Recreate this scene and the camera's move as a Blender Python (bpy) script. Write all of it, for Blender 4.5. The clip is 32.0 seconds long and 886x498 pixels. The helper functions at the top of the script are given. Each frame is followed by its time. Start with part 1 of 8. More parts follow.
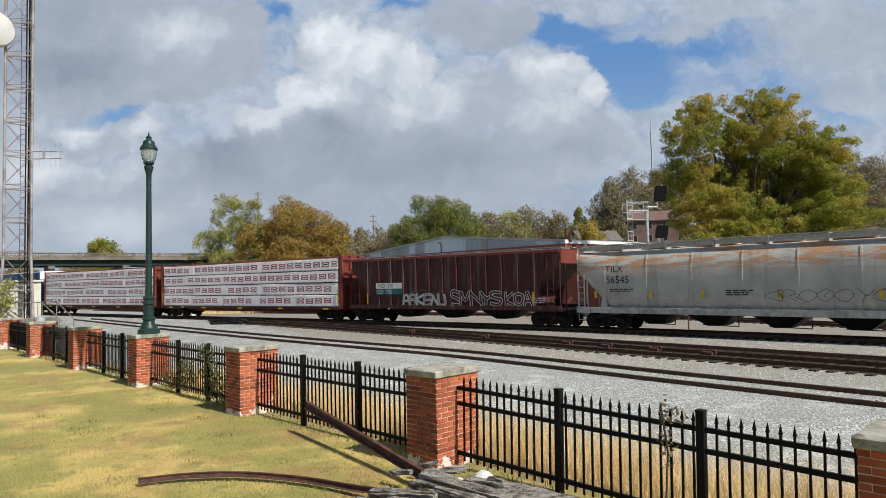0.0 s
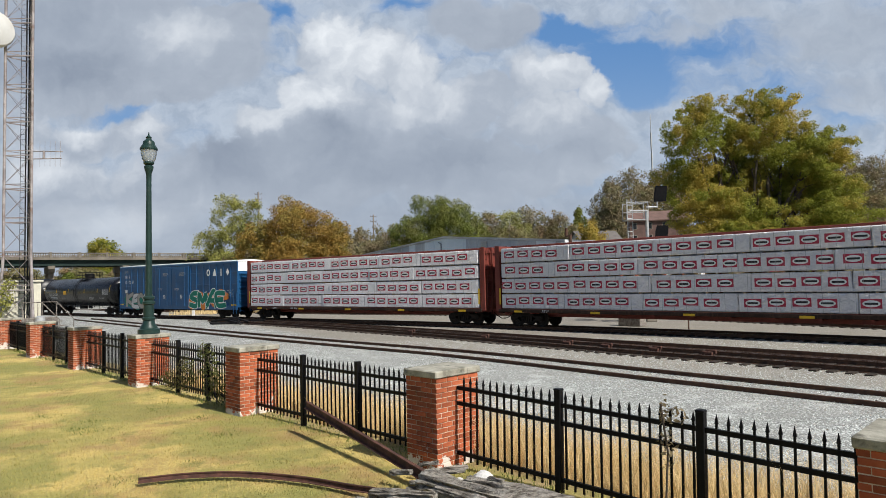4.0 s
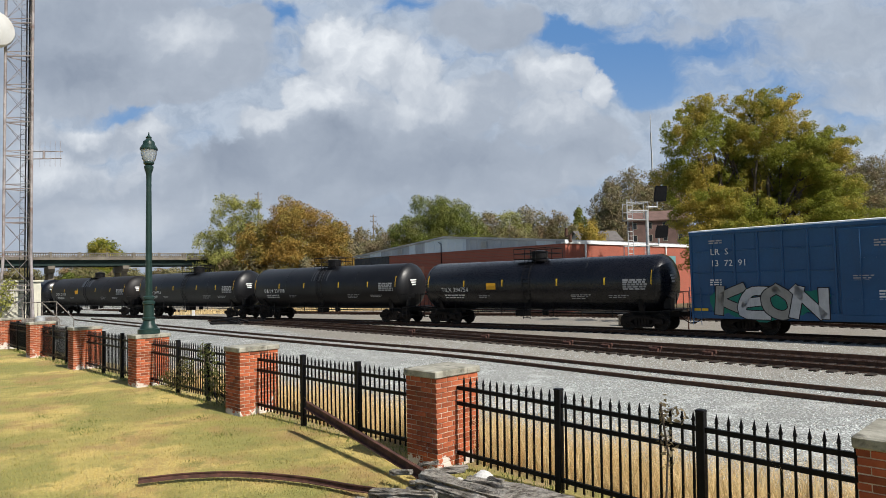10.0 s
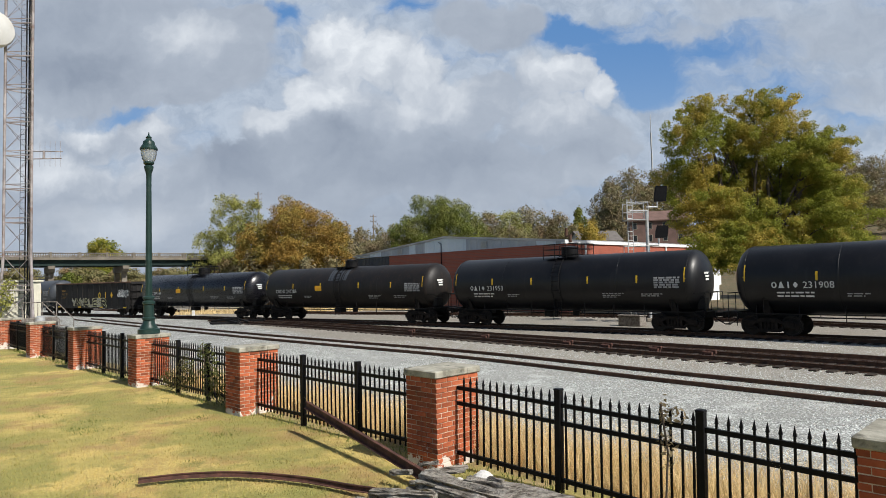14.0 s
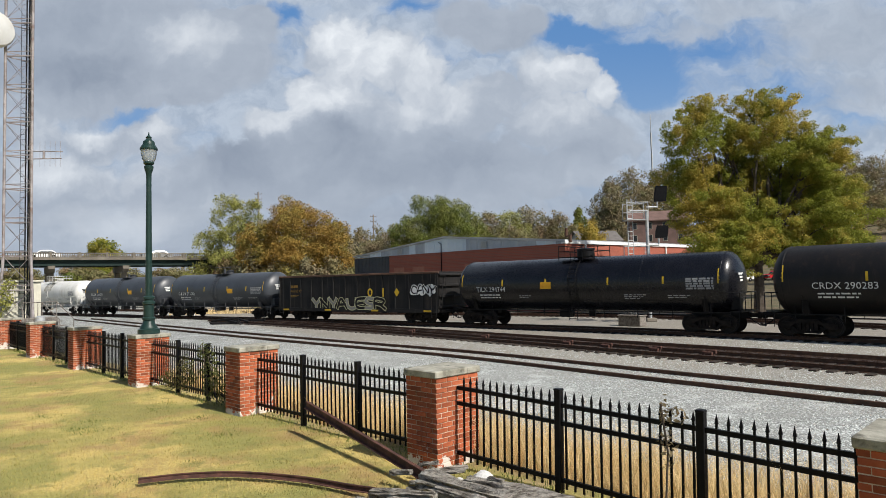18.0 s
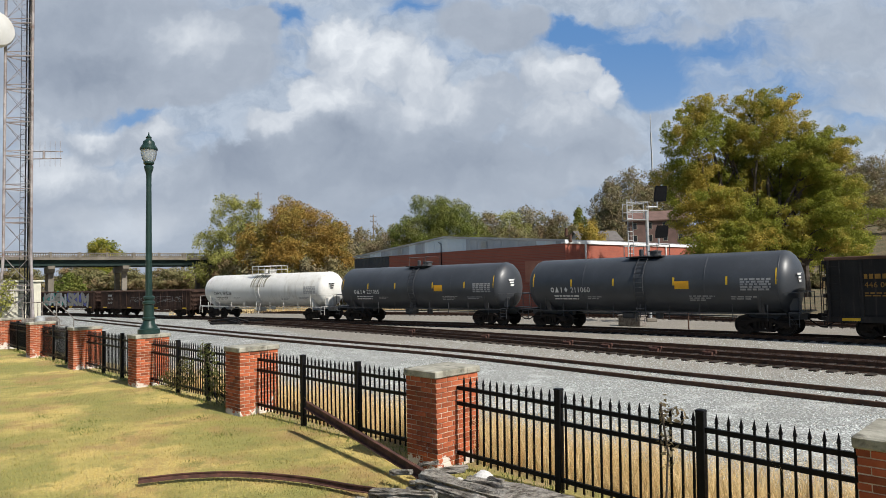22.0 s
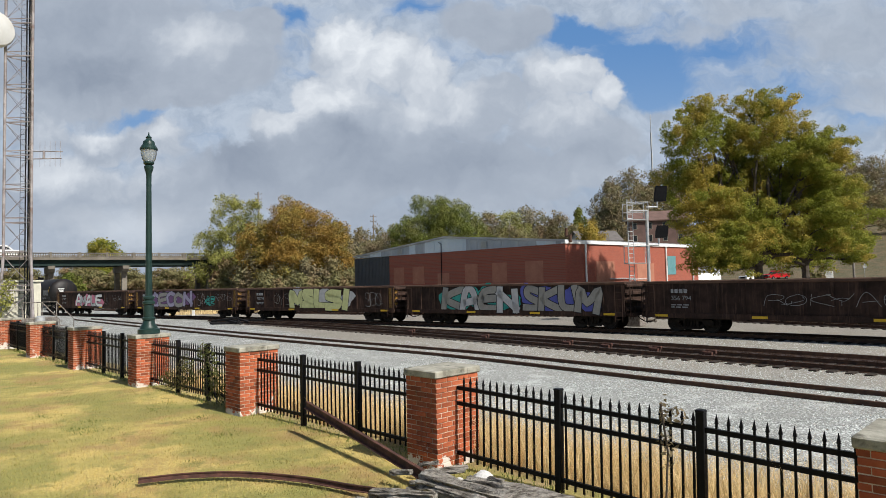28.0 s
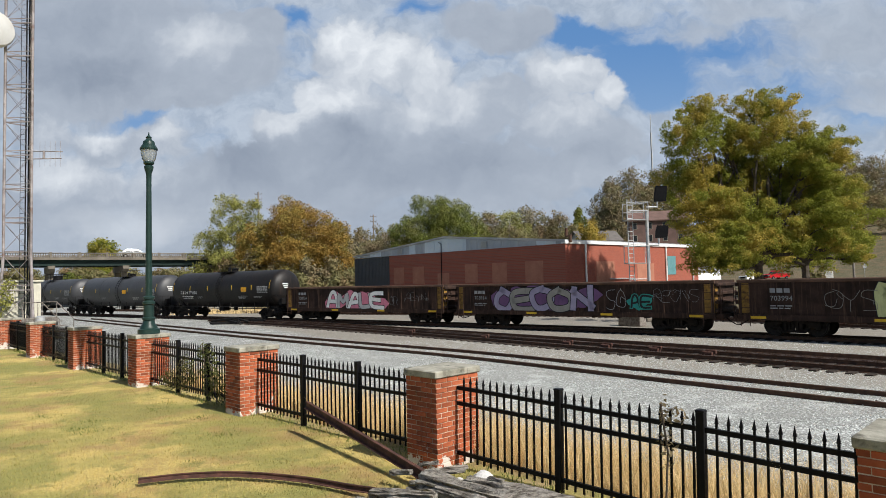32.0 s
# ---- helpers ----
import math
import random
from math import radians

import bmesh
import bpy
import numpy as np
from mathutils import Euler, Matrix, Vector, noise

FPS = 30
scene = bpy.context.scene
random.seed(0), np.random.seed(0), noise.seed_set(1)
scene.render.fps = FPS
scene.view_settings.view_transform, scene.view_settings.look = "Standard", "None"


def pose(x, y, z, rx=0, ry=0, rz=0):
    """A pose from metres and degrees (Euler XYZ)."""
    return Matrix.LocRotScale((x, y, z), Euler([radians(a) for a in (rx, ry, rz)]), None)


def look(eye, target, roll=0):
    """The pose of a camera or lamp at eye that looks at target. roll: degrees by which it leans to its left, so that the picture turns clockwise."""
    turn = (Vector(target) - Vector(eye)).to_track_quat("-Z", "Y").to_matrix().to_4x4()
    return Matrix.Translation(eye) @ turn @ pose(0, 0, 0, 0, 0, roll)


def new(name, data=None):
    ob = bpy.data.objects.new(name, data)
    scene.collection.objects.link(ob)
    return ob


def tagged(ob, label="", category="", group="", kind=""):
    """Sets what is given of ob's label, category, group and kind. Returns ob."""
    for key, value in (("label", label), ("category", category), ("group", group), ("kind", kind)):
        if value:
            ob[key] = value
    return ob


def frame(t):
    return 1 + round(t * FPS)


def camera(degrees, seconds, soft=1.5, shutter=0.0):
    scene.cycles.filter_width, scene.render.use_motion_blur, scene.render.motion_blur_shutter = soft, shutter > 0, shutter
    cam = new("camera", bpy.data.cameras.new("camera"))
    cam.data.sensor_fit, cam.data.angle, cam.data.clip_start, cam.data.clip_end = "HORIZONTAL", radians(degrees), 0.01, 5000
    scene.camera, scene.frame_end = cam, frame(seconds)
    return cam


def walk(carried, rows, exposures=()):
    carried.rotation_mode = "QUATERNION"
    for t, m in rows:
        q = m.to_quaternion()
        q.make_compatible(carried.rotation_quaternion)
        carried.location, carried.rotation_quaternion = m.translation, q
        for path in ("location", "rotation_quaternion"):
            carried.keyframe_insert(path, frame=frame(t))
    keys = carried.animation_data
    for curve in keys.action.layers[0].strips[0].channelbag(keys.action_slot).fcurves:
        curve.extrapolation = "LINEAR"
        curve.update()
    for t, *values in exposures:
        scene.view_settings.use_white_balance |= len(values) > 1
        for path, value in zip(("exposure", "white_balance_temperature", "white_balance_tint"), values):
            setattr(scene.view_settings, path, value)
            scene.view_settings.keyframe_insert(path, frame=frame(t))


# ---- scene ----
import colorsys

# ---- camera ----
EYE = (0.0, 0.0, 1.8)
cam = camera(69.0, 32.0, soft=0.7)
VIEW = look(EYE, (0.0, 100.0, 1.8 + 4.909), roll=-1.29)
walk(cam, [(0.0, VIEW), (32.0, VIEW)])

# ---- light ----
SUN_AZ, SUN_EL = radians(133), radians(44)
to_sun = Vector((math.sin(SUN_AZ) * math.cos(SUN_EL), math.cos(SUN_AZ) * math.cos(SUN_EL), math.sin(SUN_EL)))
world = bpy.data.worlds.new("world")
scene.world = world
world.use_nodes = True
wn = world.node_tree
sky = wn.nodes.new("ShaderNodeTexSky")
sky.sky_type, sky.sun_disc = "NISHITA", False
sky.sun_elevation, sky.sun_rotation = SUN_EL, SUN_AZ
sky.air_density, sky.dust_density, sky.ozone_density = 1.0, 0.6, 1.6
wn.nodes["Background"].inputs["Strength"].default_value = 0.07
wn.links.new(sky.outputs[0], wn.nodes["Background"].inputs["Color"])
sun = new("sun", bpy.data.lights.new("sun", "SUN"))
sun.data.energy, sun.data.angle, sun.data.color = 5.0, radians(0.9), (1.0, 0.955, 0.88)
sun.matrix_basis = look((0, 0, 60), Vector((0, 0, 60)) - to_sun)
scene.view_settings.exposure = 0.33


# ---- material kit ----
class Nodes:
    """Short hand for building a node tree."""

    def __init__(self, name, mat=None):
        self.mat = mat or bpy.data.materials.new(name)
        self.mat.use_nodes = True
        self.tree = self.mat.node_tree
        self.out = self.tree.nodes["Material Output"]
        self.bsdf = self.tree.nodes["Principled BSDF"]

    def add(self, kind, **sockets):
        node = self.tree.nodes.new(kind)
        for key, value in sockets.items():
            self.put(node.inputs[key.replace("_", " ")], value)
        return node

    def put(self, socket, value):
        if isinstance(value, bpy.types.NodeSocket):
            self.tree.links.new(value, socket)
        elif isinstance(value, (tuple, list)) and len(value) == 3 and socket.type == "RGBA":
            socket.default_value = (*value, 1)
        else:
            socket.default_value = value

    def math(self, op, a, b=0.0, clamp=False):
        node = self.tree.nodes.new("ShaderNodeMath")
        node.operation, node.use_clamp = op, clamp
        self.put(node.inputs[0], a)
        self.put(node.inputs[1], b)
        return node.outputs[0]

    def mix(self, fac, a, b, blend="MIX"):
        node = self.tree.nodes.new("ShaderNodeMix")
        node.data_type, node.blend_type = "RGBA", blend
        self.put(node.inputs[0], fac)
        self.put(node.inputs[6], a)
        self.put(node.inputs[7], b)
        return node.outputs[2]

    def noise(self, vector, scale, detail=4.0, rough=0.55, distortion=0.0):
        return self.add("ShaderNodeTexNoise", Vector=vector, Scale=scale, Detail=detail, Roughness=rough, Distortion=distortion).outputs["Fac"]

    def step(self, value, lo, hi, smooth=True):
        node = self.tree.nodes.new("ShaderNodeMapRange")
        node.interpolation_type = "SMOOTHSTEP" if smooth else "LINEAR"
        self.put(node.inputs[0], value)
        node.inputs[1].default_value, node.inputs[2].default_value = lo, hi
        return node.outputs[0]

    def coords(self, which="Object", scale=(1, 1, 1)):
        tc = self.tree.nodes.new("ShaderNodeTexCoord").outputs[which]
        if scale == (1, 1, 1):
            return tc
        return self.add("ShaderNodeMapping", Vector=tc, Scale=scale).outputs[0]

    def bump(self, height, strength=0.3, distance=0.02):
        node = self.add("ShaderNodeBump", Height=height, Strength=strength, Distance=distance)
        self.tree.links.new(node.outputs[0], self.bsdf.inputs["Normal"])

    def base(self, color, rough=0.6, metal=0.0):
        self.put(self.bsdf.inputs["Base Color"], color)
        self.put(self.bsdf.inputs["Roughness"], rough)
        self.put(self.bsdf.inputs["Metallic"], metal)
        return self.mat


def surf(name, c1, c2, scale=3.0, rough=0.6, metal=0.0, bump=0.15, fine=40.0, dirt=None, dirt_amount=0.4, streak=False, vary=0.0, dist=0.01, spec=0.28):
    """A worn surface: two tones at a large scale, fine grain, optional dirt in blots or in streaks running down."""
    n = Nodes(name)
    co = n.coords("Object")
    big = n.noise(co, scale, 5, 0.6)
    small = n.noise(co, fine, 3, 0.6)
    col = n.mix(n.step(big, 0.35, 0.68), c1, c2)
    col = n.mix(n.math("MULTIPLY", n.step(small, 0.3, 0.75), 0.35), col, tuple(0.62 * v for v in c2))
    if dirt:
        dco = n.coords("Object", (3.0, 3.0, 0.22)) if streak else co
        d = n.noise(dco, scale * 1.7, 6, 0.68, 0.3)
        col = n.mix(n.math("MULTIPLY", n.step(d, 0.5, 0.72), dirt_amount), col, dirt)
    if vary:
        info = n.tree.nodes.new("ShaderNodeObjectInfo").outputs["Random"]
        hsv = n.add("ShaderNodeHueSaturation", Color=col, Value=n.math("ADD", n.math("MULTIPLY", info, vary * 2), 1 - vary))
        col = hsv.outputs[0]
    n.base(col, n.math("ADD", n.math("MULTIPLY", small, 0.25), rough - 0.12), metal)
    n.put(n.bsdf.inputs["Specular IOR Level"], spec)
    n.bump(n.math("ADD", small, n.math("MULTIPLY", big, 0.5)), bump, dist)
    return n.mat


# ---- mesh kit ----
class Shape:
    """Collects faces; every method takes metres."""

    def __init__(self):
        self.v, self.f, self.mi, self.now = [], [], [], 0

    def add(self, verts, faces, m=None):
        k = len(self.v)
        for p in verts:
            p = Vector(p)
            self.v.append(tuple(m @ p) if m else tuple(p))
        for f in faces:
            self.f.append([k + i for i in f])
            self.mi.append(self.now)
        return self

    def box(self, x0, x1, y0, y1, z0, z1, m=None, bevel=0.0):
        if bevel <= 0:
            vs = [(x, y, z) for z in (z0, z1) for y in (y0, y1) for x in (x0, x1)]
            fs = [(0, 2, 3, 1), (4, 5, 7, 6), (0, 1, 5, 4), (2, 6, 7, 3), (0, 4, 6, 2), (1, 3, 7, 5)]
            return self.add(vs, fs, m)
        b = bevel
        vs, ids = [], {}
        for a, X in enumerate((x0, x1)):
            for c, Y in enumerate((y0, y1)):
                for e, Z in enumerate((z0, z1)):
                    sx, sy, sz = b * (1 - 2 * a), b * (1 - 2 * c), b * (1 - 2 * e)
                    for k, p in enumerate(((X, Y + sy, Z + sz), (X + sx, Y, Z + sz), (X + sx, Y + sy, Z))):
                        ids[a, c, e, k] = len(vs)
                        vs.append(p)
        fs = []
        for a in (0, 1):
            fs.append([ids[a, 0, 0, 0], ids[a, 1, 0, 0], ids[a, 1, 1, 0], ids[a, 0, 1, 0]])
            fs.append([ids[0, a, 0, 1], ids[1, a, 0, 1], ids[1, a, 1, 1], ids[0, a, 1, 1]])
            fs.append([ids[0, 0, a, 2], ids[1, 0, a, 2], ids[1, 1, a, 2], ids[0, 1, a, 2]])
            for c in (0, 1):
                fs.append([ids[a, c, 0, 0], ids[a, c, 1, 0], ids[a, c, 1, 1], ids[a, c, 0, 1]])
                fs.append([ids[a, 0, c, 0], ids[a, 1, c, 0], ids[a, 1, c, 2], ids[a, 0, c, 2]])
                fs.append([ids[0, a, c, 1], ids[1, a, c, 1], ids[1, a, c, 2], ids[0, a, c, 2]])
                for e in (0, 1):
                    fs.append([ids[a, c, e, 0], ids[a, c, e, 1], ids[a, c, e, 2]])
        return self.add(vs, fs, m)

    def tube(self, pts, r, n=6, caps=True, up=None):
        """A round bar along points; r a number or one for each point."""
        pts = [Vector(p) for p in pts]
        rs = r if isinstance(r, (list, tuple)) else [r] * len(pts)
        k = len(self.v)
        prev = None
        for i, p in enumerate(pts):
            d = (pts[min(i + 1, len(pts) - 1)] - pts[max(i - 1, 0)]).normalized()
            if prev is None:
                a = d.orthogonal().normalized()
            else:
                a = (prev - d * prev.dot(d)).normalized()
            prev = a
            b = d.cross(a)
            for j in range(n):
                w = 2 * math.pi * j / n
                self.v.append(tuple(p + rs[i] * (math.cos(w) * a + math.sin(w) * b)))
        for i in range(len(pts) - 1):
            for j in range(n):
                q = (j + 1) % n
                self.f.append([k + i * n + j, k + i * n + q, k + (i + 1) * n + q, k + (i + 1) * n + j])
                self.mi.append(self.now)
        if caps:
            self.f.append([k + j for j in reversed(range(n))])
            self.f.append([k + (len(pts) - 1) * n + j for j in range(n)])
            self.mi += [self.now] * 2
        return self

    def prism(self, outline, a0, a1, axis="x", m=None):
        """A closed outline (two coordinates each) drawn out along an axis."""
        def at(p, a):
            return {"x": (a, p[0], p[1]), "y": (p[0], a, p[1]), "z": (p[0], p[1], a)}[axis]
        n = len(outline)
        vs = [at(p, a0) for p in outline] + [at(p, a1) for p in outline]
        fs = [[i, (i + 1) % n, n + (i + 1) % n, n + i] for i in range(n)] + [list(reversed(range(n))), list(range(n, 2 * n))]
        return self.add(vs, fs, m)

    def lathe(self, profile, n=16, m=None, caps=True):
        """Turns (radius, height) pairs round z."""
        vs = [(r * math.cos(2 * math.pi * j / n), r * math.sin(2 * math.pi * j / n), z) for r, z in profile for j in range(n)]
        fs = [[i * n + j, i * n + (j + 1) % n, (i + 1) * n + (j + 1) % n, (i + 1) * n + j] for i in range(len(profile) - 1) for j in range(n)]
        if caps:
            fs += [list(reversed(range(n))), list(range((len(profile) - 1) * n, len(profile) * n))]
        return self.add(vs, fs, m)

    def loft(self, rings, caps=True):
        """Joins closed rings of equal counts."""
        n = len(rings[0])
        vs = [p for ring in rings for p in ring]
        fs = [[i * n + j, i * n + (j + 1) % n, (i + 1) * n + (j + 1) % n, (i + 1) * n + j] for i in range(len(rings) - 1) for j in range(n)]
        if caps:
            fs += [list(reversed(range(n))), list(range((len(rings) - 1) * n, len(rings) * n))]
        return self.add(vs, fs)

    def mesh(self, name, mats, smooth=None, fix=True):
        me = bpy.data.meshes.new(name)
        me.from_pydata(self.v, [], self.f)
        for mt in (mats if isinstance(mats, (list, tuple)) else [mats]):
            me.materials.append(mt)
        if any(self.mi):
            me.polygons.foreach_set("material_index", self.mi)
        if fix:
            bm = bmesh.new()
            bm.from_mesh(me)
            bmesh.ops.recalc_face_normals(bm, faces=bm.faces)
            bm.to_mesh(me)
            bm.free()
        if smooth is not None:
            me.shade_smooth()
            me.set_sharp_from_angle(angle=radians(smooth))
        me.update()
        return me


def part(name, shape, material=None, parent=None, label="", at=None, smooth=None, fix=True):
    """Links a Shape (or a finished mesh) as one mesh object, under a thing or a part."""
    me = shape if isinstance(shape, bpy.types.Mesh) else shape.mesh(name, material, smooth, fix)
    ob = new(name, me)
    if parent is not None:
        ob.parent = parent
    if at is not None:
        ob.matrix_basis = at
    if label:
        ob["label"] = label
    return ob


def thing(name, m, label, category, group="", kind=""):
    ob = new(name)
    ob.empty_display_size = 0.3
    ob.matrix_basis = m
    return tagged(ob, label, category, group, kind)


def text_mesh(body, size, material, depth=0.0):
    cu = bpy.data.curves.new("lettering", "FONT")
    cu.body, cu.size, cu.align_x, cu.align_y, cu.extrude = body, size, "LEFT", "BOTTOM_BASELINE", depth
    cu.resolution_u = 2
    ob = bpy.data.objects.new("lettering", cu)
    me = bpy.data.meshes.new_from_object(ob)
    bpy.data.objects.remove(ob)
    me.materials.clear()
    me.materials.append(material)
    return me


def lerp(a, b, k):
    return a + (b - a) * k


def smooth01(k):
    k = min(1.0, max(0.0, k))
    return k * k * (3 - 2 * k)


rnd = random.Random(7)

# ---- plan ----
RAIL_Z = -1.1                       # top of rail
BED_Z = -1.29                       # ballast surface
ALONG = Vector((-0.704, 0.710, 0)).normalized()   # along the fence, away from the eye
ACROSS = Vector((0.710, 0.704, 0)).normalized()   # from the lawn to the tracks
FENCE = Vector((-0.11, 6.24, 0))    # lawn-side corner of the main pillar


def fence_v(x, y):
    return (x - FENCE.x) * ACROSS.x + (y - FENCE.y) * ACROSS.y


def ground_z(x, y):
    v = fence_v(x, y)
    z = -0.02 + (BED_Z + 0.02) * smooth01((v - 0.5) / 4.5)
    d = math.hypot(x, y)
    u = x / y if y > 1 else 0.0
    back = smooth01((y - 84) / 45) * (1.45 + 0.7 * smooth01((u - 0.4) / 0.3))
    rise = lerp(2.0, 19.0, smooth01((u + 0.05) / 0.45)) * smooth01((d - 138) / 110) if y > 1 else 0.0
    return z + (back + rise if y > 84 else 0.0)


# the main line: heading turns slowly along the way s, straight beyond both ends
S0, HEAD, K1, K2 = (0.0937, 44.5494), 0.66793, 0.003698, 0.0000595
S_LO, S_HI = -64.0, 30.0


def make_line(start, head, k1, k2, lo, hi, s0, s1, step=1.0):
    rows = {}
    for sign in (1, -1):
        x, y, s = start[0], start[1], 0.0
        rows[0] = (x, y, head)
        i = 0
        while (s < s1 if sign > 0 else s > s0):
            q = min(hi, max(lo, s + sign * step / 2))
            h = head + k1 * q + k2 * q * q
            x, y, s = x + sign * step * math.cos(h), y - sign * step * math.sin(h), s + sign * step
            i += sign
            e = min(hi, max(lo, s))
            rows[i] = (x, y, head + k1 * e + k2 * e * e)
    return rows


MAIN = make_line(S0, HEAD, K1, K2, S_LO, S_HI, -420, 420)


def on_line(line, s, side=0.0):
    i = math.floor(s)
    a, b = line[i], line[i + 1]
    k = s - i
    x, y, h = lerp(a[0], b[0], k), lerp(a[1], b[1], k), lerp(a[2], b[2], k)
    return x - side * math.sin(h), y - side * math.cos(h), h


def bend(points, step=1.0):
    """A smooth line through plan points, as rows (x, y, heading) about a metre apart."""
    ps = [Vector(p) for p in points]
    ps = [2 * ps[0] - ps[1]] + ps + [2 * ps[-1] - ps[-2]]
    out = []
    for i in range(1, len(ps) - 2):
        n = max(2, int((ps[i + 1] - ps[i]).length / step))
        for j in range(n):
            t = j / n
            p0, p1, p2, p3 = ps[i - 1:i + 3]
            p = 0.5 * (2 * p1 + (p2 - p0) * t + (2 * p0 - 5 * p1 + 4 * p2 - p3) * t * t + (3 * p1 - p0 - 3 * p2 + p3) * t ** 3)
            out.append(p)
    out.append(ps[-2])
    rows = []
    for i, p in enumerate(out):
        d = out[min(i + 1, len(out) - 1)] - out[max(i - 1, 0)]
        rows.append((p.x, p.y, math.atan2(-d.y, d.x)))
    return rows


# ---- materials ----
MAT = {}
M = MAT
M["black_iron"] = surf("black_iron", (0.005, 0.005, 0.006), (0.009, 0.009, 0.010), 6, 0.5, 0.0, 0.1, 60, spec=0.12)
M["black_steel"] = surf("black_steel", (0.006, 0.006, 0.007), (0.013, 0.012, 0.012), 2, 0.5, 0.0, 0.12, 30, (0.04, 0.036, 0.032), 0.3, spec=0.14)
M["truck_steel"] = surf("truck_steel", (0.010, 0.009, 0.008), (0.024, 0.019, 0.016), 4, 0.75, 0.0, 0.3, 40, (0.05, 0.036, 0.028), 0.3, spec=0.1)
M["wheel_steel"] = surf("wheel_steel", (0.018, 0.015, 0.013), (0.036, 0.03, 0.026), 5, 0.6, 0.1, 0.2, 40, spec=0.15)
M["rail"] = surf("rail", (0.065, 0.034, 0.022), (0.11, 0.058, 0.036), 6, 0.75, 0.0, 0.3, 60)
M["rail_top"] = surf("rail_top", (0.12, 0.09, 0.075), (0.2, 0.16, 0.13), 5, 0.35, 0.7, 0.1, 60)
M["rust_rail"] = surf("rust_rail", (0.05, 0.024, 0.018), (0.125, 0.056, 0.04), 9, 0.8, 0.0, 0.4, 90, (0.03, 0.02, 0.016), 0.5)
M["tie"] = surf("tie", (0.022, 0.018, 0.015), (0.055, 0.044, 0.036), 5, 0.9, 0.0, 0.5, 30, vary=0.3, spec=0.1)
M["white_paint"] = surf("white_paint", (0.72, 0.72, 0.70), (0.8, 0.8, 0.78), 3, 0.5, 0, 0.1, 40)
M["mark_white"] = surf("mark_white", (0.62, 0.62, 0.60), (0.72, 0.72, 0.70), 3, 0.6, 0, 0.05, 40)
M["mark_grey"] = surf("mark_grey", (0.28, 0.28, 0.28), (0.36, 0.36, 0.36), 3, 0.6, 0, 0.05, 40)
M["mark_black"] = surf("mark_black", (0.02, 0.02, 0.02), (0.04, 0.04, 0.04), 3, 0.6, 0, 0.05, 40)
M["mark_yellow"] = surf("mark_yellow", (0.62, 0.38, 0.02), (0.72, 0.46, 0.04), 3, 0.6, 0, 0.05, 40)
M["mark_orange"] = surf("mark_orange", (0.75, 0.36, 0.02), (0.8, 0.42, 0.03), 3, 0.6, 0, 0.05, 40)
M["red_mark"] = surf("red_mark", (0.36, 0.03, 0.06), (0.44, 0.05, 0.08), 3, 0.6, 0, 0.05, 40)
M["galvanized"] = surf("galvanized", (0.34, 0.35, 0.36), (0.47, 0.48, 0.48), 6, 0.5, 0.3, 0.15, 60, (0.25, 0.22, 0.2), 0.4)
M["tower_steel"] = surf("tower_steel", (0.20, 0.175, 0.175), (0.36, 0.33, 0.33), 1.2, 0.7, 0.1, 0.2, 40, (0.15, 0.075, 0.05), 0.7)
M["dish_white"] = surf("dish_white", (0.52, 0.52, 0.50), (0.60, 0.60, 0.58), 0.4, 0.6, 0, 0.02, 10, (0.36, 0.34, 0.30), 0.3)
M["lamp_green"] = surf("lamp_green", (0.009, 0.026, 0.022), (0.015, 0.037, 0.032), 7, 0.4, 0.0, 0.15, 60, (0.05, 0.07, 0.06), 0.3)
M["concrete_cap"] = surf("concrete_cap", (0.20, 0.19, 0.15), (0.42, 0.40, 0.33), 4, 0.9, 0, 0.5, 60, (0.06, 0.055, 0.04), 0.85)
M["concrete"] = surf("concrete", (0.13, 0.112, 0.09), (0.21, 0.185, 0.15), 0.6, 0.9, 0, 0.3, 8, (0.14, 0.13, 0.12), 0.6, True)
M["bridge_green"] = surf("bridge_green", (0.006, 0.018, 0.016), (0.011, 0.028, 0.024), 0.8, 0.55, 0, 0.1, 10)
M["mortar"] = surf("mortar", (0.32, 0.23, 0.17), (0.58, 0.48, 0.38), 9, 0.95, 0, 0.4, 80)
M["brick"] = surf("brick", (0.27, 0.062, 0.028), (0.42, 0.115, 0.045), 7, 0.85, 0, 0.4, 60, (0.12, 0.045, 0.03), 0.55, vary=0.42)


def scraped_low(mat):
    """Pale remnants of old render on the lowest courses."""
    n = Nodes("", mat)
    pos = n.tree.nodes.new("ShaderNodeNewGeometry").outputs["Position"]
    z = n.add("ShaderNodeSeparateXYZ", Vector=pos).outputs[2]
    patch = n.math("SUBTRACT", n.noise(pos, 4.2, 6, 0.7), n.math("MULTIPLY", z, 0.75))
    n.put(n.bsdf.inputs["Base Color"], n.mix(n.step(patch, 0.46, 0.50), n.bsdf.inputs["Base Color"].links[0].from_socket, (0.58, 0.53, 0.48)))


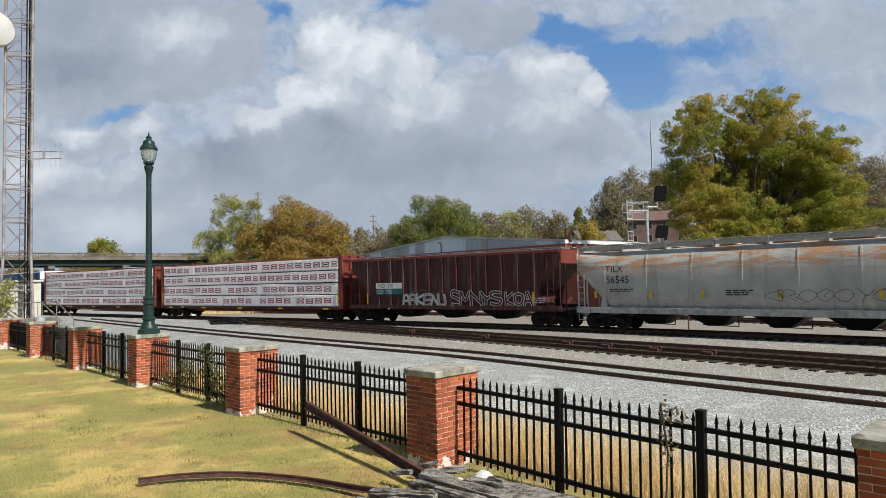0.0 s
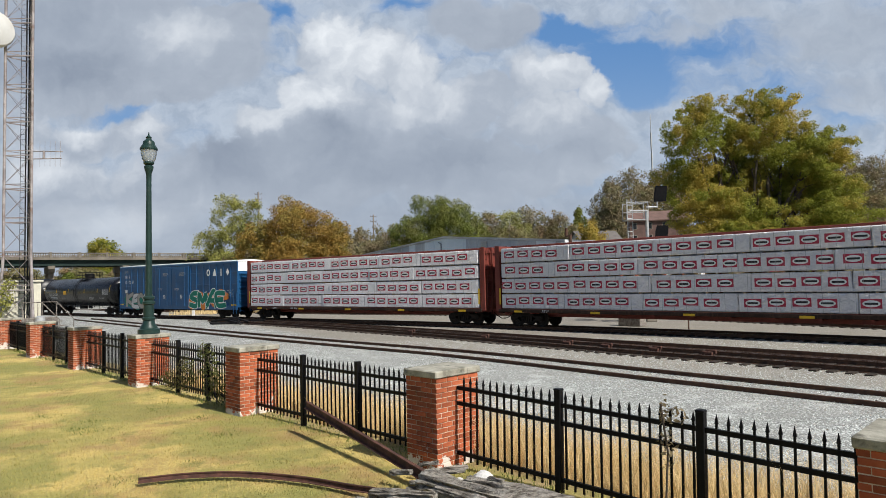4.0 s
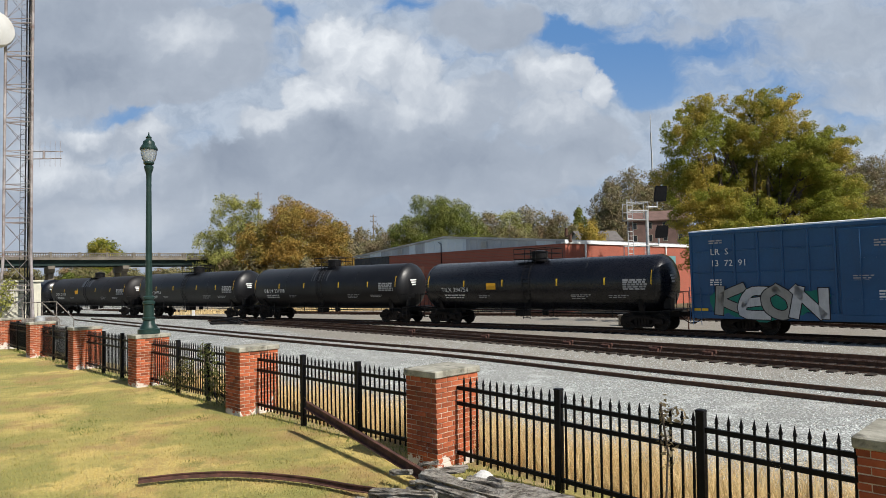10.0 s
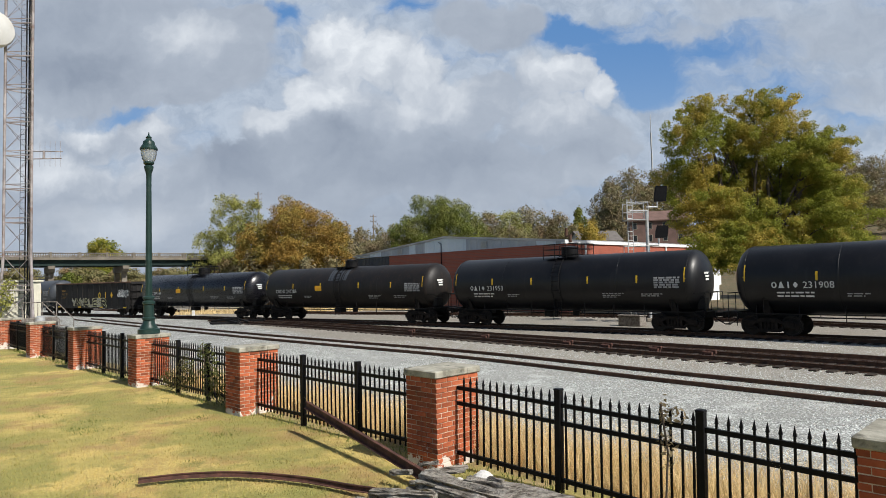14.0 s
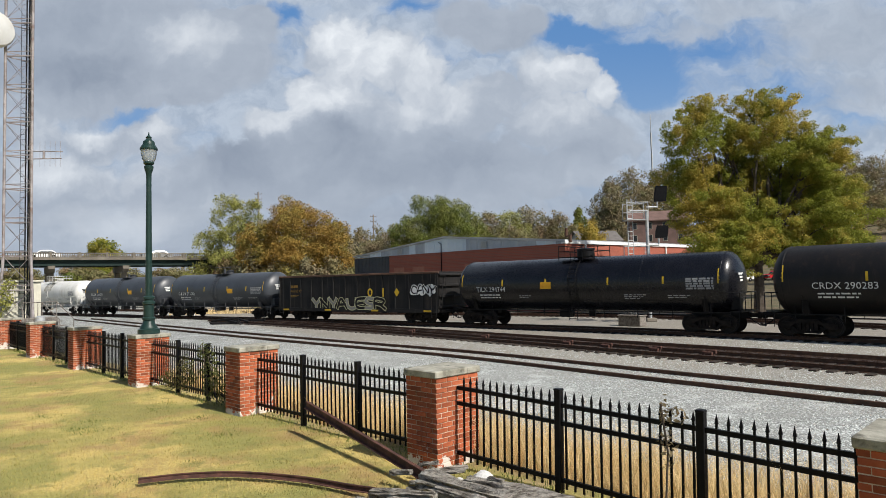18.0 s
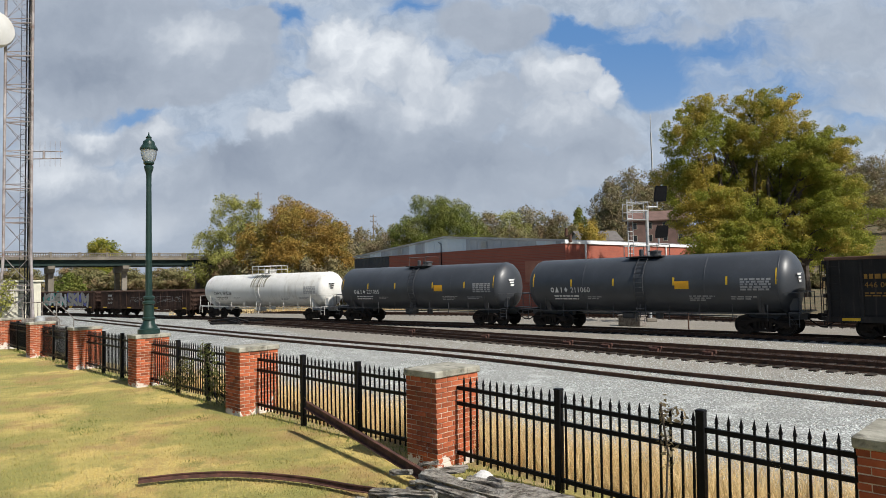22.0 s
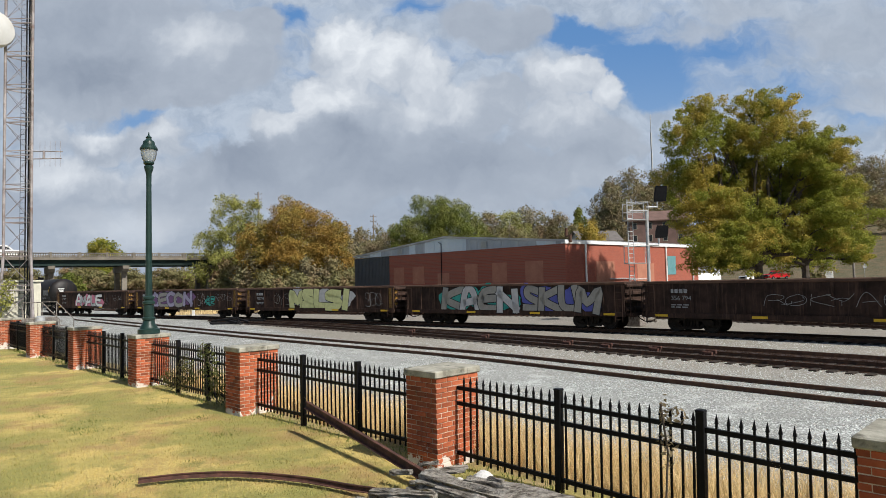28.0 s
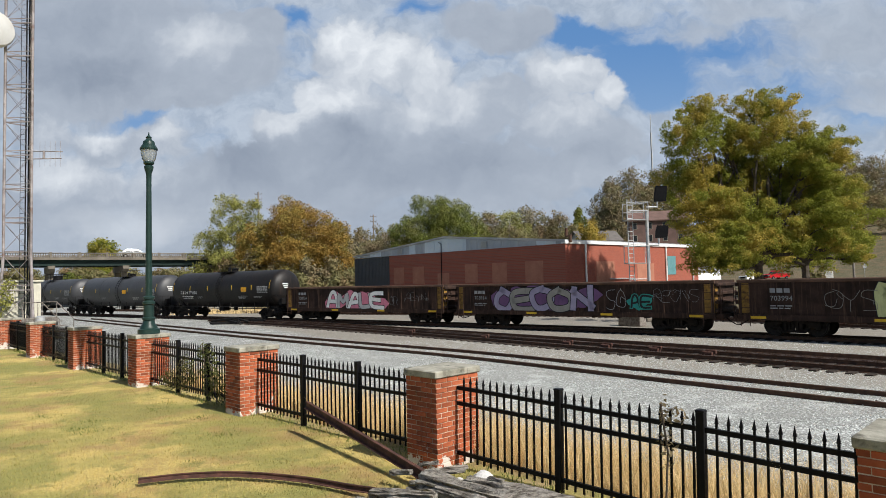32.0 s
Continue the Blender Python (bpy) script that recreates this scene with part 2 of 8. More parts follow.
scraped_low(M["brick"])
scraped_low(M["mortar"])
M["cream_paint"] = surf("cream_paint", (0.50, 0.48, 0.39), (0.58, 0.56, 0.46), 1.5, 0.6, 0, 0.1, 30, (0.35, 0.32, 0.25), 0.4, True)
M["wood_old"] = surf("wood_old", (0.14, 0.12, 0.10), (0.30, 0.27, 0.24), 8, 0.95, 0, 0.8, 50, (0.05, 0.04, 0.035), 0.6, dist=0.03)
M["stone_pale"] = surf("stone_pale", (0.5, 0.49, 0.47), (0.66, 0.65, 0.63), 8, 0.9, 0, 0.5, 50)
M["dark_glass"] = surf("dark_glass", (0.015, 0.017, 0.02), (0.02, 0.022, 0.025), 1, 0.15, 0, 0.0, 10)


def leaf_material(name, c1, c2, c3, through_light=0.3):
    n = Nodes(name)
    geo = n.tree.nodes.new("ShaderNodeNewGeometry").outputs["Random Per Island"]
    co = n.coords("Object")
    big = n.noise(co, 0.35, 3)
    col = n.mix(n.step(geo, 0.0, 1.0, False), c1, c2)
    col = n.mix(n.step(big, 0.42, 0.66), col, c3)
    n.base(col, 0.62)
    n.put(n.bsdf.inputs["Specular IOR Level"], 0.15)
    tr = n.add("ShaderNodeBsdfTranslucent", Color=col)
    mx = n.add("ShaderNodeMixShader", Fac=through_light)
    n.tree.links.new(n.bsdf.outputs[0], mx.inputs[1])
    n.tree.links.new(tr.outputs[0], mx.inputs[2])
    n.tree.links.new(mx.outputs[0], n.out.inputs[0])
    return n.mat


M["leaf_big"] = leaf_material("leaf_big", (0.17, 0.20, 0.03), (0.29, 0.30, 0.048), (0.42, 0.33, 0.07), 0.5)
M["leaf_orange"] = leaf_material("leaf_orange", (0.25, 0.155, 0.035), (0.35, 0.215, 0.05), (0.23, 0.195, 0.05))
M["leaf_green"] = leaf_material("leaf_green", (0.125, 0.155, 0.032), (0.19, 0.215, 0.048), (0.18, 0.18, 0.045))
M["leaf_yellow"] = leaf_material("leaf_yellow", (0.25, 0.26, 0.07), (0.36, 0.35, 0.10), (0.26, 0.25, 0.07))
M["leaf_brown"] = leaf_material("leaf_brown", (0.21, 0.17, 0.10), (0.28, 0.22, 0.13), (0.19, 0.185, 0.09))
M["leaf_mixed"] = leaf_material("leaf_mixed", (0.17, 0.17, 0.08), (0.24, 0.21, 0.09), (0.26, 0.18, 0.10))
M["leaf_gold"] = leaf_material("leaf_gold", (0.34, 0.24, 0.045), (0.44, 0.32, 0.06), (0.30, 0.25, 0.05))
M["leaf_vine"] = leaf_material("leaf_vine", (0.065, 0.08, 0.025), (0.15, 0.15, 0.05), (0.16, 0.12, 0.05))
M["bark"] = surf("bark", (0.06, 0.047, 0.037), (0.11, 0.09, 0.072), 4, 0.95, 0, 0.6, 30)


def lawn_colour(n, pos):
    """Dry turf: golden, with brown and green patches."""
    big = n.noise(pos, 0.55, 4, 0.6)
    mid = n.noise(pos, 2.6, 5, 0.65)
    lawn = n.mix(n.step(big, 0.40, 0.58), (0.35, 0.315, 0.083), (0.64, 0.49, 0.16))
    brown = n.noise(n.add("ShaderNodeMapping", Vector=pos, Location=(9, 4, 0)).outputs[0], 0.8, 5, 0.65)
    lawn = n.mix(n.math("MULTIPLY", n.step(brown, 0.47, 0.60), 0.75), lawn, (0.38, 0.235, 0.095))
    green = n.noise(n.add("ShaderNodeMapping", Vector=pos, Location=(3, 17, 0)).outputs[0], 0.7, 5, 0.65)
    lawn = n.mix(n.math("MULTIPLY", n.step(green, 0.46, 0.58), 0.7), lawn, (0.255, 0.265, 0.062))
    return n.mix(n.math("MULTIPLY", n.step(mid, 0.54, 0.66), 0.65), lawn, (0.19, 0.20, 0.045))


def ground_material():
    n = Nodes("ground")
    pos = n.tree.nodes.new("ShaderNodeNewGeometry").outputs["Position"]
    xyz = n.add("ShaderNodeSeparateXYZ", Vector=pos)
    v = n.math("ADD", n.math("MULTIPLY", n.math("SUBTRACT", xyz.outputs[0], FENCE.x), ACROSS.x),
               n.math("MULTIPLY", n.math("SUBTRACT", xyz.outputs[1], FENCE.y), ACROSS.y))
    fine = n.noise(pos, 45, 4, 0.7)
    mid = n.noise(pos, 3.5, 4, 0.6)
    big = n.noise(pos, 0.55, 4, 0.6)
    lawn = lawn_colour(n, pos)
    lawn = n.mix(n.math("MULTIPLY", n.step(fine, 0.35, 0.7), 0.5), lawn, (0.22, 0.165, 0.055))
    cell = n.add("ShaderNodeTexVoronoi", Vector=pos, Scale=18.0)
    stone = n.mix(cell.outputs["Color"], (0.18, 0.192, 0.182), (0.76, 0.78, 0.745))
    edge = n.step(cell.outputs["Distance"], 0.3, 0.6)
    stone = n.mix(n.math("MULTIPLY", edge, 0.75), stone, (0.10, 0.098, 0.09))
    ruts = n.noise(n.add("ShaderNodeMapping", Vector=pos, Rotation=(0, 0, radians(45)), Scale=(0.22, 3.6, 1)).outputs[0], 1.0, 5)
    stone = n.mix(n.math("MULTIPLY", n.step(ruts, 0.46, 0.56), 0.6), stone, (0.25, 0.25, 0.23))
    blotch = n.noise(pos, 0.9, 6, 0.7)
    stone = n.mix(n.math("MULTIPLY", n.step(blotch, 0.46, 0.62), 0.42), stone, (0.20, 0.205, 0.185))
    stone = n.mix(n.math("MULTIPLY", n.step(blotch, 0.46, 0.34), 0.4), stone, (0.66, 0.675, 0.65))
    bed = n.step(n.math("ADD", n.math("ADD", v, n.math("MULTIPLY", n.math("MINIMUM", n.math("ADD", xyz.outputs[0], 4.0), 0.0), 0.35)), n.math("MULTIPLY", big, 2.0)), 15.8, 18.0)
    stone = n.mix(n.math("MULTIPLY", bed, 0.75), stone, (0.215, 0.185, 0.145))
    far = n.mix(n.step(big, 0.4, 0.62), (0.125, 0.092, 0.048), (0.075, 0.07, 0.03))
    straw = n.mix(n.step(fine, 0.3, 0.7), (0.44, 0.34, 0.16), (0.30, 0.23, 0.11))
    wobble = n.math("ADD", v, n.math("MULTIPLY", n.math("SUBTRACT", mid, 0.5), 0.8))
    k1 = n.step(wobble, 0.25, 0.5)
    k2 = n.step(n.math("ADD", wobble, n.math("MULTIPLY", n.math("SUBTRACT", big, 0.5), 2.0)), 2.2, 3.2)
    col = n.mix(k1, lawn, straw)
    col = n.mix(k2, col, stone)
    yy = n.math("ADD", xyz.outputs[1], n.math("MULTIPLY", big, 6.0))
    k3 = n.step(n.math("ADD", yy, n.math("MULTIPLY", xyz.outputs[0], 0.8)), 68, 72)
    col = n.mix(k3, col, far)
    n.base(col, 0.93)
    hgt = n.mix(k2, fine, n.math("ADD", n.math("MULTIPLY", n.math("SUBTRACT", 1.0, cell.outputs["Distance"]), 1.4), n.math("MULTIPLY", ruts, 0.9)))
    n.bump(hgt, 0.9, 0.03)
    return n.mat


M["ground"] = ground_material()

# ---- ground ----
sh = Shape()
NA = 240
radii = [0.6 * 1.068 ** i for i in range(132)]
sh.v.append((0, 0, ground_z(0, 0)))
for r in radii:
    for j in range(NA):
        w = 2 * math.pi * j / NA
        x, y = r * math.sin(w), r * math.cos(w)
        sh.v.append((x, y, ground_z(x, y)))
for j in range(NA):
    sh.f.append([0, 1 + (j + 1) % NA, 1 + j])
for i in range(len(radii) - 1):
    for j in range(NA):
        a, b = 1 + i * NA + j, 1 + i * NA + (j + 1) % NA
        sh.f.append([a, b, b + NA, a + NA])
sh.mi = [0] * len(sh.f)
ground = part("ground", sh, M["ground"], smooth=60)
tagged(ground, "dry golden lawn beside pale grey railway gravel", "ground", kind="structure")

# ---- tracks ----
RAIL_PROFILE = [(-0.07, -0.17), (0.07, -0.17), (0.07, -0.155), (0.012, -0.14), (0.012, -0.05), (0.036, -0.035), (0.036, -0.004), (0.028, 0.0),
                (-0.028, 0.0), (-0.036, -0.004), (-0.036, -0.035), (-0.012, -0.05), (-0.012, -0.14), (-0.07, -0.155)]


def rail_sweep(rows, side, z):
    rings = []
    for x, y, h in rows:
        nx, ny = math.sin(h), math.cos(h)
        rings.append([(x + (side + a) * nx, y + (side + a) * ny, z + b) for a, b in RAIL_PROFILE])
    s = Shape()
    s.loft(rings)
    return s


def track(name, rows, label, tie_span, rng, shiny=True, ties=True, sunk=0.0):
    """Two rails and their ties; the ties near the view are parts, the rest one piece."""
    t = thing(name, pose(0, 0, 0), label, "railway track", kind="structure")
    for side in (0.753, -0.753):
        r = part("rail", rail_sweep(rows, side, RAIL_Z - sunk), [M["rail"], M["rail_top"]], t, smooth=30)
        if shiny:
            for p in r.data.polygons:
                if p.normal.z > 0.9 and p.center.z > RAIL_Z - 0.02:
                    p.material_index = 1
    if not ties:
        return t
    box = Shape()
    box.box(-0.11, 0.11, -1.3, 1.3, -0.09, 0.0, bevel=0.012)
    me = box.mesh("tie", M["tie"])
    far = Shape()
    gone, due = 0.0, 0.0
    for a, b in zip(rows, rows[1:]):
        d = math.hypot(b[0] - a[0], b[1] - a[1])
        while due < gone + d:
            k = (due - gone) / d
            x, y, h = lerp(a[0], b[0], k), lerp(a[1], b[1], k), lerp(a[2], b[2], k)
            m = pose(x, y, RAIL_Z - sunk - 0.140 + rng.uniform(-0.012, 0.010), 0, 0, -math.degrees(h) + rng.uniform(-1.5, 1.5))
            if tie_span[0] <= x <= tie_span[1]:
                part("tie", me, None, t, at=m)
            else:
                far.box(-0.11, 0.11, -1.3, 1.3, -0.09, 0.0, m)
            due += 0.53
        gone += d
    if far.f:
        tagged(part("far_ties", far, M["tie"], t, fix=False), kind="stuff")
    return t


rng = random.Random(3)
main_rows = [MAIN[i] for i in range(-400, 400, 1)]
track("railway_track_main", main_rows, "main line track of dark rails on wooden ties in gravel", (-30, 26), rng)
passing = bend([(-19.0, 55.6), (-16.0, 52.9), (-9.8, 46.6), (-3.4, 39.6), (0.0, 35.9), (5.2, 29.6), (8.0, 26.1), (13.5, 19.9), (30.0, 0.8), (90.0, -68.0)])
track("railway_track_passing", passing, "second track branching off the main line in gravel", (-30, 24), rng)
switch_rows = bend([(-20.0, 56.6), (-9.6, 47.6), (-2.0, 39.6), (5.6, 31.2), (12.6, 23.6), (17.0, 18.4), (32.0, 0.4)])
track("railway_track_switch", switch_rows, "switch rails crossing between the main and second tracks", (-30, 24), rng, ties=False)
siding = bend([(-36.0, 64.4), (-21.4, 48.9), (-12.7, 39.9), (-6.0, 33.2), (0.3, 27.1), (4.2, 22.6), (6.3, 20.0), (10.35, 15.3), (24.0, -0.6), (80.0, -66.0)])
track("railway_track_siding", siding, "rusty siding track half buried in pale gravel", (-14, 16), rng, shiny=False, sunk=0.06)
rear = bend([(-60.0, 98.0), (-12.0, 66.0), (6.0, 55.0), (16.2, 46.8), (24.2, 34.2), (40.0, 8.0), (80.0, -58.0)])
track("railway_track_rear", rear, "rear track behind the main line in pale gravel", (4, 34), rng)

# ---- train: shared pieces ----
def wheelset_mesh():
    s = Shape()
    for sgn in (1, -1):
        m = pose(0, sgn * 0.70, 0) @ pose(0, 0, 0, -90 * sgn, 0, 0)
        s.lathe([(0.06, -0.07), (0.485, -0.05), (0.485, -0.022), (0.457, -0.012), (0.452, 0.075), (0.40, 0.075), (0.38, 0.03), (0.20, 0.015), (0.14, 0.07), (0.085, 0.075), (0.085, 0.20), (0.0, 0.20)], 28, m, caps=False)
        for k in range(6):
            w = k * math.pi / 3
            s.box(-0.035, 0.035, 0.22, 0.34, 0.012, 0.034, m @ pose(0, 0, 0, 0, 0, math.degrees(w)))
    s.tube([(0, -0.7, 0), (0, 0.7, 0)], 0.08, 10)
    return s.mesh("wheelset", M["wheel_steel"], 35)


def side_frame_mesh():
    s = Shape()
    top = [(-1.16, -0.10), (-1.16, 0.13), (-0.98, 0.20), (-0.62, 0.20), (-0.42, 0.33), (0.42, 0.33), (0.62, 0.20), (0.98, 0.20), (1.16, 0.13), (1.16, -0.10), (0.72, -0.10), (0.62, 0.06), (0.36, 0.16), (-0.36, 0.16), (-0.62, 0.06), (-0.72, -0.10)]
    s.prism(top, -0.09, 0.09, "y")
    s.prism([(-0.72, -0.08), (-0.5, -0.30), (0.5, -0.30), (0.72, -0.08), (0.60, 0.0), (0.42, -0.18), (-0.42, -0.18), (-0.60, 0.0)], -0.08, 0.08, "y")
    for x in (-0.34, 0.34):
        s.box(x - 0.07, x + 0.07, -0.08, 0.08, -0.22, 0.2)
    for x in (-0.17, 0.0, 0.17):
        s.lathe([(0.075, -0.18), (0.075, 0.16)], 8, pose(x, 0, 0))
    for x in (-0.9, 0.9):
        s.lathe([(0.13, -0.13), (0.13, 0.06), (0.07, 0.10)], 12, pose(x, 0, 0.0) @ pose(0, 0, 0, 90, 0, 0))
    return s.mesh("side_frame", M["truck_steel"], 30)


def bolster_mesh():
    s = Shape()
    s.box(-0.2, 0.2, -1.0, 1.0, -0.08, 0.14, bevel=0.03)
    s.lathe([(0.2, 0.1), (0.2, 0.3)], 16)
    s.box(-0.75, -0.62, -0.8, 0.8, -0.15, -0.02)
    s.box(0.62, 0.75, -0.8, 0.8, -0.15, -0.02)
    return s.mesh("truck", M["truck_steel"], 30)


def coupler_mesh():
    s = Shape()
    s.box(-0.9, -0.1, -0.09, 0.09, -0.1, 0.1, bevel=0.02)
    s.box(-0.15, 0.06, -0.17, 0.14, -0.15, 0.15, bevel=0.04)
    s.box(-0.02, 0.14, 0.05, 0.17, -0.13, 0.13, bevel=0.03)
    s.tube([(-0.5, -0.35, -0.05), (-0.25, -0.33, -0.28), (0.0, -0.22, -0.46), (0.22, -0.05, -0.48)], 0.03, 6)
    return s.mesh("coupler", M["truck_steel"], 30)


WHEELSET, SIDE_FRAME, BOLSTER, COUPLER = wheelset_mesh(), side_frame_mesh(), bolster_mesh(), coupler_mesh()
WHEELS = []


def running_gear(car, length, centre):
    """Trucks and couplers of a car of that coupled length, truck centres at +-centre."""
    for sgn in (1, -1):
        t = part("truck", BOLSTER, None, car, at=pose(sgn * centre, 0, 0.5))
        for y in (1.0, -1.0):
            part("side_frame", SIDE_FRAME, None, t, at=pose(0, y, -0.02))
        for x in (0.9, -0.9):
            w = part("wheelset", WHEELSET, None, t, at=pose(x, 0, -0.043))
            WHEELS.append((w, x))
        part("coupler", COUPLER, None, car, at=pose(sgn * (length / 2 - 0.06), 0, 0.88) @ pose(0, 0, 0, 0, 0, 0 if sgn > 0 else 180))


def ladder(s, x, y, z0, z1, wide=0.42, rung=0.33, r=0.018, along="x"):
    for k in (-0.5, 0.5):
        p = (x + k * wide, y) if along == "x" else (x, y + k * wide)
        s.tube([(*p, z0), (*p, z1)], r, 5)
    z = z0 + 0.15
    while z < z1:
        a = (x - wide / 2, y, z) if along == "x" else (x, y - wide / 2, z)
        b = (x + wide / 2, y, z) if along == "x" else (x, y + wide / 2, z)
        s.tube([a, b], r * 0.8, 5)
        z += rung


def flat(x0, x1, z0, z1, y, s=None, skew=0.0):
    """A thin painted patch on the near side of a car."""
    s = s or Shape()
    return s.add([(x0, y, z0), (x1, y, z0 + skew), (x1, y, z1 + skew), (x0, y, z1)], [(0, 1, 2, 3)])


def bars(car, name, x, z, y, rows, material, seed, size=0.07, gap=0.05, curve=None, label="small painted bars of data"):
    """Rows of small bars that stand for writing too fine to read."""
    r = random.Random(seed)
    s = Shape()
    for i, wide in enumerate(rows):
        zz, xx = z - i * (size + gap), x
        while xx < x + wide:
            w = r.uniform(0.12, 0.34)
            w = min(w, x + wide - xx + 0.05)
            if curve:
                a, b = curve(zz), curve(zz + size)
                s.add([(xx, a, zz), (xx + w, a, zz), (xx + w, b, zz + size), (xx, b, zz + size)], [(0, 1, 2, 3)])
            else:
                flat(xx, xx + w, zz, zz + size, y, s)
            xx += w + 0.06
    return tagged(part(name, s, material, car, label), kind="stuff")


def lettered(car, body, x, z, y, size, material, label="painted car number", tilt=0.0):
    return part("lettering", text_mesh(body, size, material), None, car, label, at=pose(x, y, z, 90 - tilt, 0, 0))


def emblem(car, kinds, x, z, size, pitch, y, material, curve=None):
    """A row of plain painted shapes: ring, wedge, bar, diamond."""
    for k, kind in enumerate(kinds):
        cx, cz, h = x + k * pitch, z + size / 2, size / 2
        if kind == "ring":
            out = [(math.cos(w), math.sin(w)) for w in [math.pi * (j + 0.5) / 6 for j in range(12)]]
            pts = [(cx + 0.8 * h * a, cz + h * b) for a, b in out] + [(cx + 0.42 * h * a, cz + 0.6 * h * b) for a, b in out]
            fs = [(j, (j + 1) % 12, 12 + (j + 1) % 12, 12 + j) for j in range(12)]
        elif kind == "wedge":
            pts, fs = [(cx - 0.85 * h, cz - h), (cx + 0.85 * h, cz - h), (cx + 0.2 * h, cz + h), (cx - 0.2 * h, cz + h)], [(0, 1, 2, 3)]
        elif kind == "bar":
            pts, fs = [(cx - 0.22 * h, cz - h), (cx + 0.22 * h, cz - h), (cx + 0.22 * h, cz + h), (cx - 0.22 * h, cz + h)], [(0, 1, 2, 3)]
        else:
            pts, fs = [(cx - 0.75 * h, cz), (cx, cz - h), (cx + 0.75 * h, cz), (cx, cz + h)], [(0, 1, 2, 3)]
        s = Shape()
        s.add([(a, curve(b) if curve else y, b) for a, b in pts], fs)
        part("emblem", s, material, car, "plain painted " + kind)


GLYPHS = [
    [[(0.05, 0), (0.35, 1), (0.65, 1), (0.95, 0)], [(0.2, 0.35), (0.8, 0.4)]],
    [[(0.1, 0), (0.1, 1)], [(0.1, 0.95), (0.9, 0.05)], [(0.9, 0), (0.9, 1)]],
    [[(0.9, 0.95), (0.3, 1.0), (0.1, 0.7), (0.5, 0.5), (0.9, 0.3), (0.7, 0.0), (0.1, 0.05)]],
    [[(0.9, 1), (0.15, 0.95), (0.12, 0.05), (0.9, 0.0)], [(0.15, 0.5), (0.75, 0.55)]],
    [[(0.05, 0), (0.12, 1), (0.5, 0.35), (0.88, 1), (0.95, 0)]],
    [[(0.5, 1), (0.1, 0.75), (0.1, 0.25), (0.5, 0), (0.9, 0.25), (0.9, 0.75), (0.5, 1.0)]],
    [[(0.1, 0), (0.12, 1)], [(0.9, 1), (0.15, 0.5), (0.95, 0.0)]],
    [[(0.08, 1), (0.1, 0.15), (0.5, 0.0), (0.9, 0.2), (0.92, 1)]],
    [[(0.1, 0), (0.1, 1), (0.7, 1), (0.85, 0.75), (0.6, 0.5), (0.15, 0.5)], [(0.5, 0.5), (0.95, 0)]],
    [[(0.05, 1), (0.5, 0.5), (0.95, 1)], [(0.5, 0.5), (0.45, 0)]],
    [[(0.2, 1), (0.16, 0.06), (0.9, 0.0)]],
    [[(0.5, 1), (0.52, 0.5), (0.5, 0)]],
]


def ribbon(s, pts, w, y):
    n = len(pts)
    left, right = [], []
    for i in range(n):
        a, b = Vector(pts[max(i - 1, 0)]), Vector(pts[min(i + 1, n - 1)])
        d = (b - a).normalized()
        if i == 0:
            p = Vector(pts[0]) - d * w * 0.4
        elif i == n - 1:
            p = Vector(pts[-1]) + d * w * 0.4
        else:
            p = Vector(pts[i])
        q = Vector((-d.y, d.x)) * w * 0.5
        left.append((p.x + q.x, y, p.y + q.y))
        right.append((p.x - q.x, y, p.y - q.y))
    s.add(left + right, [(i, i + 1, n + i + 1, n + i) for i in range(n - 1)])


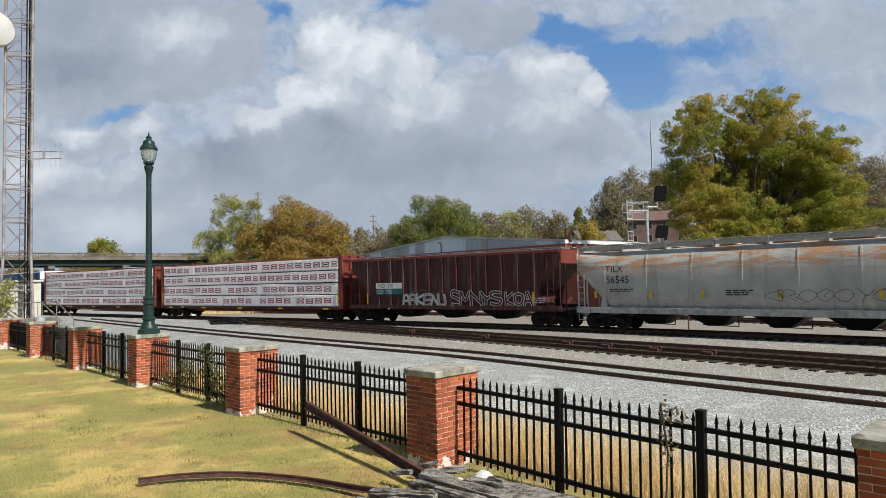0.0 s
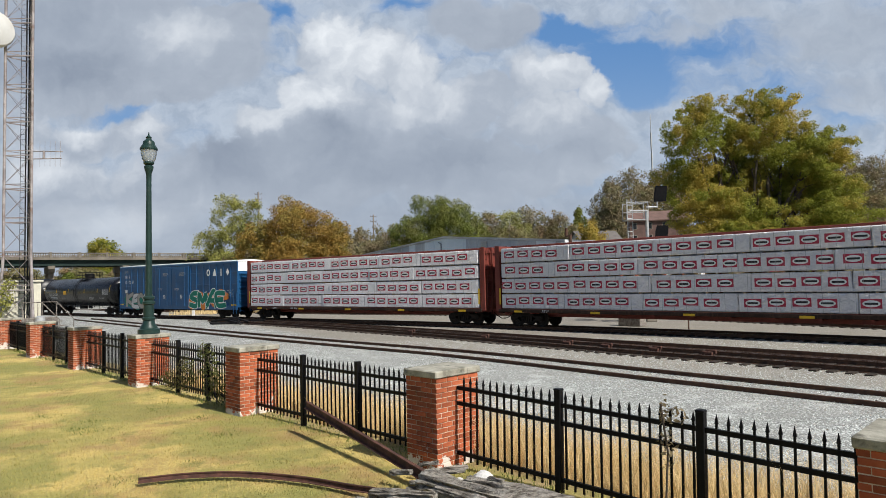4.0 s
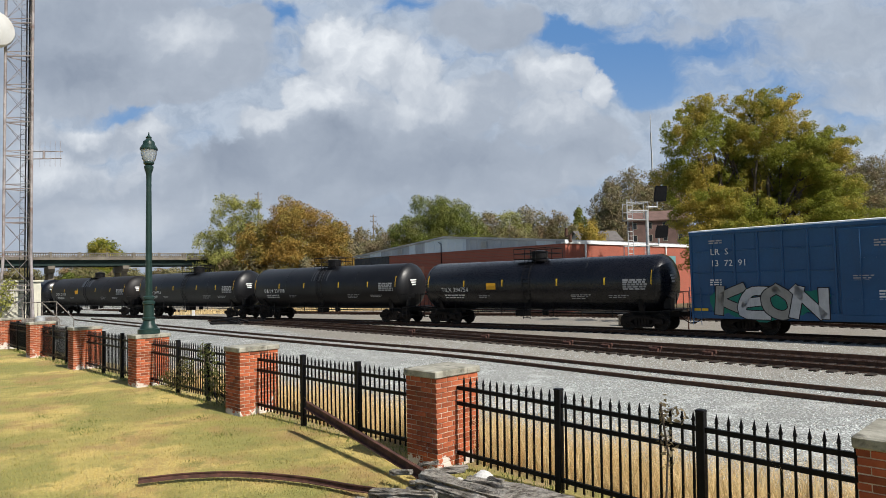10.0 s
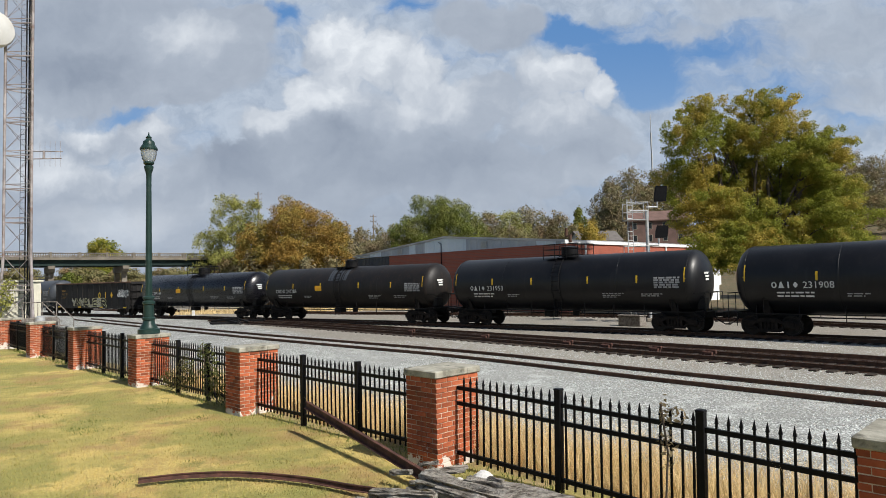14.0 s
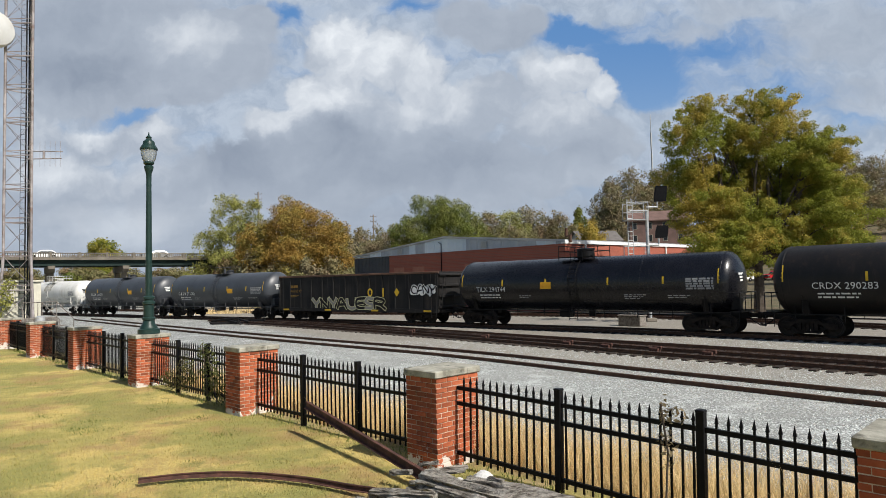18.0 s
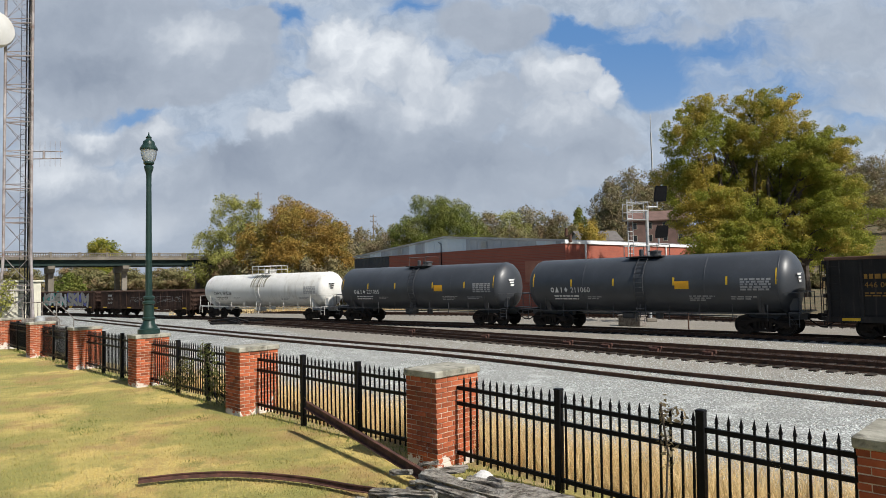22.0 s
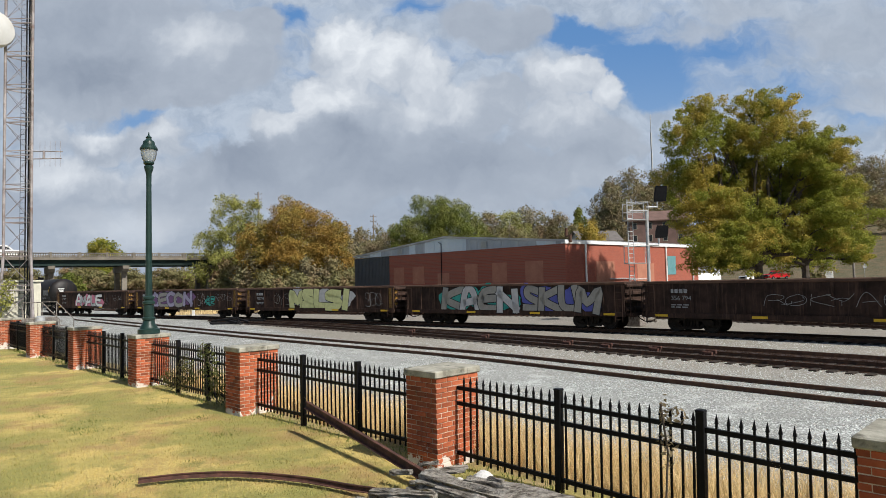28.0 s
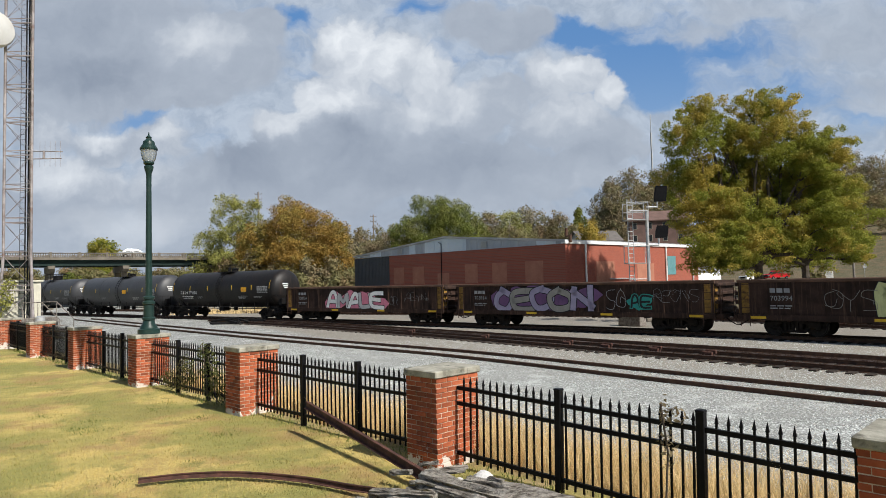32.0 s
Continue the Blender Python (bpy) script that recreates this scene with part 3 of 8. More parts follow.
def graffiti(car, x0, x1, z0, z1, y, seed, glyphs, fills, outline, back=None, weight=0.26, thin=False):
    """Sprayed lettering of fat bent strokes: a cloud behind, an outline and a fill."""
    r = random.Random(seed)
    n = len(glyphs)
    cell = (x1 - x0) / n
    height = z1 - z0
    if back:
        s = Shape()
        for k in range(n * 3):
            cx, cz = x0 + (k + 0.5) / (n * 3) * (x1 - x0), lerp(z0, z1, r.uniform(0.2, 0.8))
            rx, rz = cell * r.uniform(0.3, 0.6), height * r.uniform(0.25, 0.5)
            ring = [(cx + rx * (1 + 0.15 * math.sin(5 * w + k)) * math.cos(w), y - 0.004 - 0.00015 * k, cz + rz * math.sin(w)) for w in [2 * math.pi * j / 14 for j in range(14)]]
            s.add(ring, [list(range(14))])
        part("graffiti_cloud", s, back, car, "cloud of sprayed paint behind the graffiti")
    w = weight * min(cell, height)
    for i, g in enumerate(glyphs):
        edge, fill = Shape(), Shape()
        bx, lean, up, big = x0 + i * cell, r.uniform(-0.14, 0.14), r.uniform(-0.05, 0.05) * height, r.uniform(1.0, 1.2)
        extra = [[(r.uniform(-0.2, 1.2), r.uniform(0, 1)) for _ in range(3)]] if thin and r.random() < 0.6 else []
        for stroke in GLYPHS[g] + extra:
            ctrl = [Vector((bx + cell * (0.5 + big * (px - 0.5)) + lean * cell * pz, z0 + up + height * (0.08 + 0.84 * pz))) for px, pz in stroke]
            cr = [c + Vector((r.uniform(-0.09, 0.09) * cell, r.uniform(-0.06, 0.06) * height)) for c in ctrl]
            ext = [cr[0]] + cr + [cr[-1]]
            pts = []
            for j in range(1, len(ext) - 2):
                for t in (0, 0.25, 0.5, 0.75):
                    p0, p1, p2, p3 = ext[j - 1:j + 3]
                    pts.append(0.5 * (2 * p1 + (p2 - p0) * t + (2 * p0 - 5 * p1 + 4 * p2 - p3) * t * t + (3 * p1 - p0 - 3 * p2 + p3) * t ** 3))
            pts.append(ext[-1])
            pts = [(p.x, p.y) for p in pts]
            step = 0.003 * i
            ribbon(edge, pts, w + 0.09 if not thin else w * 0.2, y - 0.006 - step)
            if not thin:
                ribbon(fill, pts, w, y - 0.0072 - step)
        if thin:
            part("graffiti_scrawl", edge, outline, car, "thin sprayed scrawl")
        else:
            letter = part("graffiti_letter", fill, fills[i % len(fills)], car, "fat sprayed graffiti letter")
            part("outline", edge, outline, letter, "sprayed outline")


def spray(name, c):
    return surf(name, c, tuple(min(1, 1.2 * v) for v in c), 2.5, 0.6, 0, 0.05, 25, tuple(0.5 * v for v in c), 0.4, True)


M["spray_white"] = spray("spray_white", (0.42, 0.42, 0.42))
M["spray_silver"] = spray("spray_silver", (0.25, 0.24, 0.215))
M["spray_green"] = spray("spray_green", (0.01, 0.14, 0.10))
M["spray_teal"] = spray("spray_teal", (0.03, 0.26, 0.22))
M["spray_orange"] = spray("spray_orange", (0.48, 0.16, 0.03))
M["spray_cream"] = spray("spray_cream", (0.55, 0.52, 0.30))
M["spray_pink"] = spray("spray_pink", (0.55, 0.18, 0.25))
M["spray_purple"] = spray("spray_purple", (0.14, 0.07, 0.16))
M["spray_lilac"] = spray("spray_lilac", (0.30, 0.27, 0.38))
M["spray_blue"] = spray("spray_blue", (0.08, 0.09, 0.32))
M["spray_lime"] = spray("spray_lime", (0.52, 0.53, 0.25))
M["spray_black"] = spray("spray_black", (0.015, 0.015, 0.016))
M["spray_bright"] = spray("spray_bright", (0.7, 0.7, 0.68))

M["tank_black"] = surf("tank_black", (0.0042, 0.0044, 0.0055), (0.009, 0.009, 0.0105), 0.8, 0.40, 0.0, 0.04, 14, (0.035, 0.033, 0.031), 0.18, True, spec=0.36)
M["tank_gloss"] = surf("tank_gloss", (0.004, 0.0042, 0.006), (0.008, 0.008, 0.011), 0.7, 0.28, 0.0, 0.03, 14, (0.03, 0.028, 0.027), 0.14, True, spec=0.42)
M["tank_grey"] = surf("tank_grey", (0.036, 0.040, 0.047), (0.050, 0.056, 0.065), 0.7, 0.42, 0.0, 0.04, 14, (0.035, 0.036, 0.04), 0.3, True, spec=0.5)
M["tank_dark_grey"] = surf("tank_dark_grey", (0.035, 0.036, 0.040), (0.05, 0.051, 0.055), 0.7, 0.5, 0.0, 0.04, 14, (0.025, 0.025, 0.026), 0.4, True, spec=0.5)
M["tank_brown"] = surf("tank_brown", (0.008, 0.0075, 0.0075), (0.015, 0.0125, 0.0115), 0.8, 0.5, 0.0, 0.06, 14, (0.055, 0.034, 0.024), 0.35, True)
M["tank_white"] = surf("tank_white", (0.62, 0.61, 0.57), (0.70, 0.69, 0.66), 0.6, 0.45, 0.0, 0.04, 14, (0.32, 0.27, 0.2), 0.45, True, spec=0.5)
M["frame_white"] = surf("frame_white", (0.45, 0.44, 0.41), (0.6, 0.59, 0.56), 2, 0.6, 0.0, 0.1, 30, (0.15, 0.1, 0.07), 0.6)
M["gondola_brown"] = surf("gondola_brown", (0.024, 0.015, 0.012), (0.055, 0.032, 0.024), 1.6, 0.8, 0.0, 0.2, 16, (0.12, 0.07, 0.048), 0.6, True, spec=0.15)
M["gondola_black"] = surf("gondola_black", (0.011, 0.010, 0.010), (0.018, 0.017, 0.016), 0.9, 0.7, 0.0, 0.15, 16, (0.065, 0.05, 0.042), 0.5, True)
M["gondola_inside"] = surf("gondola_inside", (0.07, 0.04, 0.028), (0.14, 0.08, 0.055), 0.9, 0.85, 0.0, 0.2, 16)
M["hopper_brown"] = surf("hopper_brown", (0.050, 0.015, 0.013), (0.074, 0.021, 0.018), 0.7, 0.6, 0.0, 0.1, 14, (0.17, 0.145, 0.145), 0.6, True)
M["beam_red"] = surf("beam_red", (0.15, 0.032, 0.024), (0.2, 0.048, 0.034), 0.9, 0.6, 0.0, 0.1, 16, (0.07, 0.03, 0.024), 0.5, True)
M["box_blue"] = surf("box_blue", (0.005, 0.058, 0.155), (0.007, 0.072, 0.19), 0.5, 0.45, 0.0, 0.06, 14, (0.02, 0.05, 0.09), 0.4, True, spec=0.5)
M["rusted_yellow"] = surf("rusted_yellow", (0.20, 0.11, 0.025), (0.36, 0.20, 0.04), 2.6, 0.75, 0.0, 0.2, 16, (0.055, 0.03, 0.02), 1.0)


def hopper_grey_material():
    n = Nodes("hopper_grey")
    co = n.coords("Object")
    xyz = n.add("ShaderNodeSeparateXYZ", Vector=co)
    big = n.noise(co, 0.6, 5, 0.6)
    col = n.mix(n.step(big, 0.35, 0.68), (0.36, 0.355, 0.325), (0.47, 0.465, 0.425))
    blot = n.noise(n.coords("Object", (0.5, 1, 2.6)), 1.4, 5, 0.65, 0.4)
    high = n.step(xyz.outputs[2], 2.7, 3.6)
    col = n.mix(n.math("MULTIPLY", n.math("MULTIPLY", n.step(blot, 0.45, 0.56), high), 0.8), col, (0.42, 0.2, 0.075))
    down = n.noise(n.coords("Object", (2.2, 1, 0.12)), 1.0, 5, 0.7)
    col = n.mix(n.math("MULTIPLY", n.step(down, 0.52, 0.74), 0.5), col, (0.12, 0.11, 0.10))
    low = n.step(xyz.outputs[2], 1.9, 1.2)
    col = n.mix(n.math("MULTIPLY", n.step(n.noise(co, 2.5, 5, 0.7), 0.4, 0.7), n.math("MULTIPLY", low, 0.6)), col, (0.09, 0.085, 0.08))
    n.base(col, 0.55)
    n.bump(n.noise(co, 20, 3), 0.05, 0.01)
    return n.mat


M["hopper_grey"] = hopper_grey_material()


def plastic_material():
    n = Nodes("wrap_plastic")
    co = n.coords("Object")
    warp = n.add("ShaderNodeTexNoise", Vector=co, Scale=1.4, Detail=3.0)
    bent = n.tree.nodes.new("ShaderNodeVectorMath")
    bent.operation = "MULTIPLY_ADD"
    n.tree.links.new(warp.outputs["Color"], bent.inputs[0])
    bent.inputs[1].default_value = (0.9, 0.9, 0.9)
    n.tree.links.new(co, bent.inputs[2])
    crease = n.tree.nodes.new("ShaderNodeTexVoronoi")
    crease.feature = "DISTANCE_TO_EDGE"
    n.put(crease.inputs["Vector"], bent.outputs[0])
    crease.inputs["Scale"].default_value = 1.5
    pleat = n.step(crease.outputs["Distance"], 0.0, 0.16)
    folds = n.noise(n.coords("Object", (1.6, 1, 2.6)), 2.4, 6, 0.66, 1.8)
    col = n.mix(n.step(folds, 0.35, 0.7), (0.76, 0.74, 0.76), (0.88, 0.86, 0.87))
    n.base(col, 0.36)
    n.bump(n.math("ADD", n.math("MULTIPLY", pleat, -0.28), folds), 1.0, 0.16)
    return n.mat


M["wrap_plastic"] = plastic_material()
M["timber_end"] = surf("timber_end", (0.42, 0.30, 0.17), (0.52, 0.38, 0.22), 6, 0.8, 0, 0.3, 40)

CARS = []


def register(car, s_front, s_rear, centre):
    CARS.append((car, 0.5 * (s_front + s_rear), centre))
    return car


def tank_car(front, rear, radius, zc, shell, frame, label, number=None, ink=None, orange=None, stripes=(), dome="cage", yellow=True, seed=1, ladder_mat=None, top_box=True, mark=""):
    length = front - rear
    half = length / 2 - 0.75
    car = thing("tank_car", pose(0, 0, 0), label, "tank car", "cars of the freight train")
    n = 40
    prof = []
    head = 0.72
    for k in range(7):
        w = math.pi / 2 * k / 6
        prof.append((max(0.02, radius * math.sin(w)), -half + head - head * math.cos(w)))
    prof += [(radius, -half / 3), (radius, half / 3)]
    for k in range(6, -1, -1):
        w = math.pi / 2 * k / 6
        prof.append((max(0.02, radius * math.sin(w)), half - head + head * math.cos(w)))
    s = Shape()
    s.lathe(prof, n, pose(0, 0, zc, 0, 90, 0))
    part("shell", s, shell, car, smooth=50)
    for x in (-half + head, -half / 2.2, half / 2.2, half - head):
        s = Shape()
        s.lathe([(radius + 0.004, -0.03), (radius + 0.012, -0.02), (radius + 0.012, 0.02), (radius + 0.004, 0.03)], n, pose(x, 0, zc, 0, 90, 0), caps=False)
        part("weld_band", s, shell, car, smooth=50)
    # underframe
    for sgn in (1, -1):
        s = Shape()
        x0, x1 = sgn * (half - 2.6), sgn * (length / 2 - 0.55)
        lo, hi = min(x0, x1), max(x0, x1)
        s.box(lo, hi, -0.22, 0.22, 0.72, 1.12, bevel=0.02)
        cx = sgn * (half - 1.55)
        s.prism([(-1.0, 0.95), (1.0, 0.95), (radius * 0.92, zc - radius * 0.35), (radius * 0.6, zc - radius * 0.78), (-radius * 0.6, zc - radius * 0.78), (-radius * 0.92, zc - radius * 0.35)], cx - 0.14, cx + 0.14, "x")
        s.box(min(sgn * (length / 2 - 1.1), x1), max(sgn * (length / 2 - 1.1), x1), -1.4, 1.4, 1.06, 1.12)
        part("stub_sill", s, frame, car, smooth=30)
        s = Shape()
        xe = sgn * (length / 2 - 0.62)
        for y in (-1.35, -0.5, 0.5, 1.35):
            s.tube([(xe, y, 1.1), (xe, y, 2.0)], 0.02, 5)
        s.tube([(xe, -1.35, 2.0), (xe, 1.35, 2.0)], 0.022, 5)
        for y in (-1.35, 1.35):
            s.tube([(xe, y, 2.0), (sgn * (half - 1.5), y * 1.05, 2.0), (sgn * (half - 1.5), y * 1.05, 1.1)], 0.02, 5)
        ladder(s, sgn * (length / 2 - 0.85), -1.45, 0.45, 1.1, 0.4, 0.2)
        part("end_handrail", s, frame, car)
        if sgn > 0:
            s = Shape()
            s.box(xe - 0.55, xe - 0.15, -0.9, -0.35, 1.15, 1.75, bevel=0.03)
            part("brake_gear", s, frame, car)
    for y in (-1.46, 1.46):
        s = Shape()
        s.box(-half + 0.4, half - 0.4, y - 0.03, y + 0.03, 1.02, 1.07)
        for k in range(9):
            x = lerp(-half + 1.2, half - 1.2, k / 8)
            s.box(x - 0.015, x + 0.015, y - 0.02, y + 0.02, 0.72, 1.45)
        part("side_rail", s, frame, car)
    s = Shape()
    s.lathe([(0.2, 0.0), (0.2, 0.35)], 14, pose(0.4, 0, zc - radius - 0.3))
    s.box(-1.6, -0.9, -0.35, 0.35, 0.6, 0.95, bevel=0.05)
    s.tube([(-half + 2.5, 0.3, 0.8), (half - 2.5, 0.3, 0.8)], 0.035, 6)
    part("outlet_valve", s, frame, car, smooth=30)
    # top fittings
    top = zc + radius
    if dome == "cage":
        s = Shape()
        px, py, zz = 1.15, 0.95, top + 0.04
        s.box(-px, px, -py, -py + 0.4, zz - 0.05, zz)
        s.box(-px, px, py - 0.4, py, zz - 0.05, zz)
        part("platform", s, frame, car)
        s = Shape()
        for x in (-px, -px / 3, px / 3, px):
            for y in (-py, py):
                s.tube([(x, y, zz - 0.25), (x, y, zz + 0.62)], 0.022, 5)
        for z in (0.32, 0.62):
            s.tube([(-px, -py, zz + z), (px, -py, zz + z), (px, py, zz + z), (-px, py, zz + z), (-px, -py, zz + z)], 0.022, 5)
        part("top_handrail", s, frame, car)
    else:
        s = Shape()
        for sx in (-1, 1):
            s.tube([(sx * 0.75, -0.8, top - 0.1), (sx * 0.75, -0.8, top + 0.6), (sx * 0.75, 0.8, top + 0.6), (sx * 0.75, 0.8, top - 0.1)], 0.022, 5)
        s.box(-1.0, 1.0, -0.9, -0.4, top - 0.06, top - 0.01)
        s.box(-1.0, 1.0, 0.4, 0.9, top - 0.06, top - 0.01)
        part("top_handrail", s, frame, car)
    s = Shape()
    if top_box:
        s.lathe([(0.5, -0.1), (0.5, 0.42), (0.53, 0.43), (0.53, 0.5), (0.2, 0.56)], 20, pose(0.1, 0, top))
    else:
        s.lathe([(0.3, -0.1), (0.3, 0.2), (0.36, 0.21), (0.36, 0.27), (0.1, 0.3)], 16, pose(0.3, 0, top))
        s.lathe([(0.12, -0.1), (0.12, 0.35), (0.05, 0.4)], 10, pose(-0.5, 0, top))
    part("manway", s, frame, car, smooth=35)
    side = [(-(radius + 0.10) * math.cos(a), zc + (radius + 0.10) * math.sin(a)) for a in [radians(q) for q in (-38, -10, 15, 40, 62, 78)]]
    s = Shape()
    for dx in (-0.24, 0.24):
        s.tube([(dx, -1.5, 0.5)] + [(dx, y, z) for y, z in side], 0.022, 5)
    for a in range(-50, 80, 9):
        y, z = -(radius + 0.10) * math.cos(radians(a)), zc + (radius + 0.10) * math.sin(radians(a))
        s.tube([(-0.24, y, z), (0.24, y, z)], 0.018, 5)
    for z in (0.6, 0.9, 1.2):
        s.tube([(-0.24, -1.5, z), (0.24, -1.5, z)], 0.018, 5)
    part("ladder", s, ladder_mat or frame, car)

    def skin(z):
        return -math.sqrt(max(0.01, (radius + 0.008) ** 2 - (z - zc) ** 2))

    if yellow:
        for x in (-half + 0.75, -half * 0.55, -half * 0.2, half * 0.25, half * 0.6, half - 0.75):
            tall = 0.75 if abs(x) > half - 1 else 0.4
            s = Shape()
            zs = [zc - 0.05 + tall * k / 4 for k in range(5)]
            s.add([(x + d, skin(z), z) for z in zs for d in (-0.05, 0.05)], [(2 * k, 2 * k + 1, 2 * k + 3, 2 * k + 2) for k in range(4)])
            part("reflector_stripe", s, M["mark_yellow"], car, "yellow reflective strip")
    ink = ink or M["mark_white"]
    xl = -half + 1.95
    if number:
        z = zc - 0.38
        tilt = math.degrees(math.asin(max(-1, min(1, (z + 0.15 - zc) / radius))))
        if mark:
            lettered(car, mark + " " + number, xl, z, skin(z) - 0.034, 0.42, ink, "painted reporting mark and car number", tilt)
        else:
            emblem(car, ("ring", "wedge", "bar", "diamond"), xl + 0.12, z, 0.29, 0.30, 0, ink, skin)
            lettered(car, number, xl + 1.32, z, skin(z) - 0.034, 0.42, ink, tilt=tilt)
        bars(car, "data_bars", xl + 0.2, zc - 0.62, 0, [1.6, 1.5], ink, seed, 0.07, 0.09, skin)
    bars(car, "stencil_bars", half * 0.35, zc - 0.62, 0, [1.2, 1.0, 0.8], M["mark_grey"], seed + 5, 0.05, 0.05, skin)
    bars(car, "stencil_bars", half * 0.62, zc - 0.66, 0, [1.1, 0.9], M["mark_grey"], seed + 9, 0.05, 0.05, skin)
    bars(car, "inspection_panel", half - 2.35, zc + 0.15, 0, [1.3, 1.3, 1.3, 1.3, 1.3], M["mark_grey"], seed + 2, 0.09, 0.03, skin, "panel of stencilled data")
    bars(car, "stencil_bars", -half * 0.42, zc - 0.66, 0, [0.8, 0.6], M["mark_grey"], seed + 3, 0.05, 0.05, skin)
    for k, ox in enumerate(orange or ()):
        s = Shape()
        z0, z1 = (zc - 0.24, zc + 0.16)
        zs = [lerp(z0, z1, q / 4) for q in range(5)]
        s.add([(ox + d, skin(z) - 0.003, z) for z in zs for d in (0, 0.72)], [(2 * q, 2 * q + 1, 2 * q + 3, 2 * q + 2) for q in range(4)])
        part("placard", s, M["mark_orange"], car, "plain orange label on the tank")
    # head end data
    for k, wd in enumerate((0.75, 0.55, 0.45)):
        s = Shape()
        z = zc + 0.35 - 0.16 * k
        xx = half - head + head * math.sqrt(max(0, 1 - ((z - zc) ** 2 + 0.45 ** 2) / radius ** 2)) + 0.015
        s.add([(xx, -0.45 - wd / 2, z), (xx, -0.45 + wd / 2, z), (xx, -0.45 + wd / 2, z + 0.1), (xx, -0.45 - wd / 2, z + 0.1)], [(0, 1, 2, 3)])
        part("head_bar", s, ink, car, "painted bar on the tank end")
    for (a, b, wdt, mt) in stripes:
        s = Shape()
        zs = [zc + radius * math.sin(radians(q)) for q in range(a, b + 1, 8)]
        for k in range(7):
            x = -0.9 + k * 0.28
            w2 = wdt * (0.6 + 0.4 * math.sin(k * 2.3))
            s.add([(x + d, skin(z) - 0.002, z) for z in zs for d in (-w2, w2)], [(2 * q, 2 * q + 1, 2 * q + 3, 2 * q + 2) for q in range(len(zs) - 1)])
        part("spill_streaks", s, mt, car, "pale streaks of spilled product")
    running_gear(car, length, half - 1.55)
    return register(car, front, rear, half - 1.55)


def gondola(front, rear, height, body, label, number=None, art=(), ends="yellow", seed=1, ink=None, marks=()):
    length = front - rear
    half = length / 2 - 0.62
    W = 1.5
    car = thing("gondola_car", pose(0, 0, 0), label, "gondola car", "cars of the freight train")
    z0 = 0.95
    for y in (-W, W):
        s = Shape()
        a, b = (y, y + 0.04) if y < 0 else (y - 0.04, y)
        s.box(-half, half, a, b, z0, height)
        part("side_wall", s, [body], car)
        s = Shape()
        o = 0.07 * (1 if y > 0 else -1)
        s.box(-half - 0.03, half + 0.03, min(y - 0.04, y + o), max(y + 0.04, y + o), height - 0.02, height + 0.12, bevel=0.02)
        part("top_rail", s, M["gondola_inside"], car)
        s = Shape()
        s.box(-half, half, min(y, y + o), max(y, y + o), z0 - 0.2, z0 + 0.06)
        part("side_sill", s, body, car)
        k, count = 0, int(round(2 * half / 1.22))
        for k in range(count + 1):
            x = lerp(-half + 0.1, half - 0.1, k / count)
            s = Shape()
            s.box(x - 0.06, x + 0.06, min(y, y + o * 0.75), max(y, y + o * 0.75), z0, height - 0.02, bevel=0.012)
            part("side_post", s, body, car)
    s = Shape()
    s.box(-half, half, -W, W, z0 - 0.1, z0)
    s.box(-half, half, -0.3, 0.3, 0.68, z0 - 0.1)
    for k in range(11):
        x = lerp(-half + 0.6, half - 0.6, k / 10)
        s.box(x - 0.05, x + 0.05, -W + 0.05, W - 0.05, z0 - 0.26, z0 - 0.1)
    part("floor_frame", s, body, car)
    r = random.Random(seed)
    for sgn in (1, -1):
        s = Shape()
        x = sgn * half
        s.box(min(x, x - sgn * 0.06), max(x, x - sgn * 0.06), -W, W, z0, height + 0.1)
        part("end_wall", s, body, car)
        for k in range(4):
            z = lerp(z0 + 0.2, height - 0.1, k / 3)
            s = Shape()
            s.box(min(x, x + sgn * 0.16), max(x, x + sgn * 0.16), -W, W, z - 0.09, z + 0.09, bevel=0.04)
            part("end_rib", s, body, car)
        if ends == "yellow":
            s = Shape()
            s.box(x - 0.5 if sgn > 0 else x + 0.02, x - 0.02 if sgn > 0 else x + 0.5, -W - 0.015, -W - 0.004, z0 + 0.1, height - 0.05)
            s.box(min(x, x + sgn * 0.012) + sgn * 0.002, max(x, x + sgn * 0.012) + sgn * 0.002, -W + 0.05, -W + 0.4, z0 + 0.1, height - 0.05)
            part("end_panel", s, M["rusted_yellow"], car, "rusted yellow paint at the car's end")
        s = Shape()
        ladder(s, x - sgn * 0.35, -W - 0.11, 0.45, height - 0.05, 0.42, 0.36)
        s.tube([(x + sgn * 0.25, -W + 0.1, 0.95), (x + sgn * 0.25, -W + 0.1, height - 0.2)], 0.02, 5)
        ladder(s, x + sgn * 0.19, -W + 0.35, 0.6, height - 0.1, 0.4, 0.36, along="y")
        part("ladder", s, M["rusted_yellow"] if ends == "yellow" and r.random() < 0.25 else body, car)
        s = Shape()
        s.box(min(x, x + sgn * 0.32), max(x, x + sgn * 0.32), -1.3, 1.3, 0.78, 0.95)
        part("end_sill", s, body, car)
    for k in range(4):
        x = lerp(-half + 0.9, half - 0.9, k / 3)
        s = flat(x - 0.35, x + 0.35, z0 - 0.14, z0 - 0.02, -W - 0.078)
        part("reflector", s, M["mark_yellow"], car, "yellow reflective strip")
    ink = ink or M["mark_grey"]
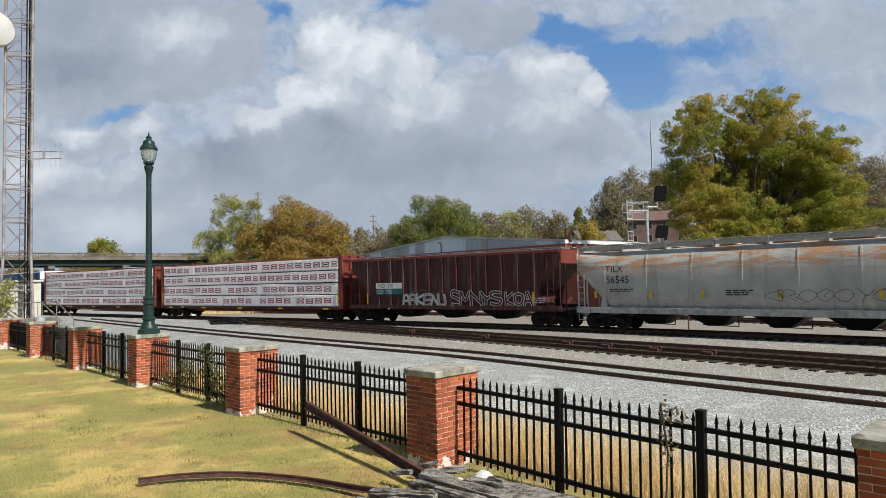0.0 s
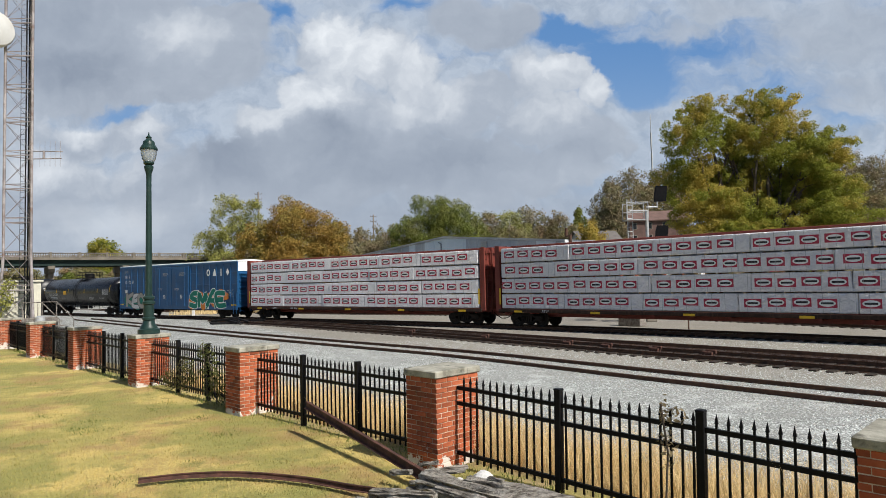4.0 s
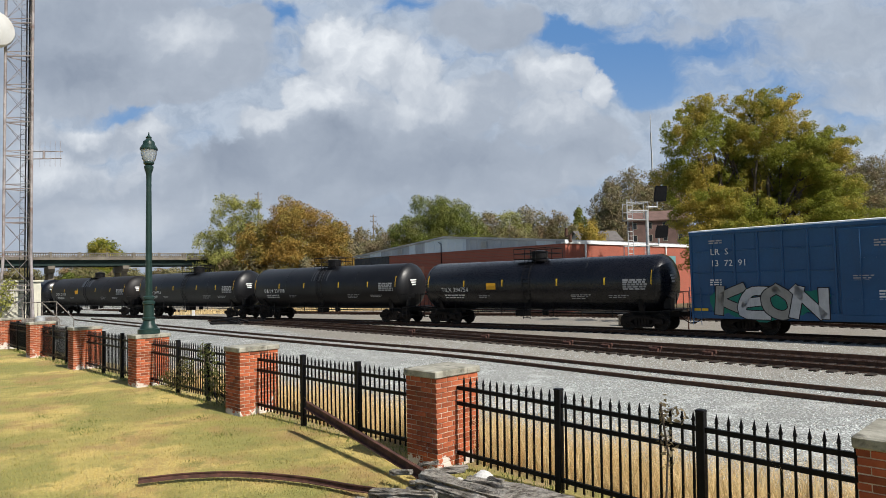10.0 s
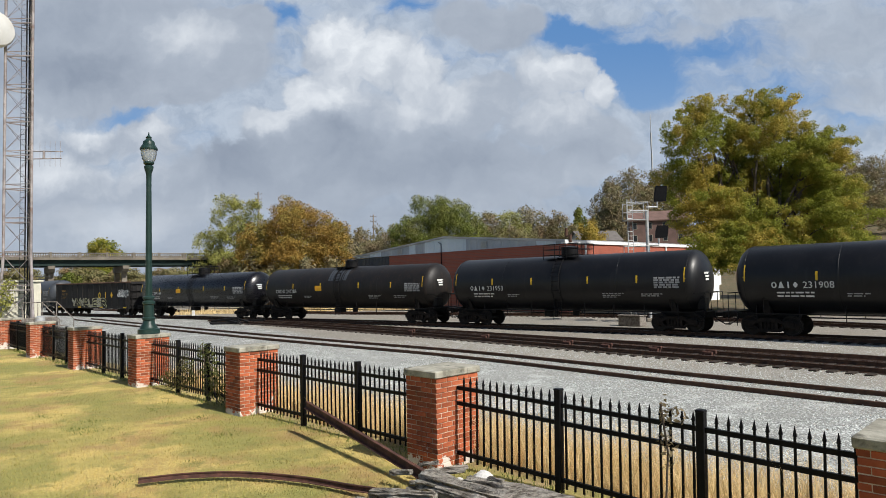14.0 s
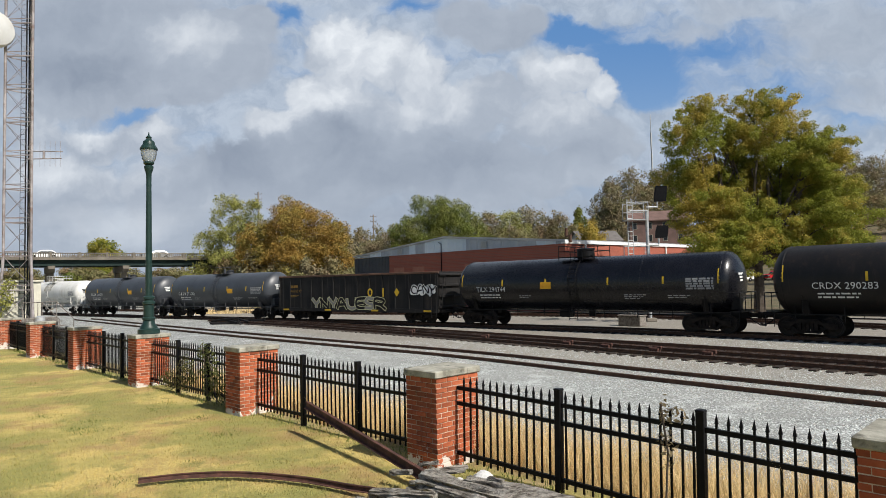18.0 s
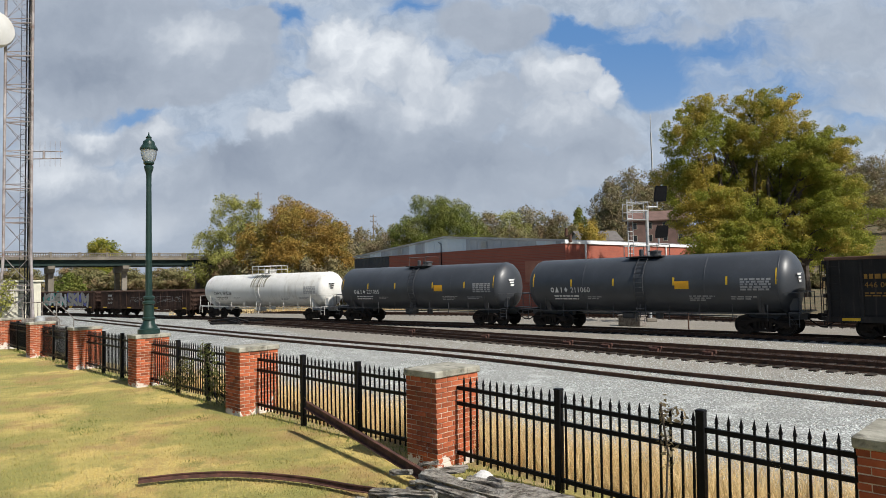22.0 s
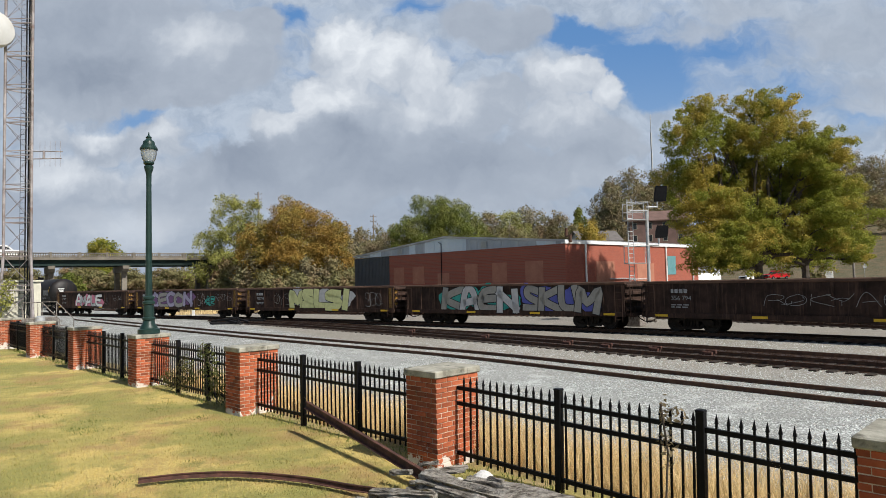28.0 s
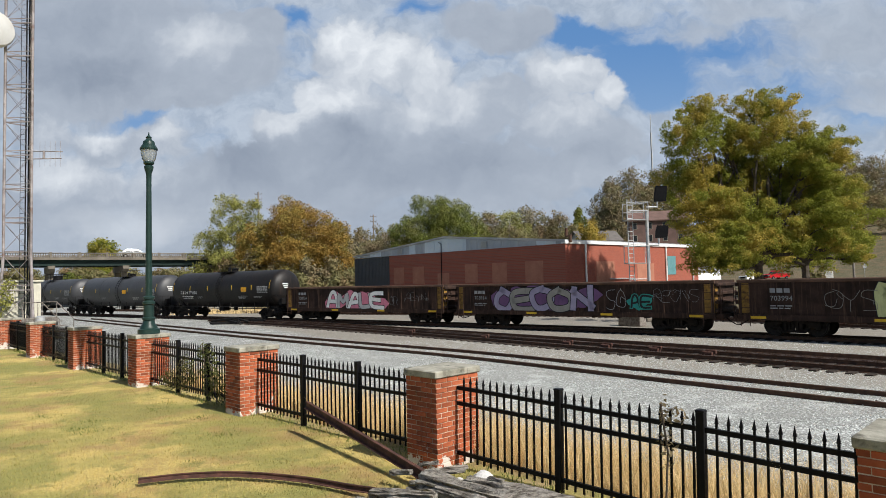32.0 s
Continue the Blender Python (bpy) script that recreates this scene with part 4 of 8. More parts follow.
    if number:
        x, z = -half + 1.45, z0 + 0.62 * (height - z0)
        bars(car, "mark_bars", x, z + 0.10, -W - 0.058, [0.8], ink, seed, 0.20, 0.1, label="painted blocks above the car number")
        lettered(car, number, x, z - 0.26, -W - 0.058, 0.32, ink)
        bars(car, "data_bars", x, z - 0.52, -W - 0.058, [0.9, 0.8], ink, seed + 1, 0.05, 0.06)
    for spec in art:
        graffiti(car, *spec[:4], -W - 0.056, *spec[4:])
    running_gear(car, length, half - 2.2)
    return register(car, front, rear, half - 2.2)


def ring_rect(x, w0, w1, z0, z1, r=0.1):
    return [(x, w0, z0), (x, w1, z0), (x, w1, z1), (x, w0, z1)]


def covered_hopper_ribbed(front, rear):
    length = front - rear
    half = length / 2 - 0.7
    W, z0, z1 = 1.55, 1.15, 4.5
    car = thing("hopper_car", pose(0, 0, 0), "dark maroon ribbed covered hopper car with graffiti", "hopper car", "cars of the freight train")
    slope = 2.0
    s = Shape()
    out = [(-half, z1), (-half, 3.75), (-half + slope, 1.9), (-half + slope, z0), (half - slope, z0), (half - slope, 1.9), (half, 3.75), (half, z1)]
    s.prism(out, -W + 0.06, W - 0.06, "y")
    part("body", s, M["hopper_brown"], car)
    for y in (-W, W):
        s = Shape()
        a, b = (y, y + 0.06) if y < 0 else (y - 0.06, y)
        s.prism([(-half + 1.0, 3.95), (-half + 1.0, z1), (half - 1.0, z1), (half - 1.0, 3.95), (half - 1.6, z0), (-half + 1.6, z0)], a, b, "y")
        part("side_sheet", s, M["hopper_brown"], car)
        o = -0.10 if y < 0 else 0.10
        for k in range(13):
            x = lerp(-half + 1.7, half - 1.7, k / 12)
            s = Shape()
            s.box(x - 0.045, x + 0.045, min(y, y + o), max(y, y + o), z0, z1 - 0.05, bevel=0.012)
            part("side_rib", s, M["hopper_brown"], car)
        s = Shape()
        s.box(-half - 0.1, half + 0.1, min(y, y + o * 1.3), max(y, y + o * 1.3), z0 - 0.12, z0 + 0.12)
        part("side_sill", s, M["hopper_brown"], car)
        s = Shape()
        s.box(-half, half, min(y, y + o * 0.8), max(y, y + o * 0.8), z1 - 0.08, z1 + 0.06)
        part("top_chord", s, M["beam_red"], car)
    s = Shape()
    s.prism([(-W, z1), (W, z1), (W - 0.3, z1 + 0.13), (-W + 0.3, z1 + 0.13)], -half, half, "x")
    part("roof", s, M["hopper_brown"], car)
    s = Shape()
    for y in (-0.75, 0.75):
        s.box(-half + 0.2, half - 0.2, y - 0.25, y + 0.25, z1 + 0.2, z1 + 0.24)
    for k in range(9):
        x = lerp(-half + 0.4, half - 0.4, k / 8)
        s.box(x - 0.03, x + 0.03, -1.0, 1.0, z1 + 0.1, z1 + 0.2)
    part("running_board", s, M["galvanized"], car)
    for k in range(3):
        x = lerp(-4.0, 4.0, k / 2)
        s = Shape()
        s.loft([[(x - 1.5, -1.3, z0), (x + 1.5, -1.3, z0), (x + 1.5, 1.3, z0), (x - 1.5, 1.3, z0)], [(x - 0.4, -0.7, 0.42), (x + 0.4, -0.7, 0.42), (x + 0.4, 0.7, 0.42), (x - 0.4, 0.7, 0.42)]])
        part("discharge_bay", s, M["black_steel"], car)
    for sgn in (1, -1):
        s = Shape()
        xe = sgn * half
        for y in (-W, -W + 0.75, W - 0.75, W):
            s.tube([(xe, y, 1.0), (xe, y, 3.9)], 0.035, 5)
        s.box(min(xe - sgn * 1.9, xe + sgn * 0.1), max(xe - sgn * 1.9, xe + sgn * 0.1), -W, W, 0.95, 1.06)
        s.box(min(xe - sgn * 1.9, xe + sgn * 0.3), max(xe - sgn * 1.9, xe + sgn * 0.3), -0.3, 0.3, 0.7, 0.96)
        ladder(s, xe - sgn * 0.02, -W + 0.35, 1.0, z1, 0.45, 0.33, along="y")
        ladder(s, xe - sgn * 0.6, -W - 0.05, 0.5, z1, 0.42, 0.33)
        part("end_frame", s, M["hopper_brown"], car)
        s = Shape()
        s.box(min(xe, xe + sgn * 0.04), max(xe, xe + sgn * 0.04), -W + 0.1, W - 0.1, 3.75, z1 + 0.05)
        part("end_plate", s, M["beam_red"], car)
        s = flat(sgn * (half - 1.75) - 0.06, sgn * (half - 1.75) + 0.06, 1.35, 2.1, -W - 0.108)
        part("reflector_stripe", s, M["mark_yellow"], car, "yellow reflective strip")
    s = flat(-half + 2.6, -half + 5.1, 2.42, 2.82, -W - 0.104)
    part("mark_panel", s, M["mark_white"], car, "white painted panel")
    s = flat(-half + 2.6, -half + 5.1, 2.02, 2.38, -W - 0.104)
    part("number_panel", s, spray("panel_teal", (0.02, 0.12, 0.14)), car, "dark teal painted panel")
    lettered(car, "ND  YX", -half + 2.85, 2.48, -W - 0.108, 0.42, M["mark_black"], "painted reporting mark")
    lettered(car, "025  735", -half + 2.75, 2.06, -W - 0.110, 0.40, M["mark_white"])
    graffiti(car, -half + 5.2, -half + 9.0, 1.25, 2.0, -W - 0.104, 3, [0, 8, 6, 3, 1, 7], [M["spray_white"], M["spray_silver"]], M["spray_white"], None, 0.13)
    graffiti(car, 0.8, 4.7, 1.25, 2.2, -W - 0.104, 8, [2, 4, 1, 9, 2], [M["hopper_brown"]], M["spray_white"], None, 0.16)
    graffiti(car, 4.9, 6.9, 1.25, 2.1, -W - 0.104, 9, [6, 5, 0], [M["hopper_brown"]], M["spray_white"], None, 0.16)
    graffiti(car, -2.9, 0.2, 1.25, 2.3, -W - 0.104, 19, [5, 3, 9, 2], [M["spray_silver"]], M["spray_silver"], None, 0.12, True)
    bars(car, "data_bars", 6.9, 1.7, -W - 0.108, [0.9, 0.9, 0.7], M["mark_grey"], 12)
    running_gear(car, length, half - 1.1)
    return register(car, front, rear, half - 1.1)


def covered_hopper_round(front, rear):
    length = front - rear
    half = length / 2 - 0.65
    W, z0, z1 = 1.6, 1.1, 4.35
    car = thing("hopper_car", pose(0, 0, 0), "pale grey rust-stained curved-side covered hopper car", "hopper car", "cars of the freight train")

    def ring(x, low, k=1.0):
        pts = []
        for y, z in ((-1.35, 0.0), (-1.52, 0.12), (-1.60, 0.30), (-1.62, 0.5), (-1.58, 0.72), (-1.42, 0.88), (-1.1, 0.97), (0.0, 1.0), (1.1, 0.97), (1.42, 0.88), (1.58, 0.72), (1.62, 0.5), (1.60, 0.30), (1.52, 0.12), (1.35, 0.0)):
            pts.append((x, y * k, low + (z1 - low) * z))
        return pts
    s = Shape()
    s.loft([ring(-half, 3.0, 0.97), ring(-half + 0.9, 2.2), ring(-half + 1.9, z0), ring(0, z0), ring(half - 1.9, z0), ring(half - 0.9, 2.2), ring(half, 3.0, 0.97)])
    part("body", s, M["hopper_grey"], car, smooth=40)
    for x in (-7.0, -4.6, -2.2, 0.2, 2.6, 5.0, 7.2):
        if abs(x) < half - 1.0:
            s = Shape()
            q = [(y * 1.014, z) for _, y, z in ring(0, z0)]
            s.loft([[(x - 0.04, y, z + 0.004) for y, z in q], [(x + 0.04, y, z + 0.004) for y, z in q]], caps=True)
            part("seam", s, M["hopper_grey"], car, smooth=40)
    for y in (-1.6, 1.6):
        s = Shape()
        s.box(-half - 0.15, half + 0.15, y - 0.05, y + 0.05, z0 - 0.16, z0 + 0.16, bevel=0.02)
        part("side_sill", s, M["hopper_grey"], car)
    s = Shape()
    for y in (-1.05, 1.05):
        s.box(-half - 0.3, half + 0.3, y - 0.02, y + 0.02, z1 + 0.02, z1 + 0.26)
    for k in range(8):
        x = lerp(-half, half, k / 7)
        s.box(x - 0.05, x + 0.05, -1.15, 1.15, z1 - 0.1, z1 + 0.3)
    part("roof_frame", s, M["galvanized"], car)
    s = Shape()
    s.box(-half - 0.3, half + 0.3, -1.35, -1.08, z1 + 0.28, z1 + 0.32)
    s.box(-half - 0.3, half + 0.3, 1.08, 1.35, z1 + 0.28, z1 + 0.32)
    part("running_board", s, M["galvanized"], car)
    for k in range(6):
        x = lerp(-half + 1.4, half - 1.4, k / 5)
        s = Shape()
        s.box(x - 1.0, x + 1.0, -0.5, 0.5, z1 + 0.02, z1 + 0.22, bevel=0.03)
        part("hatch_cover", s, M["hopper_grey"], car)
    for k in range(4):
        x = lerp(-half + 4.0, half - 4.0, k / 3)
        s = Shape()
        s.loft([[(x - 1.35, -1.35, z0), (x + 1.35, -1.35, z0), (x + 1.35, 1.35, z0), (x - 1.35, 1.35, z0)], [(x - 0.35, -0.7, 0.36), (x + 0.35, -0.7, 0.36), (x + 0.35, 0.7, 0.36), (x - 0.35, 0.7, 0.36)]])
        part("discharge_bay", s, M["black_steel"], car)
        s = Shape()
        s.tube([(x + 1.45, -1.4, 0.42), (x + 1.45, -1.4, z0)], 0.025, 5)
        s.tube([(x - 0.5, -0.8, 0.42), (x + 1.45, -1.4, 0.42)], 0.025, 5)
        part("gate_rod", s, M["black_steel"], car)
    for sgn in (1, -1):
        s = Shape()
        xe = sgn * (half + 0.1)
        for y in (-1.5, -0.8, 0.8, 1.5):
            s.tube([(xe, y, 0.9), (xe, y, 4.3)], 0.03, 5)
        s.box(min(xe, xe - sgn * 1.9), max(xe, xe - sgn * 1.9), -1.5, 1.5, 0.93, 1.03)
        s.box(min(xe + sgn * 0.25, xe - sgn * 2.4), max(xe + sgn * 0.25, xe - sgn * 2.4), -0.28, 0.28, 0.7, 0.94)
        ladder(s, xe, -1.15, 0.9, z1 + 0.2, 0.5, 0.33, along="y")
        ladder(s, xe - sgn * 0.28, -1.62, 0.4, 3.0, 0.4, 0.36)
        s.prism([(xe - sgn * 1.85, 1.0), (xe - sgn * 1.35, 1.0), (xe - sgn * 1.6, 2.2)], -1.5, -1.44, "y")
        part("end_frame", s, M["frame_white"], car)
    lettered(car, "56545", -half + 1.75, 2.55, -1.66, 0.56, M["mark_black"])
    lettered(car, "TILX", -half + 1.75, 3.15, -1.66, 0.50, M["mark_black"], "painted reporting mark")
    for x in (-half + 1.1, -half + 4.3, -half + 7.0, -half + 10.5, half - 3.0):
        part("reflector_stripe", flat(x - 0.07, x + 0.07, 1.75, 2.15, -1.66), M["mark_yellow"], car, "yellow reflective strip")
    bars(car, "data_bars", -half + 2.0, 2.2, -1.665, [1.3, 1.1], M["mark_black"], 3, 0.05)
    bars(car, "data_bars", -half + 8.1, 2.1, -1.665, [1.2, 1.0, 1.0], M["mark_black"], 5, 0.05)
    graffiti(car, -half + 9.8, -half + 15.5, 1.6, 2.2, -1.675, 33, [6, 8, 5, 5, 5, 9, 5, 5], [M["mark_grey"]], M["spray_black"], None, 0.16, True)
    graffiti(car, -half + 4.2, -half + 7.0, 1.6, 2.2, -1.66, 35, [9, 0, 1, 4], [M["mark_grey"]], M["mark_grey"], None, 0.14, True)
    running_gear(car, length, half - 1.3)
    return register(car, front, rear, half - 1.3)


def centre_beam(front, rear, seed, number=None):
    length = front - rear
    half = length / 2 - 0.72
    W = 1.48
    car = thing("lumber_car", pose(0, 0, 0), "red centre-beam flatcar stacked with white plastic-wrapped lumber", "flat car", "cars of the freight train")
    s = Shape()
    s.box(-half, half, -W, W, 0.98, 1.10)
    s.box(-half + 1.2, half - 1.2, -0.4, 0.4, 0.6, 0.98)
    for k in range(13):
        x = lerp(-half + 0.5, half - 0.5, k / 12)
        s.box(x - 0.07, x + 0.07, -W, W, 0.8, 0.98)
    part("deck", s, M["beam_red"], car)
    for y in (-W - 0.02, W + 0.02):
        s = Shape()
        s.box(-half, half, y - 0.04, y + 0.04, 0.88, 1.08, bevel=0.015)
        part("side_sill", s, M["gondola_brown"], car)
    s = Shape()
    s.box(-half, half, -0.16, 0.16, 4.88, 5.0, bevel=0.02)
    for k in range(12):
        x = lerp(-half + 0.5, half - 0.5, k / 11)
        s.box(x - 0.06, x + 0.06, -0.1, 0.1, 1.1, 4.95)
    part("centre_beam", s, M["beam_red"], car)
    for sgn in (1, -1):
        x = sgn * half
        s = Shape()
        s.box(min(x, x - sgn * 0.1), max(x, x - sgn * 0.1), -W, W, 1.1, 4.95)
        part("bulkhead", s, M["beam_red"], car)
        for y in (-W + 0.06, -0.5, 0.5, W - 0.06):
            s = Shape()
            s.box(min(x, x + sgn * 0.26), max(x, x + sgn * 0.26), y - 0.06, y + 0.06, 0.95, 4.98, bevel=0.02)
            part("bulkhead_post", s, M["beam_red"], car)
        for z in (1.9, 2.8, 3.7, 4.7):
            s = Shape()
            s.box(min(x, x + sgn * 0.16), max(x, x + sgn * 0.16), -W + 0.1, W - 0.1, z - 0.1, z + 0.1, bevel=0.02)
            part("bulkhead_rib", s, M["beam_red"], car)
        s = Shape()
        ladder(s, x + sgn * 0.3, -W + 0.45, 0.7, 4.9, 0.42, 0.33, along="y")
        s.box(min(x, x + sgn * 0.5), max(x, x + sgn * 0.5), -0.25, 0.25, 0.65, 1.0)
        part("end_ladder", s, M["beam_red"], car)
        part("reflector_stripe", flat(x - sgn * 0.16 - 0.06, x - sgn * 0.16 + 0.06, 1.35, 2.35, -W - 0.066), M["mark_yellow"], car, "yellow reflective strip")
    for k in range(5):
        x = lerp(-half + 1.5, half - 1.5, k / 4)
        part("reflector", flat(x - 0.3, x + 0.3, 0.88, 1.0, -W - 0.064), M["mark_yellow"], car, "yellow reflective strip")
    lettered(car, "ATW", -half + 3.2, 0.90, -W - 0.066, 0.22, M["mark_white"], "painted reporting mark")
    if number:
        lettered(car, number, -half + 5.4, 0.90, -W - 0.066, 0.22, M["mark_white"])
    r = random.Random(seed)
    z0, row_h = 1.12, 0.935
    for y_in, y_out in ((-0.18, -W), (0.18, W)):
        near = y_out < 0
        for row in range(4):
            cuts = [-half + 0.22]
            for k in range(1, 5):
                cuts.append(lerp(-half + 0.22, half - 0.22, k / 5) + r.uniform(-0.5, 0.5) + (0.4 if row % 2 else -0.3))
            cuts.append(half - 0.22)
            for a, b in zip(cuts, cuts[1:]):
                s = Shape()
                za, zb = z0 + row * row_h, z0 + (row + 1) * row_h - 0.07
                ya, yb = min(y_in, y_out), max(y_in, y_out)
                j = r.uniform(-0.025, 0.02)
                s.box(a + 0.012, b - 0.012, ya + (j if near else 0), yb, za, zb, bevel=0.035)
                p = part("lumber_package", s, M["wrap_plastic"], car, "white plastic-wrapped package of lumber")
                yn = ya + j
                if not near:
                    continue
                x = a + r.uniform(0.05, 0.35)
                while x + 0.62 < b:
                    w, c = min(0.76, b - x - 0.02), 0.5 * (za + zb) + r.uniform(-0.03, 0.05)
                    q = Shape()
                    flat(x, x + w, c - 0.2, c + 0.2, yn - 0.004, q)
                    if w > 0.6:
                        q.now = 1
                        q.add([(x + w / 2 + 0.32 * math.cos(e), yn - 0.007, c + 0.145 * math.sin(e)) for e in [math.pi * k / 10 for k in range(20)]], [list(range(20))])
                        q.now = 2
                        flat(x + w / 2 - 0.24, x + w / 2 + 0.24, c - 0.045, c + 0.045, yn - 0.010, q)
                    part("printed_label", q, [M["red_mark"], M["white_paint"], M["mark_black"]], p, "red rectangle with a white oval and dark bar", fix=False)
                    x += 1.0 + r.uniform(-0.03, 0.03)
                s = Shape()
                x = a + 0.4
                while x < b:
                    flat(x, x + 0.012, za, zb, yn - 0.013, s)
                    x += 0.62
                tagged(part("strap", s, M["mark_grey"], p, "thin strapping bands"), kind="stuff")
        for row in range(1, 4):
            s = Shape()
            for k in range(14):
                x = lerp(-half + 0.6, half - 0.6, k / 13)
                s.box(x - 0.045, x + 0.045, min(y_in, y_out) + 0.04, max(y_in, y_out) - 0.04, z0 + row * row_h - 0.07, z0 + row * row_h)
            tagged(part("dunnage", s, M["timber_end"], car, "timber spacers between packages"), kind="stuff")
    running_gear(car, length, half - 1.75)
    return register(car, front, rear, half - 1.75)


def box_car(front, rear):
    length = front - rear
    half = length / 2 - 0.7
    W, z0, z1 = 1.55, 1.0, 5.0
    car = thing("boxcar", pose(0, 0, 0), "dark blue boxcar with plug doors, white roof edge and graffiti", "boxcar", "cars of the freight train")
    s = Shape()
    s.box(-half, half, -W, W, z0, z1)
    part("body", s, M["box_blue"], car)
    s = Shape()
    s.prism([(-W - 0.04, z1), (W + 0.04, z1), (W + 0.04, z1 + 0.06), (0, z1 + 0.2), (-W - 0.04, z1 + 0.06)], -half - 0.03, half + 0.03, "x")
    part("roof", s, M["white_paint"], car)
    for y in (-W, W):
        o = -0.08 if y < 0 else 0.08
        def blk(x0, x1, a, b, d=1.0, bev=0.012):
            q = Shape()
            q.box(x0, x1, min(y, y + o * d), max(y, y + o * d), a, b, bevel=bev)
            return q
        part("side_sill", blk(-half, half, z0 - 0.22, z0 + 0.12, 1.0), M["box_blue"], car)
        part("top_chord", blk(-half, half, z1 - 0.16, z1, 1.0), M["box_blue"], car)
        for x0, x1 in ((-half, -3.1), (2.6, half)):
            k = int(round((x1 - x0) / 1.03))
            for i in range(k + 1):
                x = lerp(x0 + 0.05, x1 - 0.05, i / k)
                part("side_post", blk(x - 0.045, x + 0.045, z0 + 0.1, z1 - 0.1, 0.75), M["box_blue"], car)
            for i in range(k):
                xa, xb = lerp(x0 + 0.05, x1 - 0.05, i / k) + 0.1, lerp(x0 + 0.05, x1 - 0.05, (i + 1) / k) - 0.1
                for z in (1.9, 3.0, 4.05):
                    part("side_seam", blk(xa, xb, z - 0.03, z + 0.03, 0.5), M["box_blue"], car)
        for x0, x1 in ((-3.0, -0.3), (-0.22, 2.5)):
            d = blk(x0, x1, z0 + 0.05, z1 - 0.25, 1.3, 0.03)
            door = part("plug_door", d, M["box_blue"], car, "blue plug door")
            for z in (1.7, 2.5, 3.5):
                q = Shape()
                q.box(x0 + 0.12, x1 - 0.12, min(y + o * 1.3, y + o * 1.7), max(y + o * 1.3, y + o * 1.7), z - 0.035, z + 0.035)
                part("door_rib", q, M["box_blue"], door)
            for x in (x0 + 0.8, x1 - 0.6):
                q = Shape()
                q.tube([(x, y + o * 2.0, z0 + 0.1), (x, y + o * 2.0, z1 - 0.35)], 0.025, 6)
                part("lock_rod", q, M["box_blue"], door)
            if y < 0:
                bars(car, "door_stencil", x0 + 1.3, 4.15, y - 0.125, [0.8, 0.9, 0.7], M["mark_grey"], 3, 0.06)
                bars(car, "door_stencil", x0 + 0.5, 2.7, y - 0.125, [0.7, 0.6, 0.6], M["mark_grey"], 8, 0.05)
                bars(car, "door_stencil", x0 + 1.4, 2.05, y - 0.125, [0.25, 0.3, 0.25, 0.3], M["mark_white"], 9, 0.07)
    for sgn in (1, -1):
        x = sgn * half
        for z in (1.5, 2.1, 2.7, 3.3, 3.9):
            s = Shape()
            s.box(min(x, x + sgn * 0.09), max(x, x + sgn * 0.09), -W + 0.1, W - 0.1, z - 0.12, z + 0.12, bevel=0.05)
            part("end_rib", s, M["box_blue"], car)
        s = Shape()
        s.box(min(x, x + sgn * 0.012), max(x, x + sgn * 0.012), -W + 0.04, W - 0.04, 4.15, z1 - 0.02)
        part("end_panel", s, M["white_paint"], car, "white painted upper end")
        s = Shape()
        ladder(s, x + sgn * 0.14, -W + 0.3, 0.55, 2.3, 0.42, 0.36, along="y")
        ladder(s, x - sgn * 0.3, -W - 0.1, 0.45, 2.3, 0.42, 0.36)
        s.box(min(x, x + sgn * 0.35), max(x, x + sgn * 0.35), -0.3, 0.3, 0.65, 1.0)
        part("ladder", s, M["box_blue"], car)
    s = Shape()
    s.box(-half + 2, half - 2, -0.35, 0.35, 0.62, 1.0)
    for k in range(7):
        x = lerp(-6, 6, k / 6)
        s.box(x - 0.08, x + 0.08, -1.4, 1.4, 0.78, 1.0)
    part("underframe", s, M["black_steel"], car)
    y = -W - 0.082
    emblem(car, ("ring", "wedge", "bar", "diamond"), half - 4.1, 3.78, 0.62, 0.93, y, M["spray_bright"])
    lettered(car, "13  72  91", -half + 1.05, 3.3, y - 0.004, 0.42, M["mark_white"])
    lettered(car, "LR  S", -half + 1.05, 3.85, y - 0.004, 0.42, M["mark_white"], "painted reporting mark")
    bars(car, "data_bars", -half + 1.0, 4.5, y - 0.004, [0.6, 0.6], M["mark_grey"], 6, 0.06)
    bars(car, "data_bars", -half + 1.0, 2.6, y - 0.004, [0.5, 0.5, 0.5], M["mark_white"], 7, 0.06)
    graffiti(car, -half + 1.3, -half + 5.9, 0.98, 2.25, y, 11, [6, 3, 5, 1], [M["spray_silver"], M["spray_white"]], M["spray_black"], M["spray_green"], 0.34)
    graffiti(car, 2.75, half - 1.6, 0.98, 2.35, y, 14, [2, 4, 0, 3], [M["spray_green"], M["spray_green"]], M["spray_bright"], M["spray_orange"], 0.34)
    graffiti(car, half - 1.5, half - 0.3, 1.9, 2.6, y - 0.01, 15, [5, 1, 3], [M["spray_white"]], M["spray_white"], None, 0.16, True)
    for x in (-half + 0.5, half - 0.5):
        part("reflector", flat(x - 0.35, x + 0.35, 1.14, 1.26, y - 0.003), M["mark_yellow"], car, "yellow reflective strip")
    running_gear(car, length, half - 2.4)
    return register(car, front, rear, half - 2.4)


